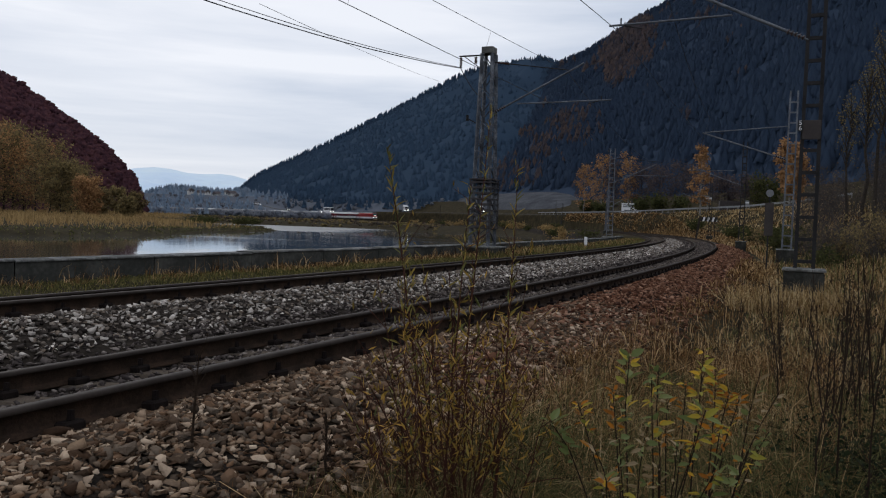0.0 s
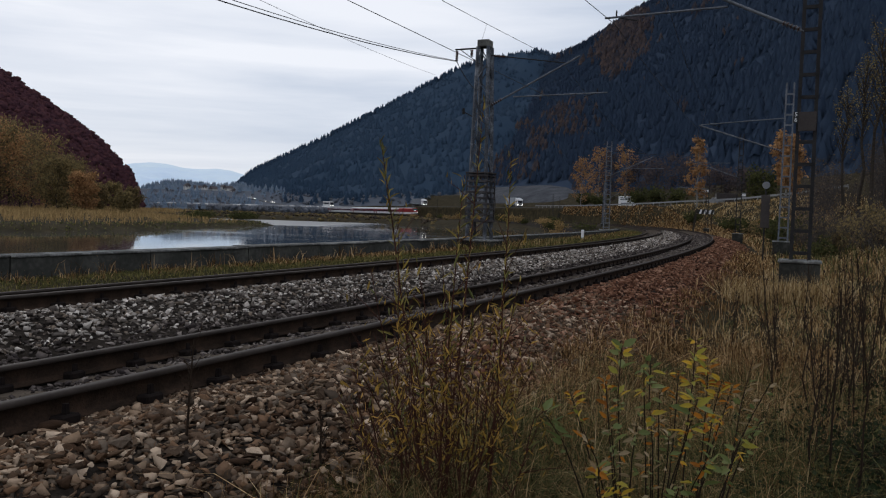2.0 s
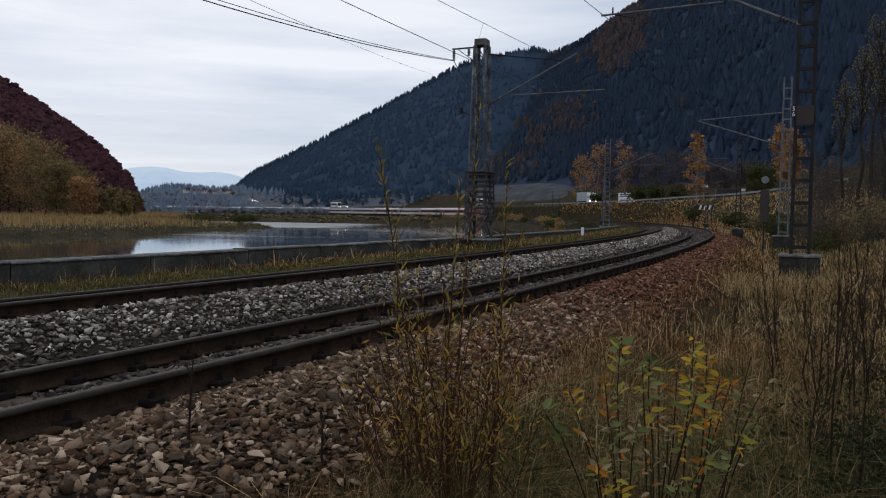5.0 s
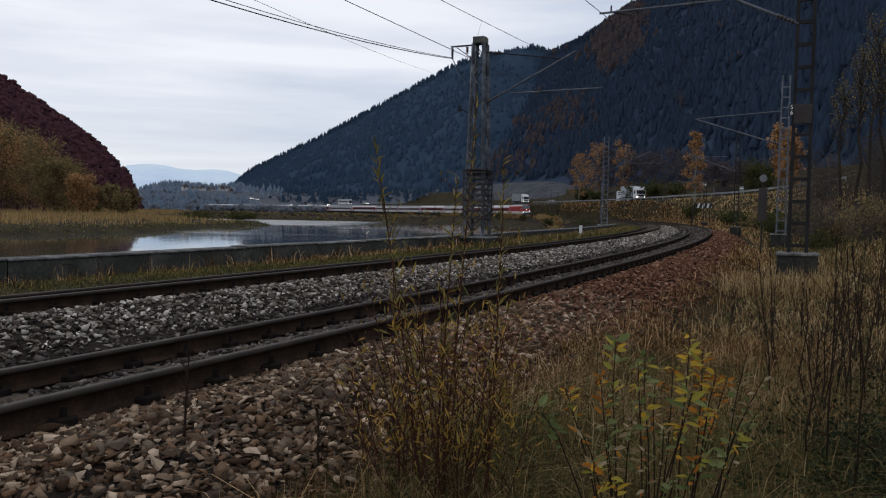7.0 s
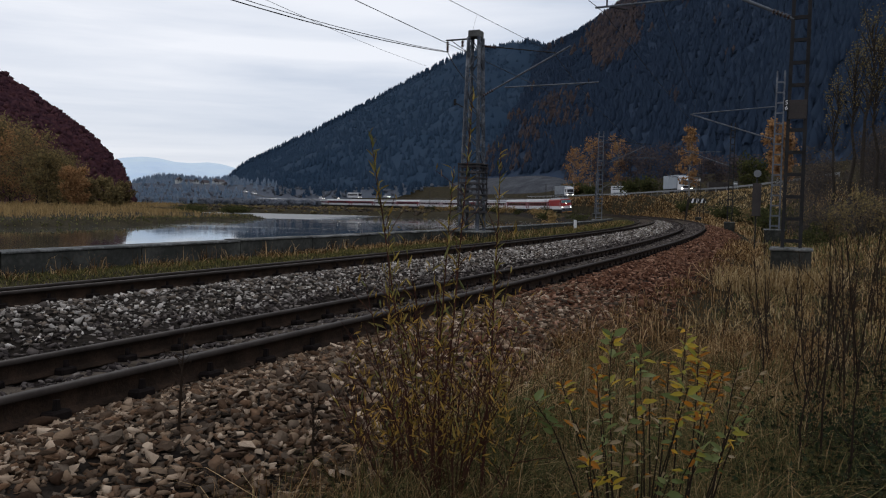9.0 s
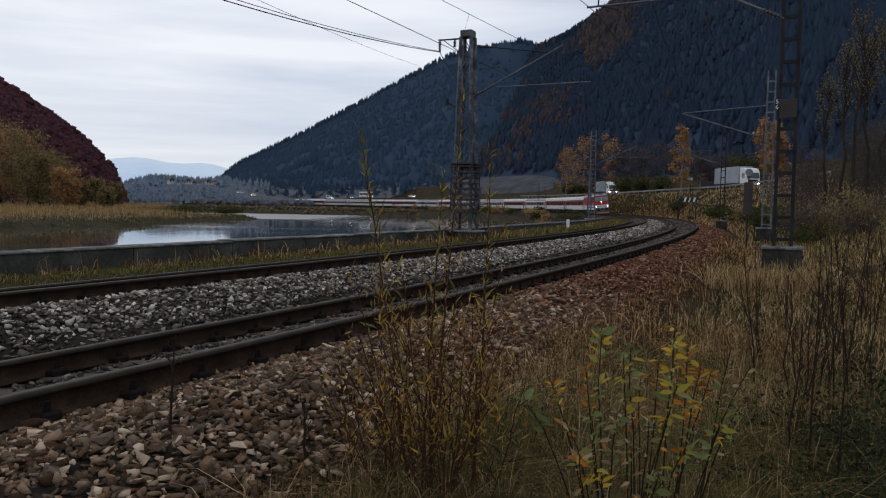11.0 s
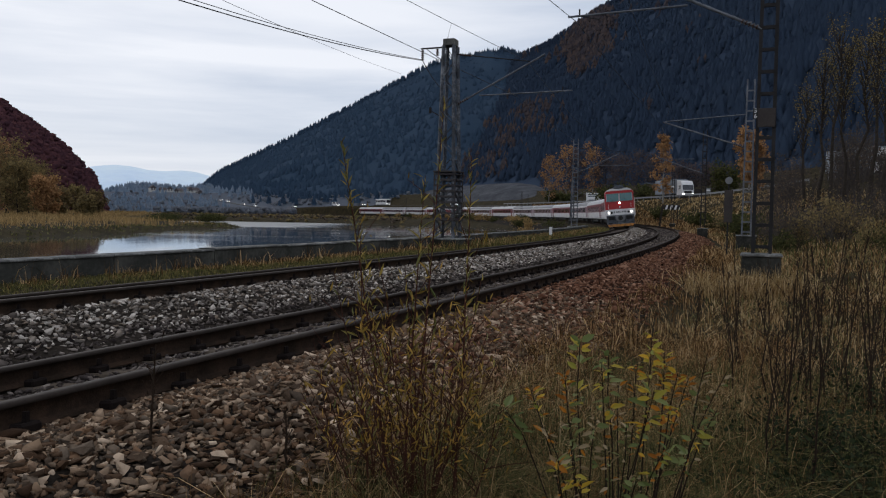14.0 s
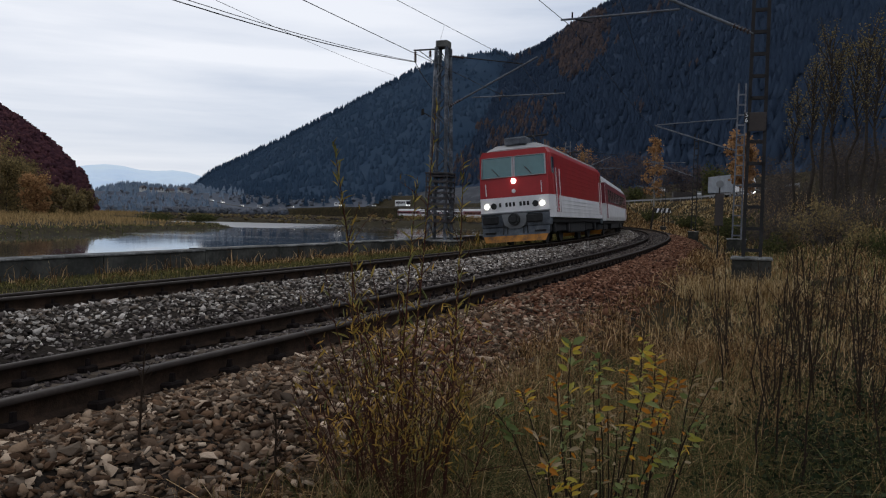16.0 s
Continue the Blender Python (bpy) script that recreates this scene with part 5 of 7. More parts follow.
def road_things():
    # hut, road signs and guard rail along the meadow slope
    p = on_ground(place(1204, 158.0))
    hut = tagged(empty("roadside_container", turned(p, -10)), "brown weathered metal container beside the road", "container")
    part_from(lambda bm: box(bm, -1.9, 1.9, -1.2, 1.2, 0, 2.6, 0.04), "body", M["brown_paint"], hut)
    for k in range(7):
        part_from(lambda bm, k=k: box(bm, -1.75 + k * 0.55, -1.6 + k * 0.55, -1.24, -1.2, 0.15, 2.45), "rib", M["brown_paint"], hut)
    for x, dist, w, h, z in ((1167, 150.0, 1.7, 0.9, 2.2), (1296 - 62, 150.0, 0.9, 0.9, 1.6)):
        p = on_ground(place(x, dist))
        sg = tagged(empty("road_sign", turned(p, -10)), "small pale road sign on a grey post", "sign", group="road signs")
        part_from(lambda bm: rod(bm, (0, 0, 0), (0, 0, z + h), 0.06, 0.06, 8), "post", M["silver"], sg)
        part_from(lambda bm: box(bm, -w / 2, w / 2, -0.1, -0.06, z, z + h, 0.03), "face", M["grey_panel"], sg)
        part_from(lambda bm: box(bm, -w / 2 + 0.1, w / 2 - 0.1, -0.115, -0.1, z + 0.3, z + h - 0.3), "print_bar", M["sign_white"], sg)
    rail_ = tagged(empty("guard_rail"), "grey steel guard rail along the road", "guard rail")
    ss_ = np.linspace(110, 290, 46)
    for i in range(len(ss_) - 1):
        d0, h0 = np.interp(ss_[i], ROAD_S, ROAD_D) - 4.6, np.interp(ss_[i], ROAD_S, ROAD_H)
        d1, h1 = np.interp(ss_[i + 1], ROAD_S, ROAD_D) - 4.6, np.interp(ss_[i + 1], ROAD_S, ROAD_H)
        a, b_ = on(ss_[i], d0, h0), on(ss_[i + 1], d1, h1)
        part_from(lambda bm: bar(bm, a + Vector((0, 0, 0.6)), b_ + Vector((0, 0, 0.6)), 0.06, 0.31), "beam", M["grey_panel"], rail_)
        part_from(lambda bm: bar(bm, a - Vector((0, 0, 0.6)), a + Vector((0, 0, 0.7)), 0.12), "post", M["silver"], rail_)


brown_board()
striped_board()
marker_post()
billboard()
road_things()

# grey rock cutting behind the road
ROCK_LINE = [(655, 366), (672, 361), (700, 350), (750, 339), (800, 333), (860, 329), (900, 328), (930, 332), (960, 346), (990, 358), (1010, 366)]
ROCK_B = [bearing(p[0]) for p in ROCK_LINE]


def road_reach(bb, extra):
    out_ = []
    for q_ in bb:
        ys = np.linspace(150, 700, 1200)
        s_, d_ = sd(q_ * ys, ys)
        gap = d_ - np.interp(s_, ROAD_S, ROAD_D) - extra
        out_.append(ys[np.argmax((gap > 0) & (ys > 200))])
    return out_


rock, _ = hill("hill_rock_cut", ROCK_LINE, (ROCK_B, road_reach(ROCK_B, 6)), (ROCK_B, road_reach(ROCK_B, 34)), M["rock"], "bare grey rock cutting behind the road", rough=0.12, power=0.6)


# ---- trees and shrubs ----
def leaf_cloud(centres, size, rng_, droop=0.3):
    """Small pointed leaves, one per centre, as arrays."""
    n = len(centres)
    a = rng_.normal(size=(n, 3))
    a[:, 2] -= droop
    a /= np.linalg.norm(a, axis=1, keepdims=True)
    b_ = np.cross(a, rng_.normal(size=(n, 3)))
    b_ /= np.linalg.norm(b_, axis=1, keepdims=True) + 1e-9
    L = (size * rng_.uniform(0.6, 1.35, n))[:, None]
    w = 0.42 * L
    P0, P1, P2, P3 = centres, centres + a * L * 0.5 + b_ * w, centres + a * L, centres + a * L * 0.5 - b_ * w
    V_ = np.stack([P0, P1, P2, P3], 1).reshape(-1, 3)
    i = np.arange(n) * 4
    F_ = np.concatenate([np.stack([i, i + 1, i + 2], -1), np.stack([i, i + 2, i + 3], -1)])
    return V_, F_


def tree(p, h, spread, leaf_mat, bark_mat, label, leaves=1200, leaf=0.2, clear=0.2, seed=0, limbs=16, upright=0.6, category="tree", group=""):
    """Tapered trunk, rising limbs with twigs, and a ragged crown of single leaves round them."""
    rr = random.Random(seed)
    rn_ = np.random.default_rng(seed)
    top = tagged(empty("tree", Matrix.Translation(p)), label, category, group)
    bm = bmesh.new()
    pts = [Vector((0, 0, -0.2))]
    k = 6
    for i in range(1, k + 1):
        pts.append(Vector((rr.gauss(0, 0.012 * h), rr.gauss(0, 0.012 * h), h * i / k * 0.96)))
    r0 = 0.011 * h + 0.03
    for i in range(k):
        rod(bm, pts[i], pts[i + 1], r0 * (1 - 0.9 * i / k), r0 * (1 - 0.9 * (i + 1) / k), 6)
    part("trunk", bm, bark_mat, top)
    cen = []
    for j in range(limbs):
        u = clear + (0.97 - clear) * (j + rr.random()) / limbs
        i = min(k - 1, int(u / 0.96 * k * 0.96))
        base = pts[i].lerp(pts[i + 1], min(1, u * k - i))
        ang = j * 2.4 + rr.uniform(-0.5, 0.5)
        ln = spread * (0.35 + 0.75 * math.sin(math.pi * min(1, (u - clear) / (1 - clear) * 0.8 + 0.15))) * rr.uniform(0.7, 1.15)
        tip = base + Vector((math.cos(ang) * ln, math.sin(ang) * ln, ln * upright * rr.uniform(0.7, 1.6)))
        mid = base.lerp(tip, 0.5) - Vector((0, 0, 0.06 * ln))
        bm = bmesh.new()
        rod(bm, base, mid, r0 * 0.3, r0 * 0.18, 4)
        rod(bm, mid, tip, r0 * 0.18, r0 * 0.05, 4)
        for q_ in range(4):
            c = mid.lerp(tip, rr.uniform(0, 0.9))
            e = c + Vector((rr.gauss(0, 0.3), rr.gauss(0, 0.3), rr.uniform(0.1, 0.5))) * ln * 0.5
            rod(bm, c, e, r0 * 0.08, r0 * 0.03, 3)
            cen += [c.lerp(e, 0.6), e]
        cen += [mid, tip, base.lerp(tip, 0.75)]
        part("limb", bm, bark_mat, top)
    cen = np.array([c[:] for c in cen])
    idx = rn_.integers(0, len(cen), leaves)
    pos = cen[idx] + rn_.normal(0, 1, (leaves, 3)) * spread * 0.17
    V_, F_ = leaf_cloud(pos, leaf, rn_)
    raw("crown", V_, F_, leaf_mat, top)["kind"] = "stuff"
    return top


def shrub(p, h, w, leaf_mat, label, leaves=250, leaf=0.09, stems=40, seed=0, bark=None, name="shrub"):
    """Many thin stems from one root, forked, with scattered leaves."""
    rn_ = np.random.default_rng(seed)
    top = tagged(empty(name, Matrix.Translation(p)), label, "shrub")
    V_, F_, n, cen = [], [], 0, []
    def stick(a, b_, r):
        nonlocal n
        d = b_ - a
        s1 = np.cross(d, [0.3, 0.8, 0.1])
        s1 /= np.linalg.norm(s1) + 1e-9
        s2 = np.cross(d, s1)
        s2 /= np.linalg.norm(s2) + 1e-9
        for c, q_ in ((a, r), (b_, r * 0.5)):
            for ang in (0, 2.09, 4.19):
                V_.append(c + (s1 * math.cos(ang) + s2 * math.sin(ang)) * q_)
        for i in range(3):
            j = (i + 1) % 3
            F_.append((n + i, n + j, n + 3 + j))
            F_.append((n + i, n + 3 + j, n + 3 + i))
        n += 6
    for i in range(stems):
        a = np.array([rn_.normal(0, w * 0.15), rn_.normal(0, w * 0.15), -0.1])
        b_ = a + np.array([rn_.normal(0, w * 0.3), rn_.normal(0, w * 0.3), h * rn_.uniform(0.5, 1.0)])
        m_ = a + (b_ - a) * 0.5 + rn_.normal(0, w * 0.05, 3)
        r = 0.004 * h + 0.003
        stick(a, m_, r)
        stick(m_, b_, r * 0.6)
        for k in range(4):
            c = a + (b_ - a) * rn_.uniform(0.35, 0.95)
            e = c + np.array([rn_.normal(0, w * 0.16), rn_.normal(0, w * 0.16), h * rn_.uniform(0.08, 0.25)])
            stick(c, e, r * 0.4)
            cen += [e, (c + e) / 2]
    raw("stem", np.array(V_), np.array(F_), bark or M["dry_stalk"], top)["kind"] = "stuff"
    if leaves:
        cen = np.array(cen)
        pos = cen[rn_.integers(0, len(cen), leaves)] + rn_.normal(0, w * 0.05, (leaves, 3))
        v, f = leaf_cloud(pos, leaf, rn_)
        raw("foliage", v, f, leaf_mat, top)["kind"] = "stuff"
    return top


# orange and ochre trees by the road and on the meadow
for i, (x, dist, top_y, sp, mt, lab) in enumerate((
        (955, 262, 280, 3.0, "orange_tree", "slender autumn birch with thin orange crown"), (985, 250, 262, 3.6, "orange_tree", "autumn birch with ragged orange crown"),
        (1003, 245, 268, 2.6, "larch", "rusty brown autumn tree at the forest edge"), (1032, 240, 264, 3.4, "orange_tree", "autumn birch with ragged orange crown"),
        (1052, 238, 285, 3.4, "larch", "rusty brown autumn tree at the forest edge"), (1085, 225, 288, 4.5, "larch", "rusty brown autumn tree at the forest edge"), (1125, 215, 285, 4.6, "larch", "rusty brown autumn tree at the forest edge"),
        (1155, 150, 240, 1.7, "orange_tree", "small bright orange birch beside the masts"), (1306, 120, 232, 1.7, "orange_tree", "large orange autumn tree at the road"), (1316, 112, 255, 1.4, "orange_tree", "large orange autumn tree at the road"),
        (1195, 175, 305, 3.4, "larch", "rusty brown autumn tree at the forest edge"), (1240, 165, 310, 3.2, "larch", "rusty brown autumn tree at the forest edge"), (1265, 150, 318, 3.0, "green_tree", "dull green tree at the road"))):
    p = on_ground(place(x, dist))
    h = 1.15 + rise(x, top_y) * dist - p.z
    tree(p, h, sp, M[mt], M["pale_bark"] if mt == "orange_tree" else M["bark"], lab, 1500, 0.45, 0.14, 30 + i, 18, group="autumn trees by the road")
for i, (x, dist, top_y, sp) in enumerate(((1452, 62, 60, 1.1), (1432, 66, 105, 1.0), (1470, 64, 92, 1.0), (1520, 60, 52, 1.2), (1500, 62, 90, 1.2), (1542, 58, 95, 1.3), (1400, 70, 165, 0.9), (1610, 55, 90, 1.5), (1650, 52, 40, 1.5))):
    p = on_ground(place(x, dist))
    h = 1.15 + rise(x, top_y) * dist - p.z
    tree(p, h, sp, M["aspen_leaf"], M["bark"], "tall half-bare aspen with sparse yellowish leaves", 650, 0.13, 0.5, 60 + i, 30, 2.2, group="aspens by the road")
sr = random.Random(8)
for i in range(22):
    x, dist = sr.uniform(1345, 1640), sr.uniform(34, 58)
    p = on_ground(place(x, dist))
    shrub(p, sr.uniform(1.5, 3.0), sr.uniform(1.6, 2.6), M["brown_shrub"] if i % 3 else M["olive_tree"], "grey-brown half-bare thicket shrub on the verge", 120 if i % 2 else 200, 0.11, 38, 200 + i, M["thicket_twig"])
for i, (x, dist, h, w, mt) in enumerate(((1400, 40, 1.6, 1.8, "olive_tree"), (1450, 42, 2.4, 2.2, "olive_tree"), (1480, 38, 1.8, 2.0, "yellow_tree"), (1370, 36, 1.2, 1.4, "green_tree"), (1300, 45, 2.0, 1.6, "green_tree"), (1530, 30, 1.3, 1.4, "olive_tree"),
                                       (1290, 60, 2.4, 2.2, "green_tree"), (1215, 105, 2.2, 2.6, "green_tree"), (1120, 190, 4.5, 4.0, "green_tree"), (1085, 195, 5.0, 4.0, "green_tree"), (1055, 200, 4.5, 4.0, "green_tree"), (960, 270, 5.0, 5.0, "green_tree"), (985, 240, 4.0, 4.0, "green_tree"), (1570, 26, 1.2, 1.3, "green_tree"),
                                       (1150, 140, 2.2, 3.0, "green_tree"), (1242, 90, 1.8, 2.2, "green_tree"), (1265, 75, 1.9, 2.0, "yellow_tree"), (1335, 52, 2.2, 2.0, "green_tree"))):
    shrub(on_ground(place(x, dist)), h, w, M[mt], "low dull green bush in the rough grass", 700, 0.035 * h + 0.002 * dist, 36, 300 + i, M["bark"])
for i in range(34):
    x, dist = sr.uniform(1330, 1680), sr.uniform(62, 98)
    p = on_ground(place(x, dist))
    shrub(p, sr.uniform(3.5, 6.5), sr.uniform(2.5, 4.5), M["brown_shrub"], "grey-brown half-bare thicket shrub on the verge", 220, 0.2, 40, 1200 + i, M["thicket_twig"])
# bushes at the water's edge below the train
for i in range(26):
    s_ = 150 + i * 9.0 + sr.uniform(-3, 3)
    d_ = -sr.uniform(11, 17)
    shrub(on_ground(on(s_, d_)), sr.uniform(1.5, 3.0), sr.uniform(2.0, 4.0), M["reed"] if i % 3 else M["green_tree"], "brownish bush on the river embankment", 500, 0.28, 30, 400 + i, M["bark"])
for i, (x, dist) in enumerate(((275, 188), (262, 182), (287, 192), (345, 215), (357, 220), (367, 222), (352, 212))):
    p = place(x, dist)
    p.z = WATER_Z
    shrub(p, sr.uniform(1.8, 2.6), 5.0, M["green_tree"], "rounded green willow scrub on the spit", 900, 0.3, 40, 440 + i, M["bark"])
# woods along the far end of the river and the road, haze in their colours
wr_ = np.random.default_rng(52)
s_w, d_w = wr_.uniform(430, 800, 2300), wr_.uniform(-90, 150, 2300)
rd_w = np.interp(s_w, ROAD_S, ROAD_D)
ok_w = (np.abs(d_w - rd_w) > 8) & ((d_w > 4) | (s_w > 600)) & (np.abs(d_w + 4) > 9) & ~((d_w < rd_w) & (d_w > rd_w - 26) & (s_w < 690))
A_w = PH0 + s_w[ok_w] / RN
X_w, Y_w = CX + (RN + d_w[ok_w]) * np.cos(A_w), CY + (RN + d_w[ok_w]) * np.sin(A_w)
P_w = np.stack([X_w, Y_w, np.maximum(ground_height(X_w, Y_w), WATER_Z + 0.3)], -1)
half_w = wr_.uniform(0, 1, len(P_w)) < 0.5
far_w = half_w & (P_w[:, 0] / P_w[:, 1] < bearing(430))
scatter("riverside_spruces", CONIFERS_SMALL, P_w[far_w], wr_.uniform(4, 8, far_w.sum()), M["haze_spruce"], "spruces at the far end of the river, coloured pale for haze", squash=1.4)
scatter("roadside_spruces", CONIFERS_SMALL, P_w[half_w & ~far_w], wr_.uniform(4, 8, (half_w & ~far_w).sum()), M["spruce_far"], "dark spruces behind the far road, tinted blue for haze", squash=1.4)
scatter("riverside_scrub", CROWNS, P_w[~half_w], wr_.uniform(1.0, 2.2, (~half_w).sum()), M["far_scrub"], "brown scrub and trees at the far end of the river, paled grey-blue for haze")
# scrub that screens the line where it runs on beyond the pool
s_w, d_w = wr_.uniform(480, 760, 750), wr_.uniform(-17, -9.5, 750)
A_w = PH0 + s_w / RN
X_w, Y_w = CX + (RN + d_w) * np.cos(A_w), CY + (RN + d_w) * np.sin(A_w)
P_w = np.stack([X_w, Y_w, np.maximum(ground_height(X_w, Y_w), WATER_Z + 0.5)], -1)
scatter("lineside_scrub", CROWNS, P_w, wr_.uniform(2.2, 3.6, len(P_w)), M["far_scrub"], "grey-brown scrub beside the far end of the line, paled grey-blue for haze", squash=0.9)
# brown scrub on the flat land upstream of the pool
X_w, Y_w = wr_.uniform(-190, -15, 3200), wr_.uniform(228, 430, 3200)
s_w, d_w = sd(X_w, Y_w)
Z_w = ground_height(X_w, Y_w)
ok_w = (d_w < -10) & (Z_w > WATER_Z + 0.15) & (land_left(X_w, Y_w) < 2)
P_w = np.stack([X_w, Y_w, Z_w - 0.3], -1)[ok_w]
part_w = wr_.uniform(0, 1, len(P_w)) < 0.6
scatter("upstream_scrub", CROWNS, P_w[part_w], wr_.uniform(0.3, 0.85, part_w.sum()), M["brown_shrub"], "brown withered scrub on the flats upstream", squash=1.3)
scatter("upstream_willows", CROWNS, P_w[~part_w], wr_.uniform(0.3, 1.0, (~part_w).sum()), M["olive_tree"], "olive-brown willow scrub on the flats upstream", squash=1.2)
# ochre trees at the foot of the left hill
for i in range(24):
    x = -330 + i * 21 + sr.uniform(-8, 8)
    dist = sr.uniform(225, 300)
    y = np.interp(x, [-330, -85, 0, 30, 70, 130, 170], [180, 212, 262, 285, 305, 330, 345]) + sr.uniform(-12, 22)
    p = place(x, dist)
    p.z = WATER_Z + 0.6
    h = 1.15 + rise(x, y) * dist - p.z
    mt = ("yellow_tree", "olive_tree", "olive_tree", "yellow_tree", "orange_tree")[i % 5]
    tree(p, max(h, 5), 0.33 * max(h, 5), M[mt], M["bark"], "autumn tree with ragged ochre crown beside the reeds", 3600, 0.62, 0.06, 500 + i, 18, 0.5, group="trees across the river")


# ---- grass, reeds ----
def blades(places, height, width, rng_, lean=0.35):
    """Bent grass blades as arrays: three triangles each."""
    n = len(places)
    h = height * rng_.uniform(0.45, 1.25, n)
    a = rng_.uniform(0, 2 * np.pi, n)
    dirv = np.stack([np.cos(a), np.sin(a), np.zeros(n)], -1)
    side = np.stack([-np.sin(a + rng_.normal(0, 0.8, n)), np.cos(a), np.zeros(n)], -1)
    bend = np.abs(rng_.normal(0, lean, n))[:, None] * h[:, None]
    up = np.stack([np.zeros(n), np.zeros(n), h], -1)
    w = (np.asarray(width) * rng_.uniform(0.6, 1.4, n))[:, None]
    mid = places + up * 0.55 + dirv * bend * 0.35
    tip = places + up * (1 - 0.25 * np.clip(bend / (h[:, None] + 1e-6), 0, 1.6)) + dirv * bend
    V_ = np.stack([places - side * w, places + side * w, mid - side * w * 0.7, mid + side * w * 0.7, tip], 1).reshape(-1, 3)
    i = np.arange(n) * 5
    F_ = np.concatenate([np.stack([i, i + 1, i + 3], -1), np.stack([i, i + 3, i + 2], -1), np.stack([i + 2, i + 3, i + 4], -1)])
    return V_, F_


def sd_points(rng_, n, s0, s1, d0, d1, clump=0.0):
    s_, d_ = rng_.uniform(s0, s1, n), rng_.uniform(d0, d1, n)
    if clump:
        c = rng_.integers(0, max(1, n // 14), n)
        cs, cd = rng_.uniform(s0, s1, n // 14 + 1), rng_.uniform(d0, d1, n // 14 + 1)
        s_, d_ = cs[c] + rng_.normal(0, clump, n), np.clip(cd[c] + rng_.normal(0, clump, n), d0 - 0.1, d1)
    A = PH0 + s_ / RN
    X, Y = CX + (RN + d_) * np.cos(A), CY + (RN + d_) * np.sin(A)
    return s_, d_, np.stack([X, Y, ground_height(X, Y)], -1)


def field(name, mat, label, specs, seed):
    """specs: count, s0, s1, d0, d1, height, width, clump, lean."""
    rng_ = np.random.default_rng(seed)
    Vs, Fs, n = [], [], 0
    for cnt, s0, s1, d0, d1, h, w, cl, lean in specs:
        s_, d_, P_ = sd_points(rng_, cnt, s0, s1, d0, d1, cl)
        far_ = np.hypot(P_[:, 0], P_[:, 1])
        keep = far_ > 1.6
        P_, far_ = P_[keep], far_[keep]
        v, f = blades(P_ - [0, 0, 0.02], h, np.maximum(w, 0.00045 * far_), rng_, lean)
        Vs.append(v)
        Fs.append(f + n)
        n += len(v)
    return tagged(raw(name, np.concatenate(Vs), np.concatenate(Fs), mat), label, "grass", kind="stuff")


field("dry_grass", M["dry_grass"], "long dry straw-coloured grass on the verge", [
    (2600, 0.5, 8, 3.2, 8, 0.40, 0.0019, 0.09, 1.7), (7000, 1.0, 9, 2.4, 5.2, 0.14, 0.0018, 0.07, 2.2), (10000, 1.0, 10, 2.35, 4.8, 0.30, 0.0018, 0.08, 1.4), (3500, 10, 40, 2.4, 3.6, 0.25, 0.004, 0.15, 0.9), (9000, 6, 18, 3.6, 11, 0.23, 0.0026, 0.13, 1.2), (7000, 16, 40, 3.4, 14, 0.28, 0.005, 0.3, 0.9),
    (9000, 40, 110, 3.4, 16, 0.45, 0.012, 0.6, 0.45), (10000, 110, 260, 3.6, 7.5, 0.5, 0.016, 1.0, 0.6), (3000, 8, 24, 11, 22, 0.6, 0.006, 0.3, 0.4)], 21)
S_B, D_B = (float(q_) for q_ in sd(mast_b.matrix_basis.translation.x, mast_b.matrix_basis.translation.y))
field("straw_grass", M["straw"], "pale matted straw grass on the verge", [
    (9000, 6, 19, 3.3, 11, 0.24, 0.0022, 0.12, 1.3), (8000, 18, 42, 3.3, 14, 0.28, 0.005, 0.3, 1.0), (2500, 1.2, 7, 2.6, 4.6, 0.30, 0.0018, 0.1, 1.9), (8000, 1.2, 8, 2.5, 4.4, 0.13, 0.0018, 0.06, 2.2), (1500, S_B - 2.2, S_B - 0.45, D_B - 1.3, D_B + 0.9, 0.55, 0.004, 0.25, 0.7), (4000, 40, 110, 3.6, 14, 0.4, 0.013, 0.6, 0.6), (14000, 60, 170, 4.0, 18, 0.38, 0.011, 0.8, 0.7)], 24)
field("olive_grass", M["green_grass"], "dull olive grass tufts between the dry grass", [
    (7000, 0.5, 8, 2.6, 6, 0.32, 0.0020, 0.11, 1.6), (20000, 1.5, 5.5, 2.7, 4.9, 0.24, 0.0015, 0.09, 1.3), (8000, 0.3, 6, 4.2, 8, 0.36, 0.0024, 0.12, 1.9), (7000, 6, 20, 3.4, 12, 0.22, 0.0026, 0.2, 0.9),
    (5000, 20, 70, 4, 15, 0.5, 0.01, 0.5, 0.5)], 22)
field("bank_grass", M["strip_grass"], "yellowing olive grass between the far line and the parapet", [
    (26000, 5, 26, -7.25, -5.35, 0.09, 0.005, 0.22, 1.1), (13000, 26, 80, -7.25, -5.4, 0.26, 0.008, 0.3, 0.5)], 25)
field("wall_tufts", M["dry_grass"], "yellowed grass tufts at the foot of the parapet", [
    (2600, 4, 30, -7.3, -6.3, 0.19, 0.005, 0.1, 0.9), (320, 5, 34, -7.3, -6.7, 0.40, 0.005, 0.12, 0.6), (3000, 26, 75, -7.25, -5.7, 0.30, 0.009, 0.3, 0.6)], 23)


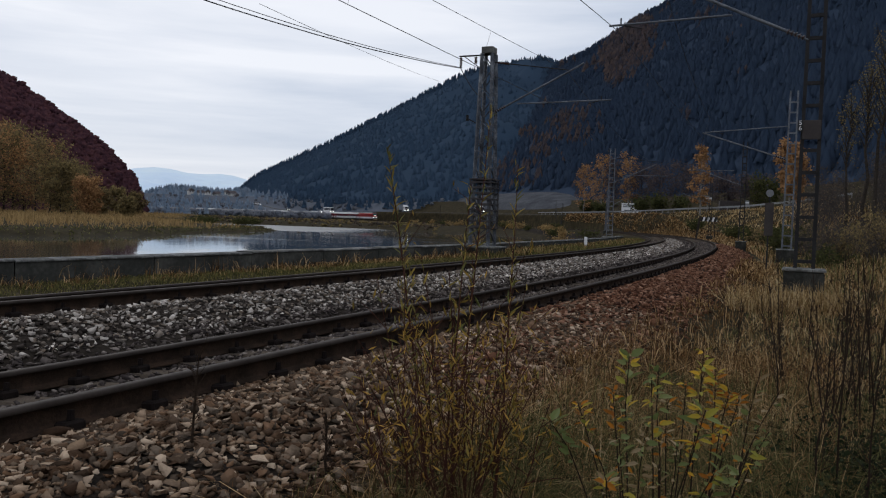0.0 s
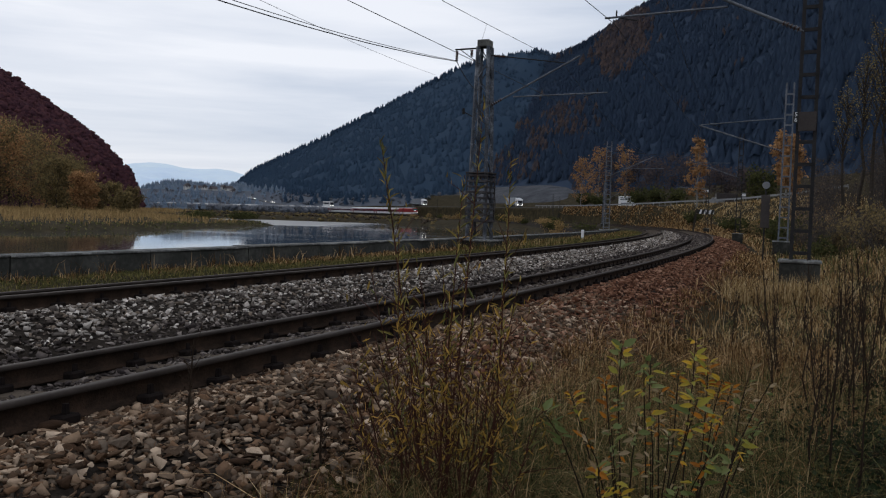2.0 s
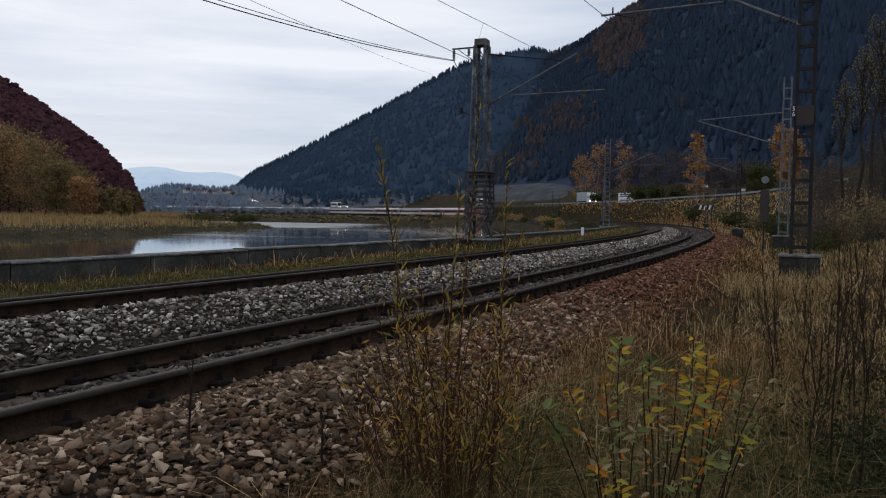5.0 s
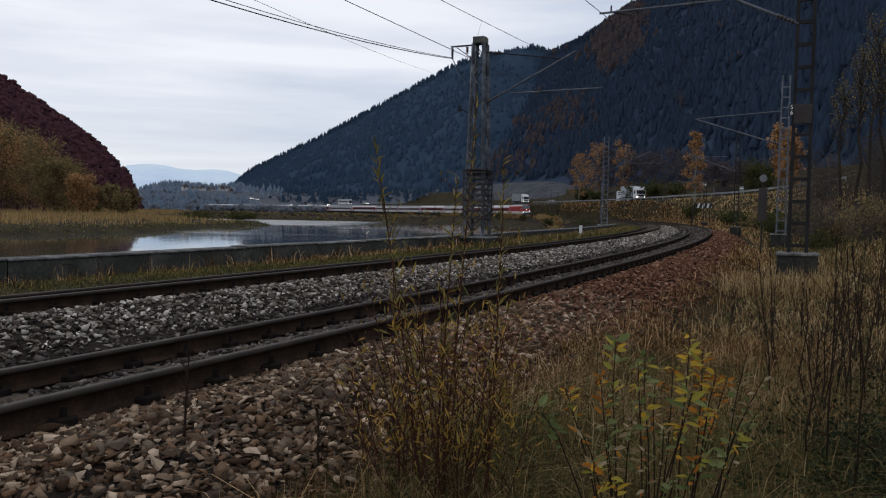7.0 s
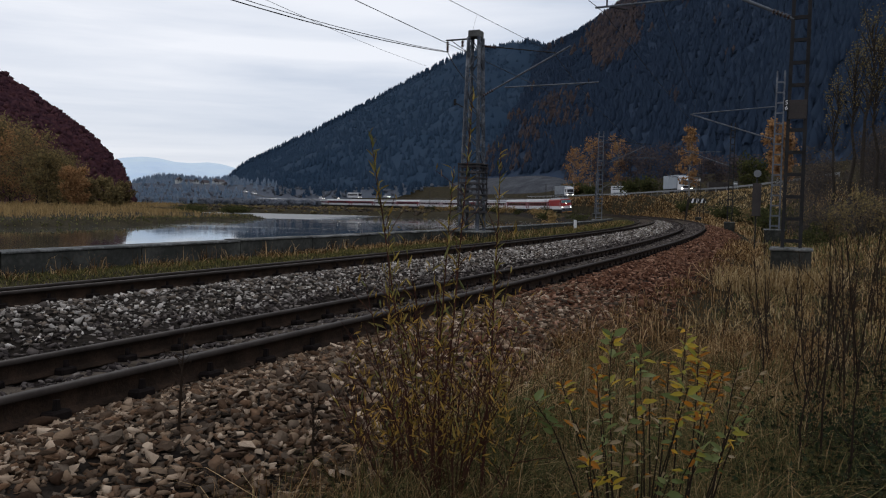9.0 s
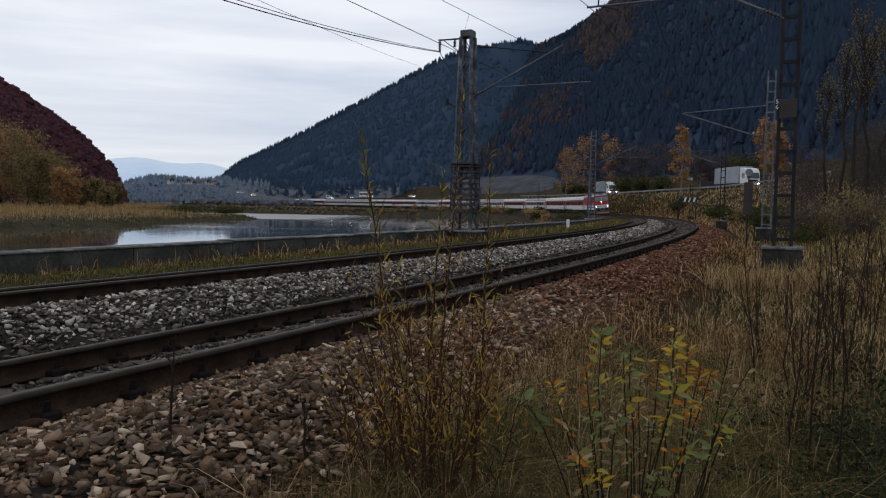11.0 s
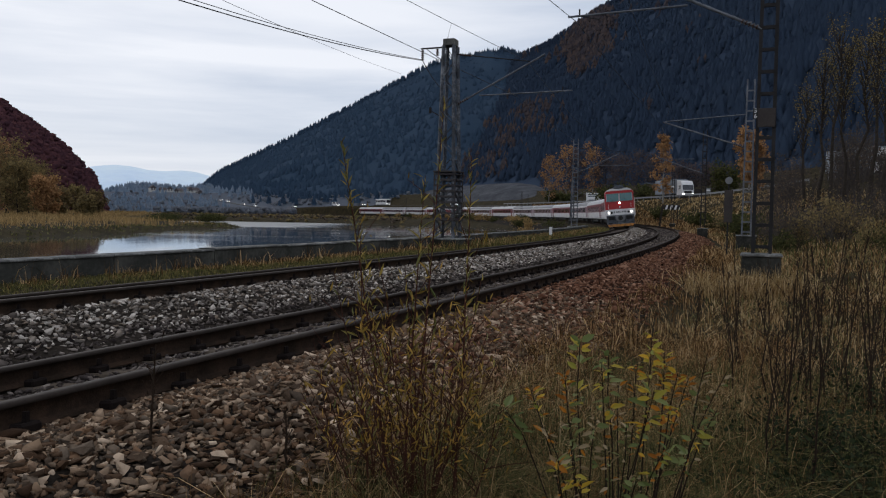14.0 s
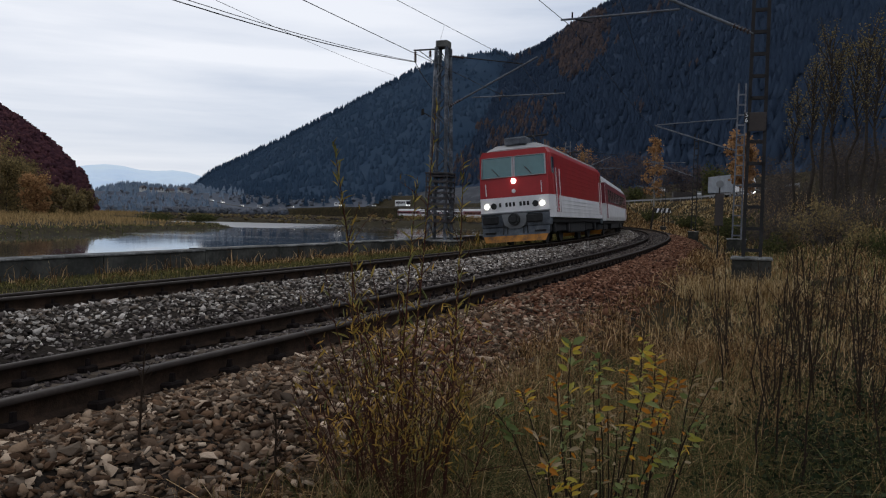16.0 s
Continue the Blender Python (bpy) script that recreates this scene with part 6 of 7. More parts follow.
def spit_grass():
    rng_ = np.random.default_rng(33)
    x, y = rng_.uniform(-200, -38, 60000), rng_.uniform(80, 200, 60000)
    inside = land_left(x, y)
    keep = (inside > 0.15) & (inside < 5)
    x, y = x[keep][:9000], y[keep][:9000]
    P_ = np.stack([x, y, ground_height(x, y) - 0.03], -1)
    v, f = blades(P_, 0.28, 0.04 + 0.0004 * y, rng_, 0.6)
    tagged(raw("spit_grass", v, f, M["green_grass"]), "short green grass on the muddy spit", "grass", kind="stuff")


spit_grass()


def reed_bank():
    rng_ = np.random.default_rng(31)
    x, y = rng_.uniform(-290, -40, 130000), rng_.uniform(80, 420, 130000)
    inside = land_left(x, y)
    clump = wobble(x, y, 11, 1.0) + 0.7 * wobble(x, y, 4.5, 2.0)
    keep = (inside > 1.8) & (rng_.uniform(0, 1, len(x)) < np.clip(1.3 - (y - 85) / 330, 0.12, 1)) & (clump + rng_.normal(0, 0.3, len(x)) > -0.6)
    x, y = x[keep][:34000], y[keep][:34000]
    P_ = np.stack([x, y, ground_height(x, y) - 0.05], -1)
    hgt = np.clip(0.25 + 0.10 * inside[keep][:34000], 0.3, 1.7) * np.clip(0.75 + 0.4 * clump[keep][:34000], 0.35, 1.2)
    v, f = blades(P_, hgt, 0.04 + 0.0003 * y, rng_, 0.55)
    tagged(raw("reed_bed", v, f, M["reed"]), "dry tawny reed bed along the far bank", "reeds", kind="stuff")


reed_bank()


# ---- willow bush at the edge of the ballast ----
def leaf_mesh(name, length, width, mat, fold=0.12):
    bm = bmesh.new()
    spine = [bm.verts.new((0, u * length, -fold * length * (u - 0.3) ** 2)) for u in (0, 0.3, 0.65, 1.0)]
    for sgn in (1, -1):
        e1 = bm.verts.new((sgn * width * 0.5, 0.28 * length, 0.08 * length))
        e2 = bm.verts.new((sgn * width * 0.42, 0.65 * length, 0.04 * length))
        bm.faces.new((spine[0], spine[1], e1))
        bm.faces.new((spine[1], spine[2], e2, e1))
        bm.faces.new((spine[2], spine[3], e2))
    me = bpy.data.meshes.new(name)
    bm.to_mesh(me)
    bm.free()
    me.materials.append(mat)
    return me


def stem(bm, pts, r0, r1, n=5):
    for i in range(len(pts) - 1):
        a, b_ = i / (len(pts) - 1), (i + 1) / (len(pts) - 1)
        rod(bm, pts[i], pts[i + 1], r0 + (r1 - r0) * a, r0 + (r1 - r0) * b_, n)


def set_leaf(mesh, parent, at, way, rr, size=1.0):
    o = new("leaf", mesh)
    o.parent = parent
    q_ = Vector(way).normalized().to_track_quat("Y", "Z").to_matrix().to_4x4()
    o.matrix_basis = Matrix.Translation(at) @ q_ @ Matrix.Rotation(rr.uniform(-1.2, 1.2), 4, "Y") @ Matrix.Diagonal((size, size, size, 1))
    return o


def willow():
    rr = random.Random(77)
    root = Vector((-0.17, 3.95, -0.48))
    top = tagged(empty("willow_bush", Matrix.Translation(root)), "thin reddish-stemmed willow bush with sparse narrow yellowing leaves", "bush")
    M["willow_leaf_one"] = material("single_willow_leaf", [(0.10, 0.11, 0.03), (0.20, 0.165, 0.04), (0.34, 0.24, 0.05)], 2, 0.6, per="object", tint=0.85)
    meshes = [leaf_mesh("leaf", l_, w_, M["willow_leaf_one"]) for l_, w_ in ((0.065, 0.010), (0.08, 0.011), (0.05, 0.009))]
    # tips by bearing and height, the tall shoots first
    tips = [(586, 255, 4.2), (734, 313, 4.1), (814, 280, 4.2), (769, 180, 4.4), (625, 420, 4.0), (650, 440, 3.9), (575, 480, 4.1), (700, 470, 3.9), (760, 520, 3.8), (820, 470, 4.3), (840, 500, 4.2),
            (640, 520, 3.8), (585, 600, 3.8), (680, 560, 4.0), (790, 560, 4.0), (735, 590, 3.8), (555, 660, 3.7), (850, 600, 3.9), (610, 560, 4.2), (715, 520, 4.1), (665, 600, 3.7), (775, 620, 3.7), (540, 640, 3.8), (520, 700, 3.7), (865, 655, 3.8), (880, 700, 3.7), (600, 680, 3.6), (830, 690, 3.7), (640, 640, 3.9), (760, 660, 3.6)]
    foliage = []
    for i, (x, y, dist) in enumerate(tips):
        tip = place(x, dist, 1.15 + rise(x, y) * dist) - root
        base = Vector((tip.x * 0.42 + rr.uniform(-0.14, 0.14), rr.uniform(-0.14, 0.14), 0))
        out_ = Vector((tip.x, tip.y, 0)) * rr.uniform(-0.1, 0.12)
        pts = [base.lerp(tip, u) + out_ * math.sin(math.pi * u) + Vector((rr.gauss(0, 0.008), rr.gauss(0, 0.008), 0)) for u in (0, 0.2, 0.4, 0.6, 0.8, 1)]
        bm = bmesh.new()
        stem(bm, pts, 0.0085 if i < 4 else rr.choice((0.0035, 0.0045, 0.006)), 0.0018)
        st = part("shoot", bm, M["twig"], top)
        # twigs
        n_tw = 5 if i < 4 else 9
        for k in range(n_tw):
            u = rr.uniform(0.25, 0.85)
            a = base.lerp(tip, u) + out_ * math.sin(math.pi * u)
            ln = rr.uniform(0.12, 0.36)
            b_ = a + Vector((rr.gauss(0, 0.6), rr.gauss(0, 0.6), rr.uniform(0.4, 1.0))).normalized() * ln
            bm = bmesh.new()
            stem(bm, [a, a.lerp(b_, 0.5) + Vector((0, 0, 0.01)), b_], 0.0028, 0.001, 4)
            part("twig", bm, M["twig"], st)
            for q_ in range(rr.choice((2, 5, 8)) if y > 540 else 6 if y > 480 else 3):
                c = a.lerp(b_, rr.uniform(0.2, 1))
                foliage.append(c[:])
        # single leaves up the shoot
        n_lf = (90, 46, 46, 46)[i] if i < 4 else 14 if y < 560 else 6
        for k in range(n_lf):
            u = 0.35 + 0.65 * (k + rr.random()) / n_lf
            a = base.lerp(tip, u) + out_ * math.sin(math.pi * u)
            way = Vector((rr.gauss(0, 0.42), rr.gauss(0, 0.42), rr.uniform(0.35, 1.1)))
            set_leaf(rr.choice(meshes), st, a + Vector((rr.gauss(0, 0.012), rr.gauss(0, 0.012), 0)) * (2 if i == 0 and u < 0.75 else 0.3), way, rr, rr.uniform(0.7, 1.25))
    # fine bare switches between the shoots
    for i in range(28):
        x, y, dist = rr.uniform(510, 900), rr.uniform(580, 780), rr.uniform(3.6, 4.3)
        tip = place(x, dist, 1.15 + rise(x, y) * dist) - root
        base = Vector((tip.x * 0.5 + rr.uniform(-0.15, 0.15), rr.uniform(-0.15, 0.15), 0))
        mid = base.lerp(tip, 0.5) + Vector((rr.gauss(0, 0.04), rr.gauss(0, 0.04), 0))
        bm = bmesh.new()
        stem(bm, [base, mid, tip], 0.003, 0.0011, 4)
        sw = part("switch", bm, M["twig"], top)
        for k in range(3):
            a = mid.lerp(tip, rr.random())
            bm = bmesh.new()
            stem(bm, [a, a + Vector((rr.gauss(0, 0.07), rr.gauss(0, 0.07), rr.uniform(0.05, 0.16)))], 0.0016, 0.0008, 3)
            part("twig", bm, M["twig"], sw)
    rn_ = np.random.default_rng(4)
    cen = np.array(foliage)
    cen += rn_.normal(0, 0.03, cen.shape)
    n = len(cen)
    way = rn_.normal(0, 0.5, (n, 3)) + [0, 0, 0.6]
    way /= np.linalg.norm(way, axis=1, keepdims=True)
    sd_ = np.cross(way, rn_.normal(size=(n, 3)))
    sd_ /= np.linalg.norm(sd_, axis=1, keepdims=True)
    L = rn_.uniform(0.035, 0.075, n)[:, None]
    V_ = np.stack([cen, cen + way * L * 0.45 + sd_ * L * 0.09, cen + way * L, cen + way * L * 0.45 - sd_ * L * 0.09], 1).reshape(-1, 3)
    i = np.arange(n) * 4
    raw("foliage", V_, np.concatenate([np.stack([i, i + 1, i + 2], -1), np.stack([i, i + 2, i + 3], -1)]), M["willow_leaf"], top)


willow()


def sallow():
    rr = random.Random(91)
    root = Vector((0.72, 3.25, -0.47))
    top = tagged(empty("sallow_bush", Matrix.Translation(root)), "low sallow bush with golden, orange and green leaves", "bush")
    shapes = [leaf_mesh("leaf", l_, w_, M[m_]) for l_, w_, m_ in ((0.075, 0.028, "yellow_leaf"), (0.06, 0.024, "yellow_leaf"), (0.085, 0.04, "green_leaf"), (0.06, 0.03, "green_leaf"), (0.07, 0.022, "pale_leaf"), (0.07, 0.026, "orange_leaf"))]
    # leaf tufts: bearing, height in the view, distance, leaves, sizes, kinds of leaf
    G, Y_, O, W = (2, 3), (0, 1), (5, 5, 1), (4, 4, 3)
    tufts = [(1016, 611, 3.2, 9, 1.0, (3, 0, 2)), (1067, 625, 3.25, 6, 1.1, (2, 0, 3)), (1142, 597, 3.3, 11, 0.95, Y_), (1170, 630, 3.35, 14, 0.9, (0, 5, 5, 1)), (1244, 632, 3.45, 6, 1.1, W), (1273, 665, 3.5, 7, 0.8, W),
             (1058, 648, 3.15, 8, 0.9, (0, 3, 1)), (1151, 702, 3.1, 5, 1.35, (2, 0, 0)), (931, 695, 3.1, 7, 0.9, (5, 0)), (885, 728, 3.05, 5, 1.2, G), (1002, 756, 2.95, 8, 0.9, (3, 4, 2)), (1048, 751, 3.0, 7, 0.95, (3, 4)),
             (1104, 765, 3.0, 4, 1.0, (3, 4)), (1184, 784, 3.1, 4, 1.2, G), (1230, 760, 3.2, 7, 1.0, (2, 3, 0)), (1263, 735, 3.35, 4, 0.8, W), (978, 831, 2.85, 8, 0.9, (5, 0, 4)), (1010, 848, 2.85, 5, 0.9, Y_),
             (1170, 808, 3.0, 5, 0.9, (0, 5)), (1207, 681, 3.35, 10, 0.8, O), (990, 673, 3.2, 9, 0.75, O), (1188, 667, 3.3, 12, 0.9, (5, 0, 1)), (1123, 860, 2.85, 4, 0.9, G), (958, 762, 3.0, 4, 0.9, W), (1120, 655, 3.4, 7, 0.7, O), (1085, 690, 3.3, 6, 0.7, (5, 4)),
             (1140, 740, 3.2, 5, 0.7, O), (1075, 800, 2.95, 4, 0.8, (4, 3))]
    roots = [Vector((-0.16, -0.1, 0)), Vector((0.02, 0.05, 0)), Vector((0.14, -0.05, 0)), Vector((0.26, 0.1, 0))]
    for x, y, dist, count, big, kinds in tufts:
        tip = place(x, dist, 1.15 + rise(x, y) * dist) - root
        base = min(roots, key=lambda r: abs(r.x - 0.55 * tip.x)) + Vector((rr.gauss(0, 0.02), rr.gauss(0, 0.02), 0))
        knee = Vector((base.x + (tip.x - base.x) * rr.uniform(0.25, 0.5), base.y + (tip.y - base.y) * 0.4, tip.z * rr.uniform(0.5, 0.68)))
        pts = [base * (1 - u) ** 2 + knee * 2 * u * (1 - u) + tip * u * u + Vector((rr.gauss(0, 0.005), rr.gauss(0, 0.005), 0)) for u in (0, 0.2, 0.4, 0.6, 0.8, 1)]
        bm = bmesh.new()
        stem(bm, pts, 0.0048, 0.0017)
        st = part("shoot", bm, M["dry_stalk"], top)
        for k in range(int(count * 2.6)):
            u = 1 - 0.3 * rr.random() ** 1.4
            a = pts[4].lerp(pts[5], u * 5 - 4) if u > 0.8 else pts[3].lerp(pts[4], u * 5 - 3)
            ang = k * 2.4 + rr.uniform(-0.6, 0.6)
            way = Vector((math.cos(ang), math.sin(ang), rr.uniform(-0.35, 0.9)))
            set_leaf(shapes[rr.choice(kinds)], st, a + way.normalized() * 0.008, way, rr, big * rr.uniform(0.5, 0.95))
        for k in range(4):
            j = rr.choice((2, 3, 4))
            way = Vector((rr.gauss(0, 1), rr.gauss(0, 1), rr.uniform(-0.9, 0.3)))
            set_leaf(shapes[rr.choice((4, 5, 5))], st, pts[j - 1].lerp(pts[j], rr.random()), way, rr, rr.uniform(0.35, 0.65))


sallow()


# ---- dry weeds on the verge ----
def weed(p, h, seed):
    rr = random.Random(seed)
    top = tagged(empty("dry_weed", Matrix.Translation(p)), "dark dead weed stalk with withered seed heads", "weed", group="dry weeds on the verge")
    tip = Vector((rr.gauss(0, 0.12) * h, rr.gauss(0, 0.12) * h, h))
    pts = [Vector((0, 0, -0.05)), tip * 0.35 + Vector((rr.gauss(0, 0.02), 0, 0)), tip * 0.7, tip]
    bm = bmesh.new()
    stem(bm, pts, 0.0085, 0.0025, 5)
    part("stalk", bm, M["dry_stalk"], top)
    for k in range(rr.randint(15, 24)):
        u = rr.uniform(0.2, 0.95)
        a = tip * u
        ln = h * rr.uniform(0.08, 0.28)
        b_ = a + Vector((rr.gauss(0, 0.5), rr.gauss(0, 0.5), rr.uniform(0.6, 1.2))).normalized() * ln
        bm = bmesh.new()
        stem(bm, [a, a.lerp(b_, 0.5) + Vector((rr.gauss(0, 0.012), rr.gauss(0, 0.012), 0)), b_], 0.0024, 0.001, 4)
        for c in (b_,):
            bmesh.ops.create_icosphere(bm, subdivisions=1, radius=rr.uniform(0.003, 0.006), matrix=Matrix.Translation(c) @ Matrix.Diagonal((1, 1, 2.2, 1)))
        part("side_shoot", bm, M["dry_stalk"], top)
    bm = bmesh.new()
    stem(bm, [tip * 0.9, tip * 1.01], 0.006, 0.003, 5)
    part("seed_head", bm, M["dry_stalk"], top)


wrng = random.Random(12)
for i in range(40):
    x = wrng.uniform(1390, 1660) if i % 5 else wrng.uniform(1290, 1400)
    dist = wrng.uniform(4.2, 13)
    p = on_ground(place(x, dist), 0.02)
    weed(p, wrng.uniform(0.55, 1.4), 700 + i)
for i, (x, dist, h) in enumerate(((1418, 6.6, 1.2), (1430, 6.2, 1.35), (1442, 6.9, 1.5), (1456, 6.4, 1.4), (1468, 7.0, 1.45), (1528, 6.0, 1.3), (1541, 6.3, 1.45), (1556, 5.9, 1.35), (1366, 5.8, 0.95), (1376, 6.1, 1.05), (1390, 5.7, 0.9))):
    weed(on_ground(place(x, dist), 0.02), h, 760 + i)
for i in range(7):
    x = wrng.uniform(1180, 1340)
    dist = wrng.uniform(5.5, 15)
    p = on_ground(place(x, dist), 0.02)
    weed(p, wrng.uniform(0.4, 0.75), 800 + i)
for i, (x, dist, h) in enumerate(((245, 4.0, 0.55), (500, 4.0, 0.35))):
    weed(on_ground(place(x, dist), 0.02), h, 900 + i)


for i, (x, dist, h, w) in enumerate(((1440, 4.3, 0.34, 0.9), (1530, 4.0, 0.36, 0.9), (1490, 5.0, 0.42, 1.0), (1590, 4.8, 0.4, 1.0), (1400, 5.4, 0.3, 0.8), (1380, 4.2, 0.26, 0.6), (1560, 6.2, 0.5, 1.2))):
    shrub(on_ground(place(x, dist), 0.02), h, w, M["bramble"], "low dark green bramble patch in the grass", 900, 0.032, 30, 950 + i, M["dry_stalk"], "bramble")


# tangled mesh of thin dead stalks further out
def stalk_field():
    rng_ = np.random.default_rng(41)
    Vs, Fs, n = [], [], 0
    for cnt, s0, s1, d0, d1, h, w in ((200, 4, 14, 5.6, 12, 0.6, 0.0026), (260, 12, 34, 5.5, 16, 0.6, 0.004), (80, 2.0, 8, 5.4, 8, 0.45, 0.002)):
        s_, d_, P_ = sd_points(rng_, cnt, s0, s1, d0, d1, 0.2)
        v, f = blades(P_, h, w, rng_, 0.45)
        Vs.append(v)
        Fs.append(f + n)
        n += len(v)
    tagged(raw("dead_stalks", np.concatenate(Vs), np.concatenate(Fs), M["dry_stalk"]), "dark dead stalks standing in the grass", "weeds", kind="stuff")


stalk_field()


# ---- houses of the far village ----
def house(p, w, l_, h, deg):
    top = tagged(empty("house", turned(p, deg)), "small pale house with a pitched tiled roof", "house", group="village houses")
    part_from(lambda bm: box(bm, -w / 2, w / 2, -l_ / 2, l_ / 2, -6, h), "wall", M["house_wall"], top)
    def roof(bm):
        e = 0.5
        a = [(-w / 2 - e, -l_ / 2 - e, h - 0.2), (0, -l_ / 2 - e, h + w * 0.45), (w / 2 + e, -l_ / 2 - e, h - 0.2)]
        loft(bm, [a, [(x, l_ / 2 + e, z) for x, _, z in a]])
    part_from(roof, "roof", M["roof_tile"], top)
    for k in (-1, 1):
        part_from(lambda bm, k=k: box(bm, k * w * 0.22 - 0.6, k * w * 0.22 + 0.6, -l_ / 2 - 0.06, -l_ / 2 + 0.02, h * 0.45, h * 0.45 + 1.4), "window", M["window_dark"], top)


hr = random.Random(15)
for x, up in ((252, 0.62), (270, 0.55), (284, 0.66), (300, 0.58), (318, 0.7), (328, 0.6), (336, 0.48)):
    X_, Y_, Z_ = mid_at(np.array([bearing(x)]), np.array([up]))
    house(Vector((float(X_[0]), float(Y_[0]), float(Z_[0]) + 3.0)), 5.5, 6.5, 3.0, hr.uniform(-40, 40))


# ---- road vehicles ----
def wheels(top, xs, y, r):
    for x in xs:
        for sy in (1, -1):
            bm = bmesh.new()
            rod(bm, (x, sy * (y - 0.14), r), (x, sy * (y + 0.14), r), r, r, 16)
            w = part("wheel", bm, M["black"], top)
            bm = bmesh.new()
            rod(bm, (x, sy * (y + 0.13), r), (x, sy * (y + 0.16), r), r * 0.55, r * 0.5, 12)
            part("rim", bm, M["silver"], w)


def lorry(trailer, label):
    """x forward."""
    top = tagged(empty("lorry"), label, "truck", group="lorries on the road")
    part_from(lambda bm: box(bm, -4.2, 5.0, -1.25, 1.25, 1.15, 4.0, 0.04), "trailer", trailer, top)
    part_from(lambda bm: box(bm, -4.2, 5.2, -0.9, 0.9, 0.75, 1.14, 0.03), "chassis", M["underframe"], top)
    def cab(bm):
        pr = [(5.5, 0.75), (7.75, 0.75), (7.78, 1.7), (7.6, 2.9), (7.1, 3.55), (5.5, 3.75)]
        loft(bm, [[(x, y, z) for x, z in pr] for y in (-1.24, 1.24)])
        bmesh.ops.bevel(bm, geom=list(bm.edges), offset=0.07, segments=1, affect="EDGES")
    c = part_from(cab, "cab", M["white"], top)
    def screen(bm):
        loft(bm, [[(7.79, y, 1.85), (7.81, y, 1.85), (7.65, y, 2.8), (7.6, y, 2.8)] for y in (-1.08, 1.08)])
    part_from(screen, "windscreen", M["window_dark"], c)
    for sy in (1, -1):
        part_from(lambda bm: box(bm, 6.3, 7.2, min(sy * 1.23, sy * 1.255), max(sy * 1.23, sy * 1.255), 1.95, 2.75, 0.01), "side_window", M["window_dark"], c)
        part_from(lambda bm: box(bm, 7.76, 7.83, sy * 0.95 - 0.17, sy * 0.95 + 0.17, 0.95, 1.15, 0.02), "headlamp", M["lamp_white"], c)
    part_from(lambda bm: box(bm, 7.74, 7.82, -0.8, 0.8, 1.2, 1.65, 0.02), "grille", M["underframe"], c)
    wheels(top, (6.7, 4.0, -0.8, -2.1, -3.3), 1.05, 0.5)
    return top


def car(name, label, body_mat, l_, h, van=False):
    top = tagged(empty(name), label, "van" if van else "car", group="cars on the road")
    a = l_ / 2
    def body(bm):
        if van:
            pr = [(-a, 0.35), (a, 0.35), (a, 1.05), (a - 0.75, 1.3), (a - 1.35, h), (-a, h)]
        else:
            pr = [(-a, 0.35), (a, 0.35), (a, 0.75), (a - 1.2, 0.95), (a - 2.0, h), (-a + 0.9, h), (-a, 0.95)]
        loft(bm, [[(x, y, z) for x, z in pr] for y in (-0.9, 0.9)])
        bmesh.ops.bevel(bm, geom=list(bm.edges), offset=0.06, segments=1, affect="EDGES")
    b_ = part_from(body, "body", body_mat, top)
    def screen(bm):
        x0, z0, x1, z1 = (a - 0.72, 1.36, a - 1.25, h - 0.12) if van else (a - 1.25, 1.0, a - 1.95, h - 0.08)
        loft(bm, [[(x0, y, z0), (x0 + 0.05, y, z0), (x1 + 0.06, y, z1), (x1, y, z1)] for y in (-0.75, 0.75)])
    part_from(screen, "windscreen", M["window_dark"], b_)
    for sy in (1, -1):
        part_from(lambda bm: box(bm, -a + 1.0, a - 2.0, min(sy * 0.88, sy * 0.915), max(sy * 0.88, sy * 0.915), h * 0.62, h - 0.15, 0.01), "side_window", M["window_dark"], b_)
        part_from(lambda bm: box(bm, a - 0.03, a + 0.04, sy * 0.65 - 0.16, sy * 0.65 + 0.16, 0.6, 0.78, 0.02), "headlamp", M["lamp_white"], b_)
    wheels(top, (a - 0.8, -a + 0.8), 0.78, 0.33)
    return top


def coach_bus():
    top = tagged(empty("coach_bus"), "white coach bus with dark windows", "bus")
    b_ = part_from(lambda bm: box(bm, -5.8, 5.8, -1.25, 1.25, 0.5, 3.5, 0.12), "body", M["white"], top)
    for sy in (1, -1):
        for k in range(6):
            part_from(lambda bm: box(bm, -5.2 + k * 1.7, -3.7 + k * 1.7, min(sy * 1.24, sy * 1.262), max(sy * 1.24, sy * 1.262), 1.75, 2.85, 0.01), "window", M["window_dark"], b_)
        part_from(lambda bm: box(bm, 5.78, 5.84, sy * 0.9 - 0.15, sy * 0.9 + 0.15, 0.75, 0.95, 0.02), "headlamp", M["lamp_white"], b_)
    part_from(lambda bm: box(bm, 5.78, 5.82, -1.1, 1.1, 1.5, 3.0, 0.01), "windscreen", M["window_dark"], b_)
    wheels(top, (3.8, -3.4), 1.05, 0.48)
    return top


ROAD_TAB_S = np.linspace(0, 660, 1400)
_p = [on(s_, float(np.interp(s_, ROAD_S, ROAD_D))) for s_ in ROAD_TAB_S]
ROAD_TAB_B = np.array([q_.x / max(q_.y, 1.0) for q_ in _p])
ROAD_LO = int(np.argmax(ROAD_TAB_B))


def road_s(bq):
    """Arc length on the road at which it lies on that bearing."""
    bb, ss_ = ROAD_TAB_B[ROAD_LO:], ROAD_TAB_S[ROAD_LO:]
    o_ = np.argsort(bb)
    return float(np.interp(bq, bb[o_], ss_[o_]))


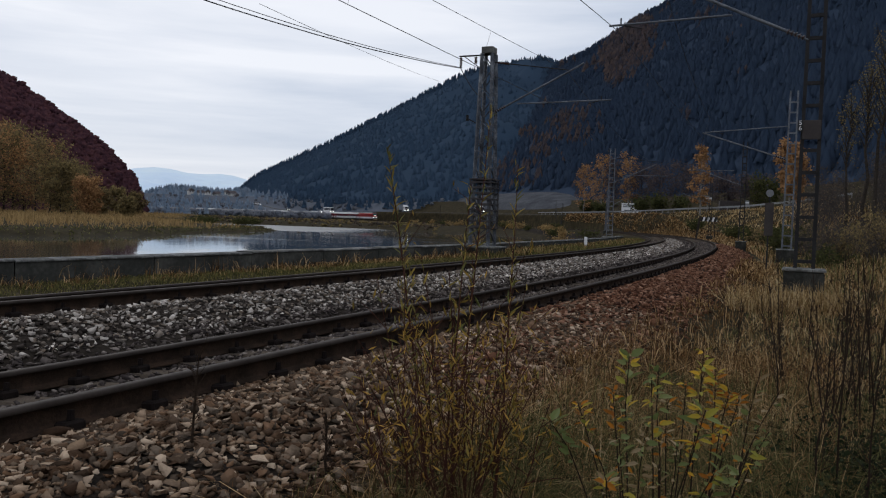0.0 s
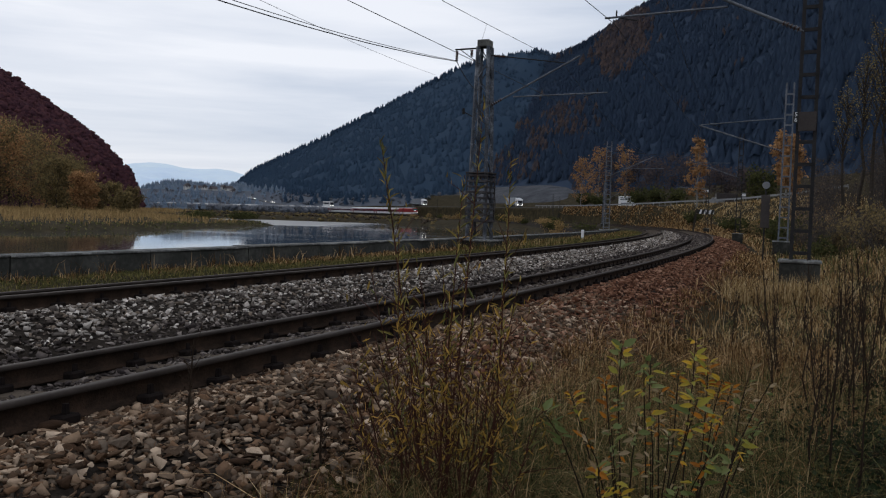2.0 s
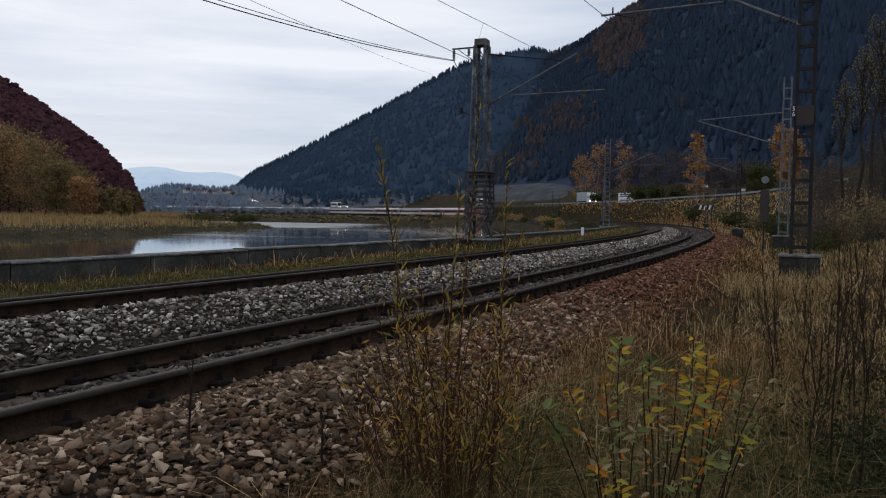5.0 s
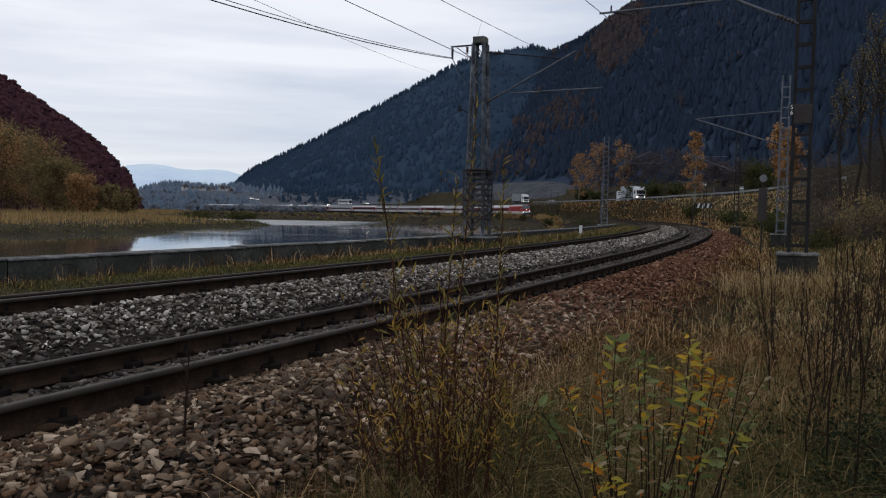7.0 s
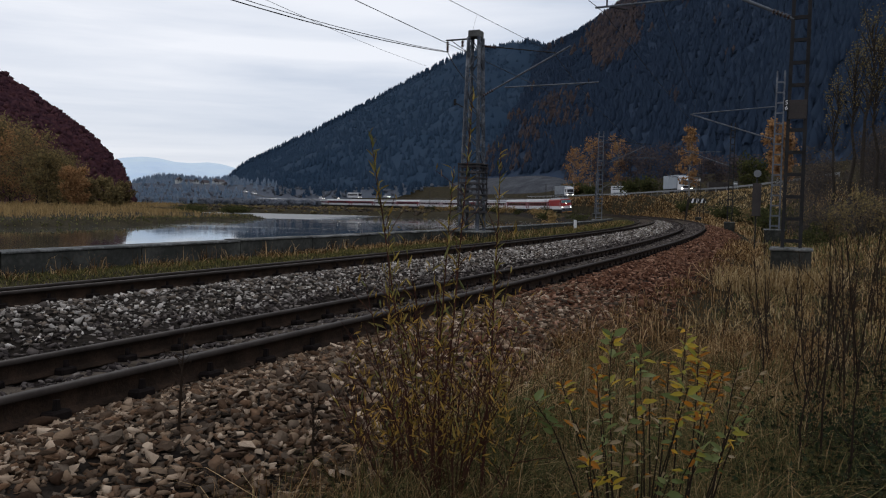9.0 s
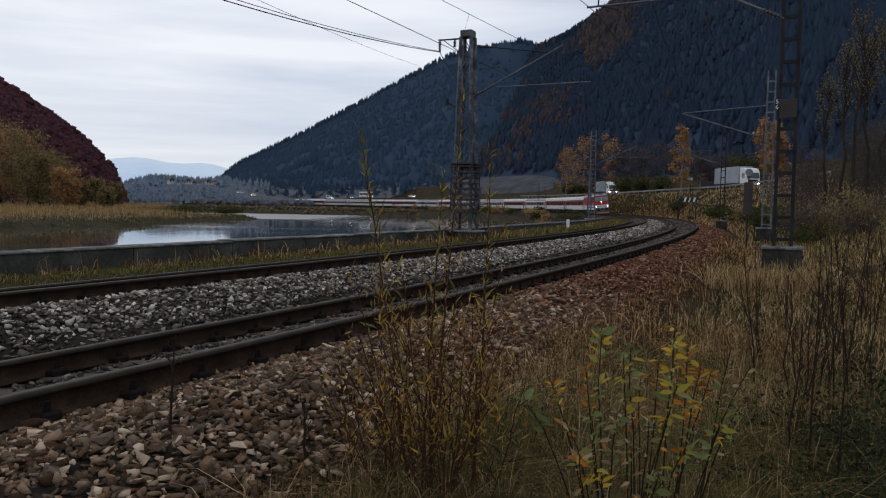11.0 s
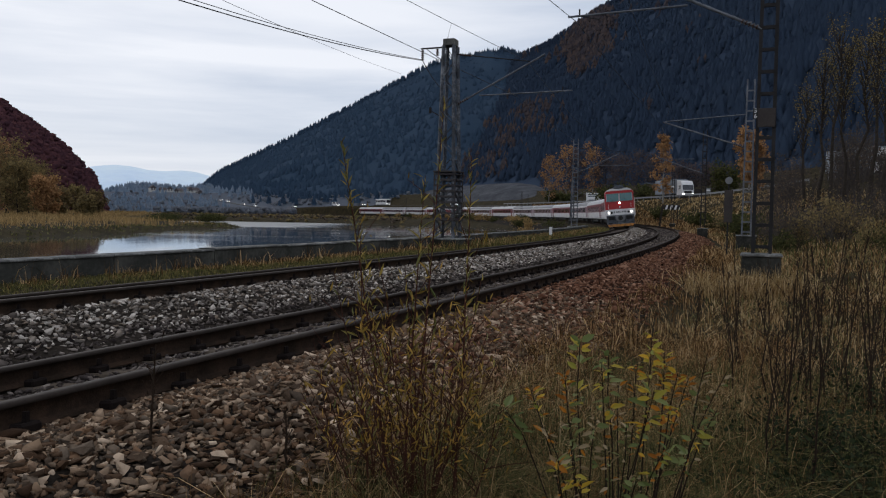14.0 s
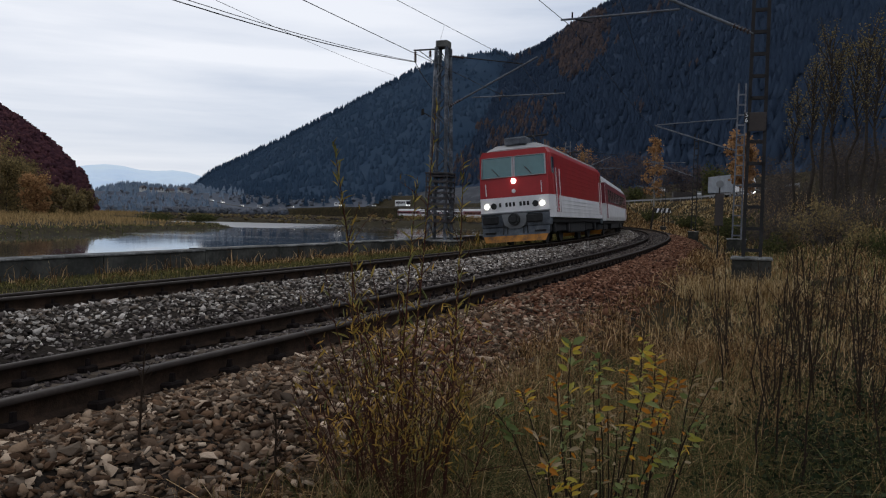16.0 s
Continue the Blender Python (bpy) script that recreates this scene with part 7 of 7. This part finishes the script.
def road_pose(s_, away):
    d_, h_ = float(np.interp(s_, ROAD_S, ROAD_D)), float(np.interp(s_, ROAD_S, ROAD_H))
    lane = 1.9 if away else -1.9
    p = on(s_, d_ + lane, h_)
    q_ = on(s_ + (2 if away else -2), float(np.interp(s_ + (2 if away else -2), ROAD_S, ROAD_D)) + lane, float(np.interp(s_ + (2 if away else -2), ROAD_S, ROAD_H)))
    w = q_ - p
    return Matrix.Translation(p) @ Matrix.Rotation(math.atan2(w.y, w.x), 4, "Z")


TRAFFIC = [
    (lorry(M["trailer_grey"], "white lorry with a grey box trailer and lit lamps"), [(0, 0.0), (4, 0.117), (7.5, 0.235), (11.5, 0.397), (12, 0.438), (12.5, 0.468), (13, 0.512), (13.5, 0.555), (14.5, 0.66)], False),
    (lorry(M["trailer_side"], "white lorry with a dull grey trailer and lit lamps"), [(0, -0.10), (4, -0.025), (7.5, 0.081), (11.5, 0.213), (12.5, 0.255), (13.5, 0.30), (14.5, 0.344), (15.2, 0.377), (16, 0.4185)], False),
    (coach_bus(), [(7, -0.176), (9, -0.155), (11.5, -0.127), (13.5, -0.092), (15.5, -0.059), (16, -0.051)], False),
    (car("car", "white car with lit headlamps", M["white"], 4.4, 1.5), [(0, -0.215), (7, -0.143), (9, -0.114), (11.5, -0.064), (15.5, 0.053), (16, 0.07)], False),
    (car("van", "white delivery van with lit headlamps", M["white"], 5.6, 2.4, True), [(0, -0.30), (7, -0.222), (16, -0.135)], False),
    (car("car", "silver car with lit headlamps", M["roof_grey"], 4.4, 1.5), [(0, -0.34), (7, -0.25), (16, -0.195)], False),
    (car("van", "white delivery van with lit headlamps", M["white"], 5.6, 2.4, True), [(0, -0.37), (7, -0.30), (16, -0.238)], False),
    (car("car", "white car with lit headlamps", M["white"], 4.4, 1.5), [(0, -0.335), (7, -0.322), (16, -0.302)], False),
    (car("van", "white delivery van with lit headlamps", M["white"], 5.6, 2.4, True), [(0, -0.33), (7, -0.312), (16, -0.288)], False),
    (car("car", "silver car with lit headlamps", M["roof_grey"], 4.4, 1.5), [(0, -0.318), (7, -0.295), (16, -0.262)], False),
    (car("car", "grey car driving away on the road", M["grey_panel"], 4.4, 1.5), [(0, 0.5), (1.5, 0.342), (4, 0.2), (8, 0.05), (12, -0.06), (16, -0.13)], True),
    (car("car", "dark car with lit headlamps", M["buffer_grey"], 4.4, 1.5), [(0, -0.26), (7, -0.2), (16, -0.09)], False),
]


# ---- ballast stones ----
def stone_shapes():
    out_ = []
    for seed in range(12):
        rn_ = np.random.default_rng(600 + seed)
        b_ = bmesh.new()
        m_ = 7 + seed % 4
        pts = rn_.uniform(-0.5, 0.5, (m_, 3))
        pts *= 0.5 / np.abs(pts).max(axis=1, keepdims=True) * rn_.uniform(0.8, 1.0, (m_, 1))
        for q_ in pts:
            b_.verts.new(q_)
        r = bmesh.ops.convex_hull(b_, input=list(b_.verts))
        bmesh.ops.delete(b_, geom=[g for g in b_.verts if not g.link_faces], context="VERTS")
        bmesh.ops.triangulate(b_, faces=b_.faces)
        bmesh.ops.recalc_face_normals(b_, faces=b_.faces)
        b_.verts.index_update()
        out_.append((np.array([v.co[:] for v in b_.verts]), np.array([[v.index for v in f.verts] for f in b_.faces])))
        b_.free()
    return out_


STONES = stone_shapes()


def lying(n, rng_):
    """Turns for stones that have settled on a flat side, a little tilted."""
    a, u, v = rng_.uniform(0, 6.2832, n), rng_.normal(0, 0.36, n), rng_.normal(0, 0.36, n)
    ca, sa, cu, su, cv, sv = np.cos(a), np.sin(a), np.cos(u), np.sin(u), np.cos(v), np.sin(v)
    o, i_ = np.zeros(n), np.ones(n)
    rz = np.stack([np.stack([ca, -sa, o], -1), np.stack([sa, ca, o], -1), np.stack([o, o, i_], -1)], 1)
    rx = np.stack([np.stack([i_, o, o], -1), np.stack([o, cu, -su], -1), np.stack([o, su, cu], -1)], 1)
    ry = np.stack([np.stack([cv, o, sv], -1), np.stack([o, i_, o], -1), np.stack([-sv, o, cv], -1)], 1)
    return rx @ ry @ rz


def stone_mesh(name, specs, mat, parent, seed):
    """specs: count, s0, s1, d0, d1, mean size."""
    rng_ = np.random.default_rng(seed)
    Vs, Fs, n = [], [], 0
    for cnt, s0, s1, d0, d1, size in specs:
        s_, d_, P_ = sd_points(rng_, cnt, s0, s1, d0, d1)
        keep = (np.abs(np.abs(d_) - 0.7525) > 0.09) & (np.abs(np.abs(d_ + SPACING) - 0.7525) > 0.09)
        thin = np.clip((2.95 - d_) / 0.8, 0, 1)
        keep &= rng_.uniform(0, 1, cnt) < np.where(d_ > 2.15, thin, 1)
        P_ = P_[keep]
        m_ = len(P_)
        sz = size * np.exp(rng_.normal(0, 0.27, m_))
        ax = sz[:, None] * rng_.uniform([1.0, 0.75, 0.4], [1.75, 1.25, 0.85], (m_, 3))
        T_ = lying(m_, rng_)
        P_[:, 2] += sz * rng_.uniform(-0.05, 0.3, m_)
        which = rng_.integers(0, len(STONES), m_)
        for k, (v, f) in enumerate(STONES):
            sel = which == k
            if not sel.any():
                continue
            loc = v[None] * ax[sel][:, None, :]
            W = np.einsum("nij,nkj->nki", T_[sel], loc) + P_[sel][:, None, :]
            Vs.append(W.reshape(-1, 3))
            Fs.append((f[None] + (np.arange(sel.sum()) * len(v))[:, None, None] + n).reshape(-1, 3))
            n += sel.sum() * len(v)
    ob = raw(name, np.concatenate(Vs), np.concatenate(Fs), mat, parent)
    ob["kind"] = "stuff"
    return ob


ballast = tagged(empty("ballast_bed"), "loose crushed-stone ballast, brown on the shoulder, grey between the lines", "ballast", kind="structure")
stone_mesh("brown_stones", [(20000, 1.2, 9.5, 0.82, 3.5, 0.046), (6000, 1.2, 9.5, 0.86, 1.5, 0.042), (3000, 8.5, 12, 0.82, 3.4, 0.05)], M["stone_brown"], ballast, 61)
stone_mesh("rusty_stones", [(2500, 5.5, 9, 1.4, 3.3, 0.046), (11000, 9, 24, 0.82, 3.5, 0.055), (9000, 24, 70, 0.85, 3.3, 0.075)], M["stone_rust"], ballast, 64)
stone_mesh("dark_stones", [(5000, 1.5, 14, -0.66, 0.66, 0.044), (2600, 14, 34, -0.66, 0.66, 0.06), (4200, 2.5, 16, -2.0, -0.86, 0.048), (2600, 16, 40, -2.0, -0.86, 0.07), (1800, 40, 95, -1.8, -0.86, 0.085), (3500, 34, 85, -0.66, 0.66, 0.07), (3500, 20, 85, -4.78, -3.46, 0.07)], M["stone_dark"], ballast, 63)
stone_mesh("grey_stones", [(6800, 2.5, 16, -3.28, -1.8, 0.05), (7500, 16, 36, -3.28, -1.8, 0.06), (6000, 36, 95, -3.28, -1.7, 0.085), (2400, 4, 20, -4.8, -3.45, 0.05), (1500, 4, 30, -5.5, -4.95, 0.05)], M["stone_grey"], ballast, 62)

# the stones nearest the path, one by one
me_stones = []
for v, f in STONES:
    me = bpy.data.meshes.new("stone")
    me.from_pydata(v.tolist(), [], f.tolist())
    me.materials.append(M["stone_brown_one"])
    me_stones.append(me)
rng = np.random.default_rng(71)
s_, d_, P = sd_points(rng, 300, 2.2, 5.2, 1.4, 2.4)
T_ = lying(300, rng)
for i in range(300):
    o = new("stone", me_stones[i % len(me_stones)])
    o.parent = ballast
    sz = 0.050 * math.exp(rng.normal(0, 0.28))
    o.matrix_basis = Matrix.Translation(P[i] + [0, 0, sz * 0.28]) @ Matrix([[*map(float, r)] for r in T_[i]]).to_4x4() @ Matrix.Diagonal((sz * 1.35, sz * 0.98, sz * 0.62, 1))


# ---- what moves ----
def motions():
    for ob, behind_ in TRAIN:
        walk(ob, [(t / 2, train_pose(t / 2, behind_)) for t in range(0, 33)])
    for ob, rows, away in TRAFFIC:
        tt = [r[0] for r in rows]
        nose = 7.8 if len(rows) > 7 else 0.0
        c = np.polyfit(tt, [road_s(r[1]) + nose for r in rows], 4 if len(rows) > 7 else 2)
        walk(ob, [(float(t), road_pose(float(np.polyval(c, t)), away)) for t in range(0, 17)])


motions()
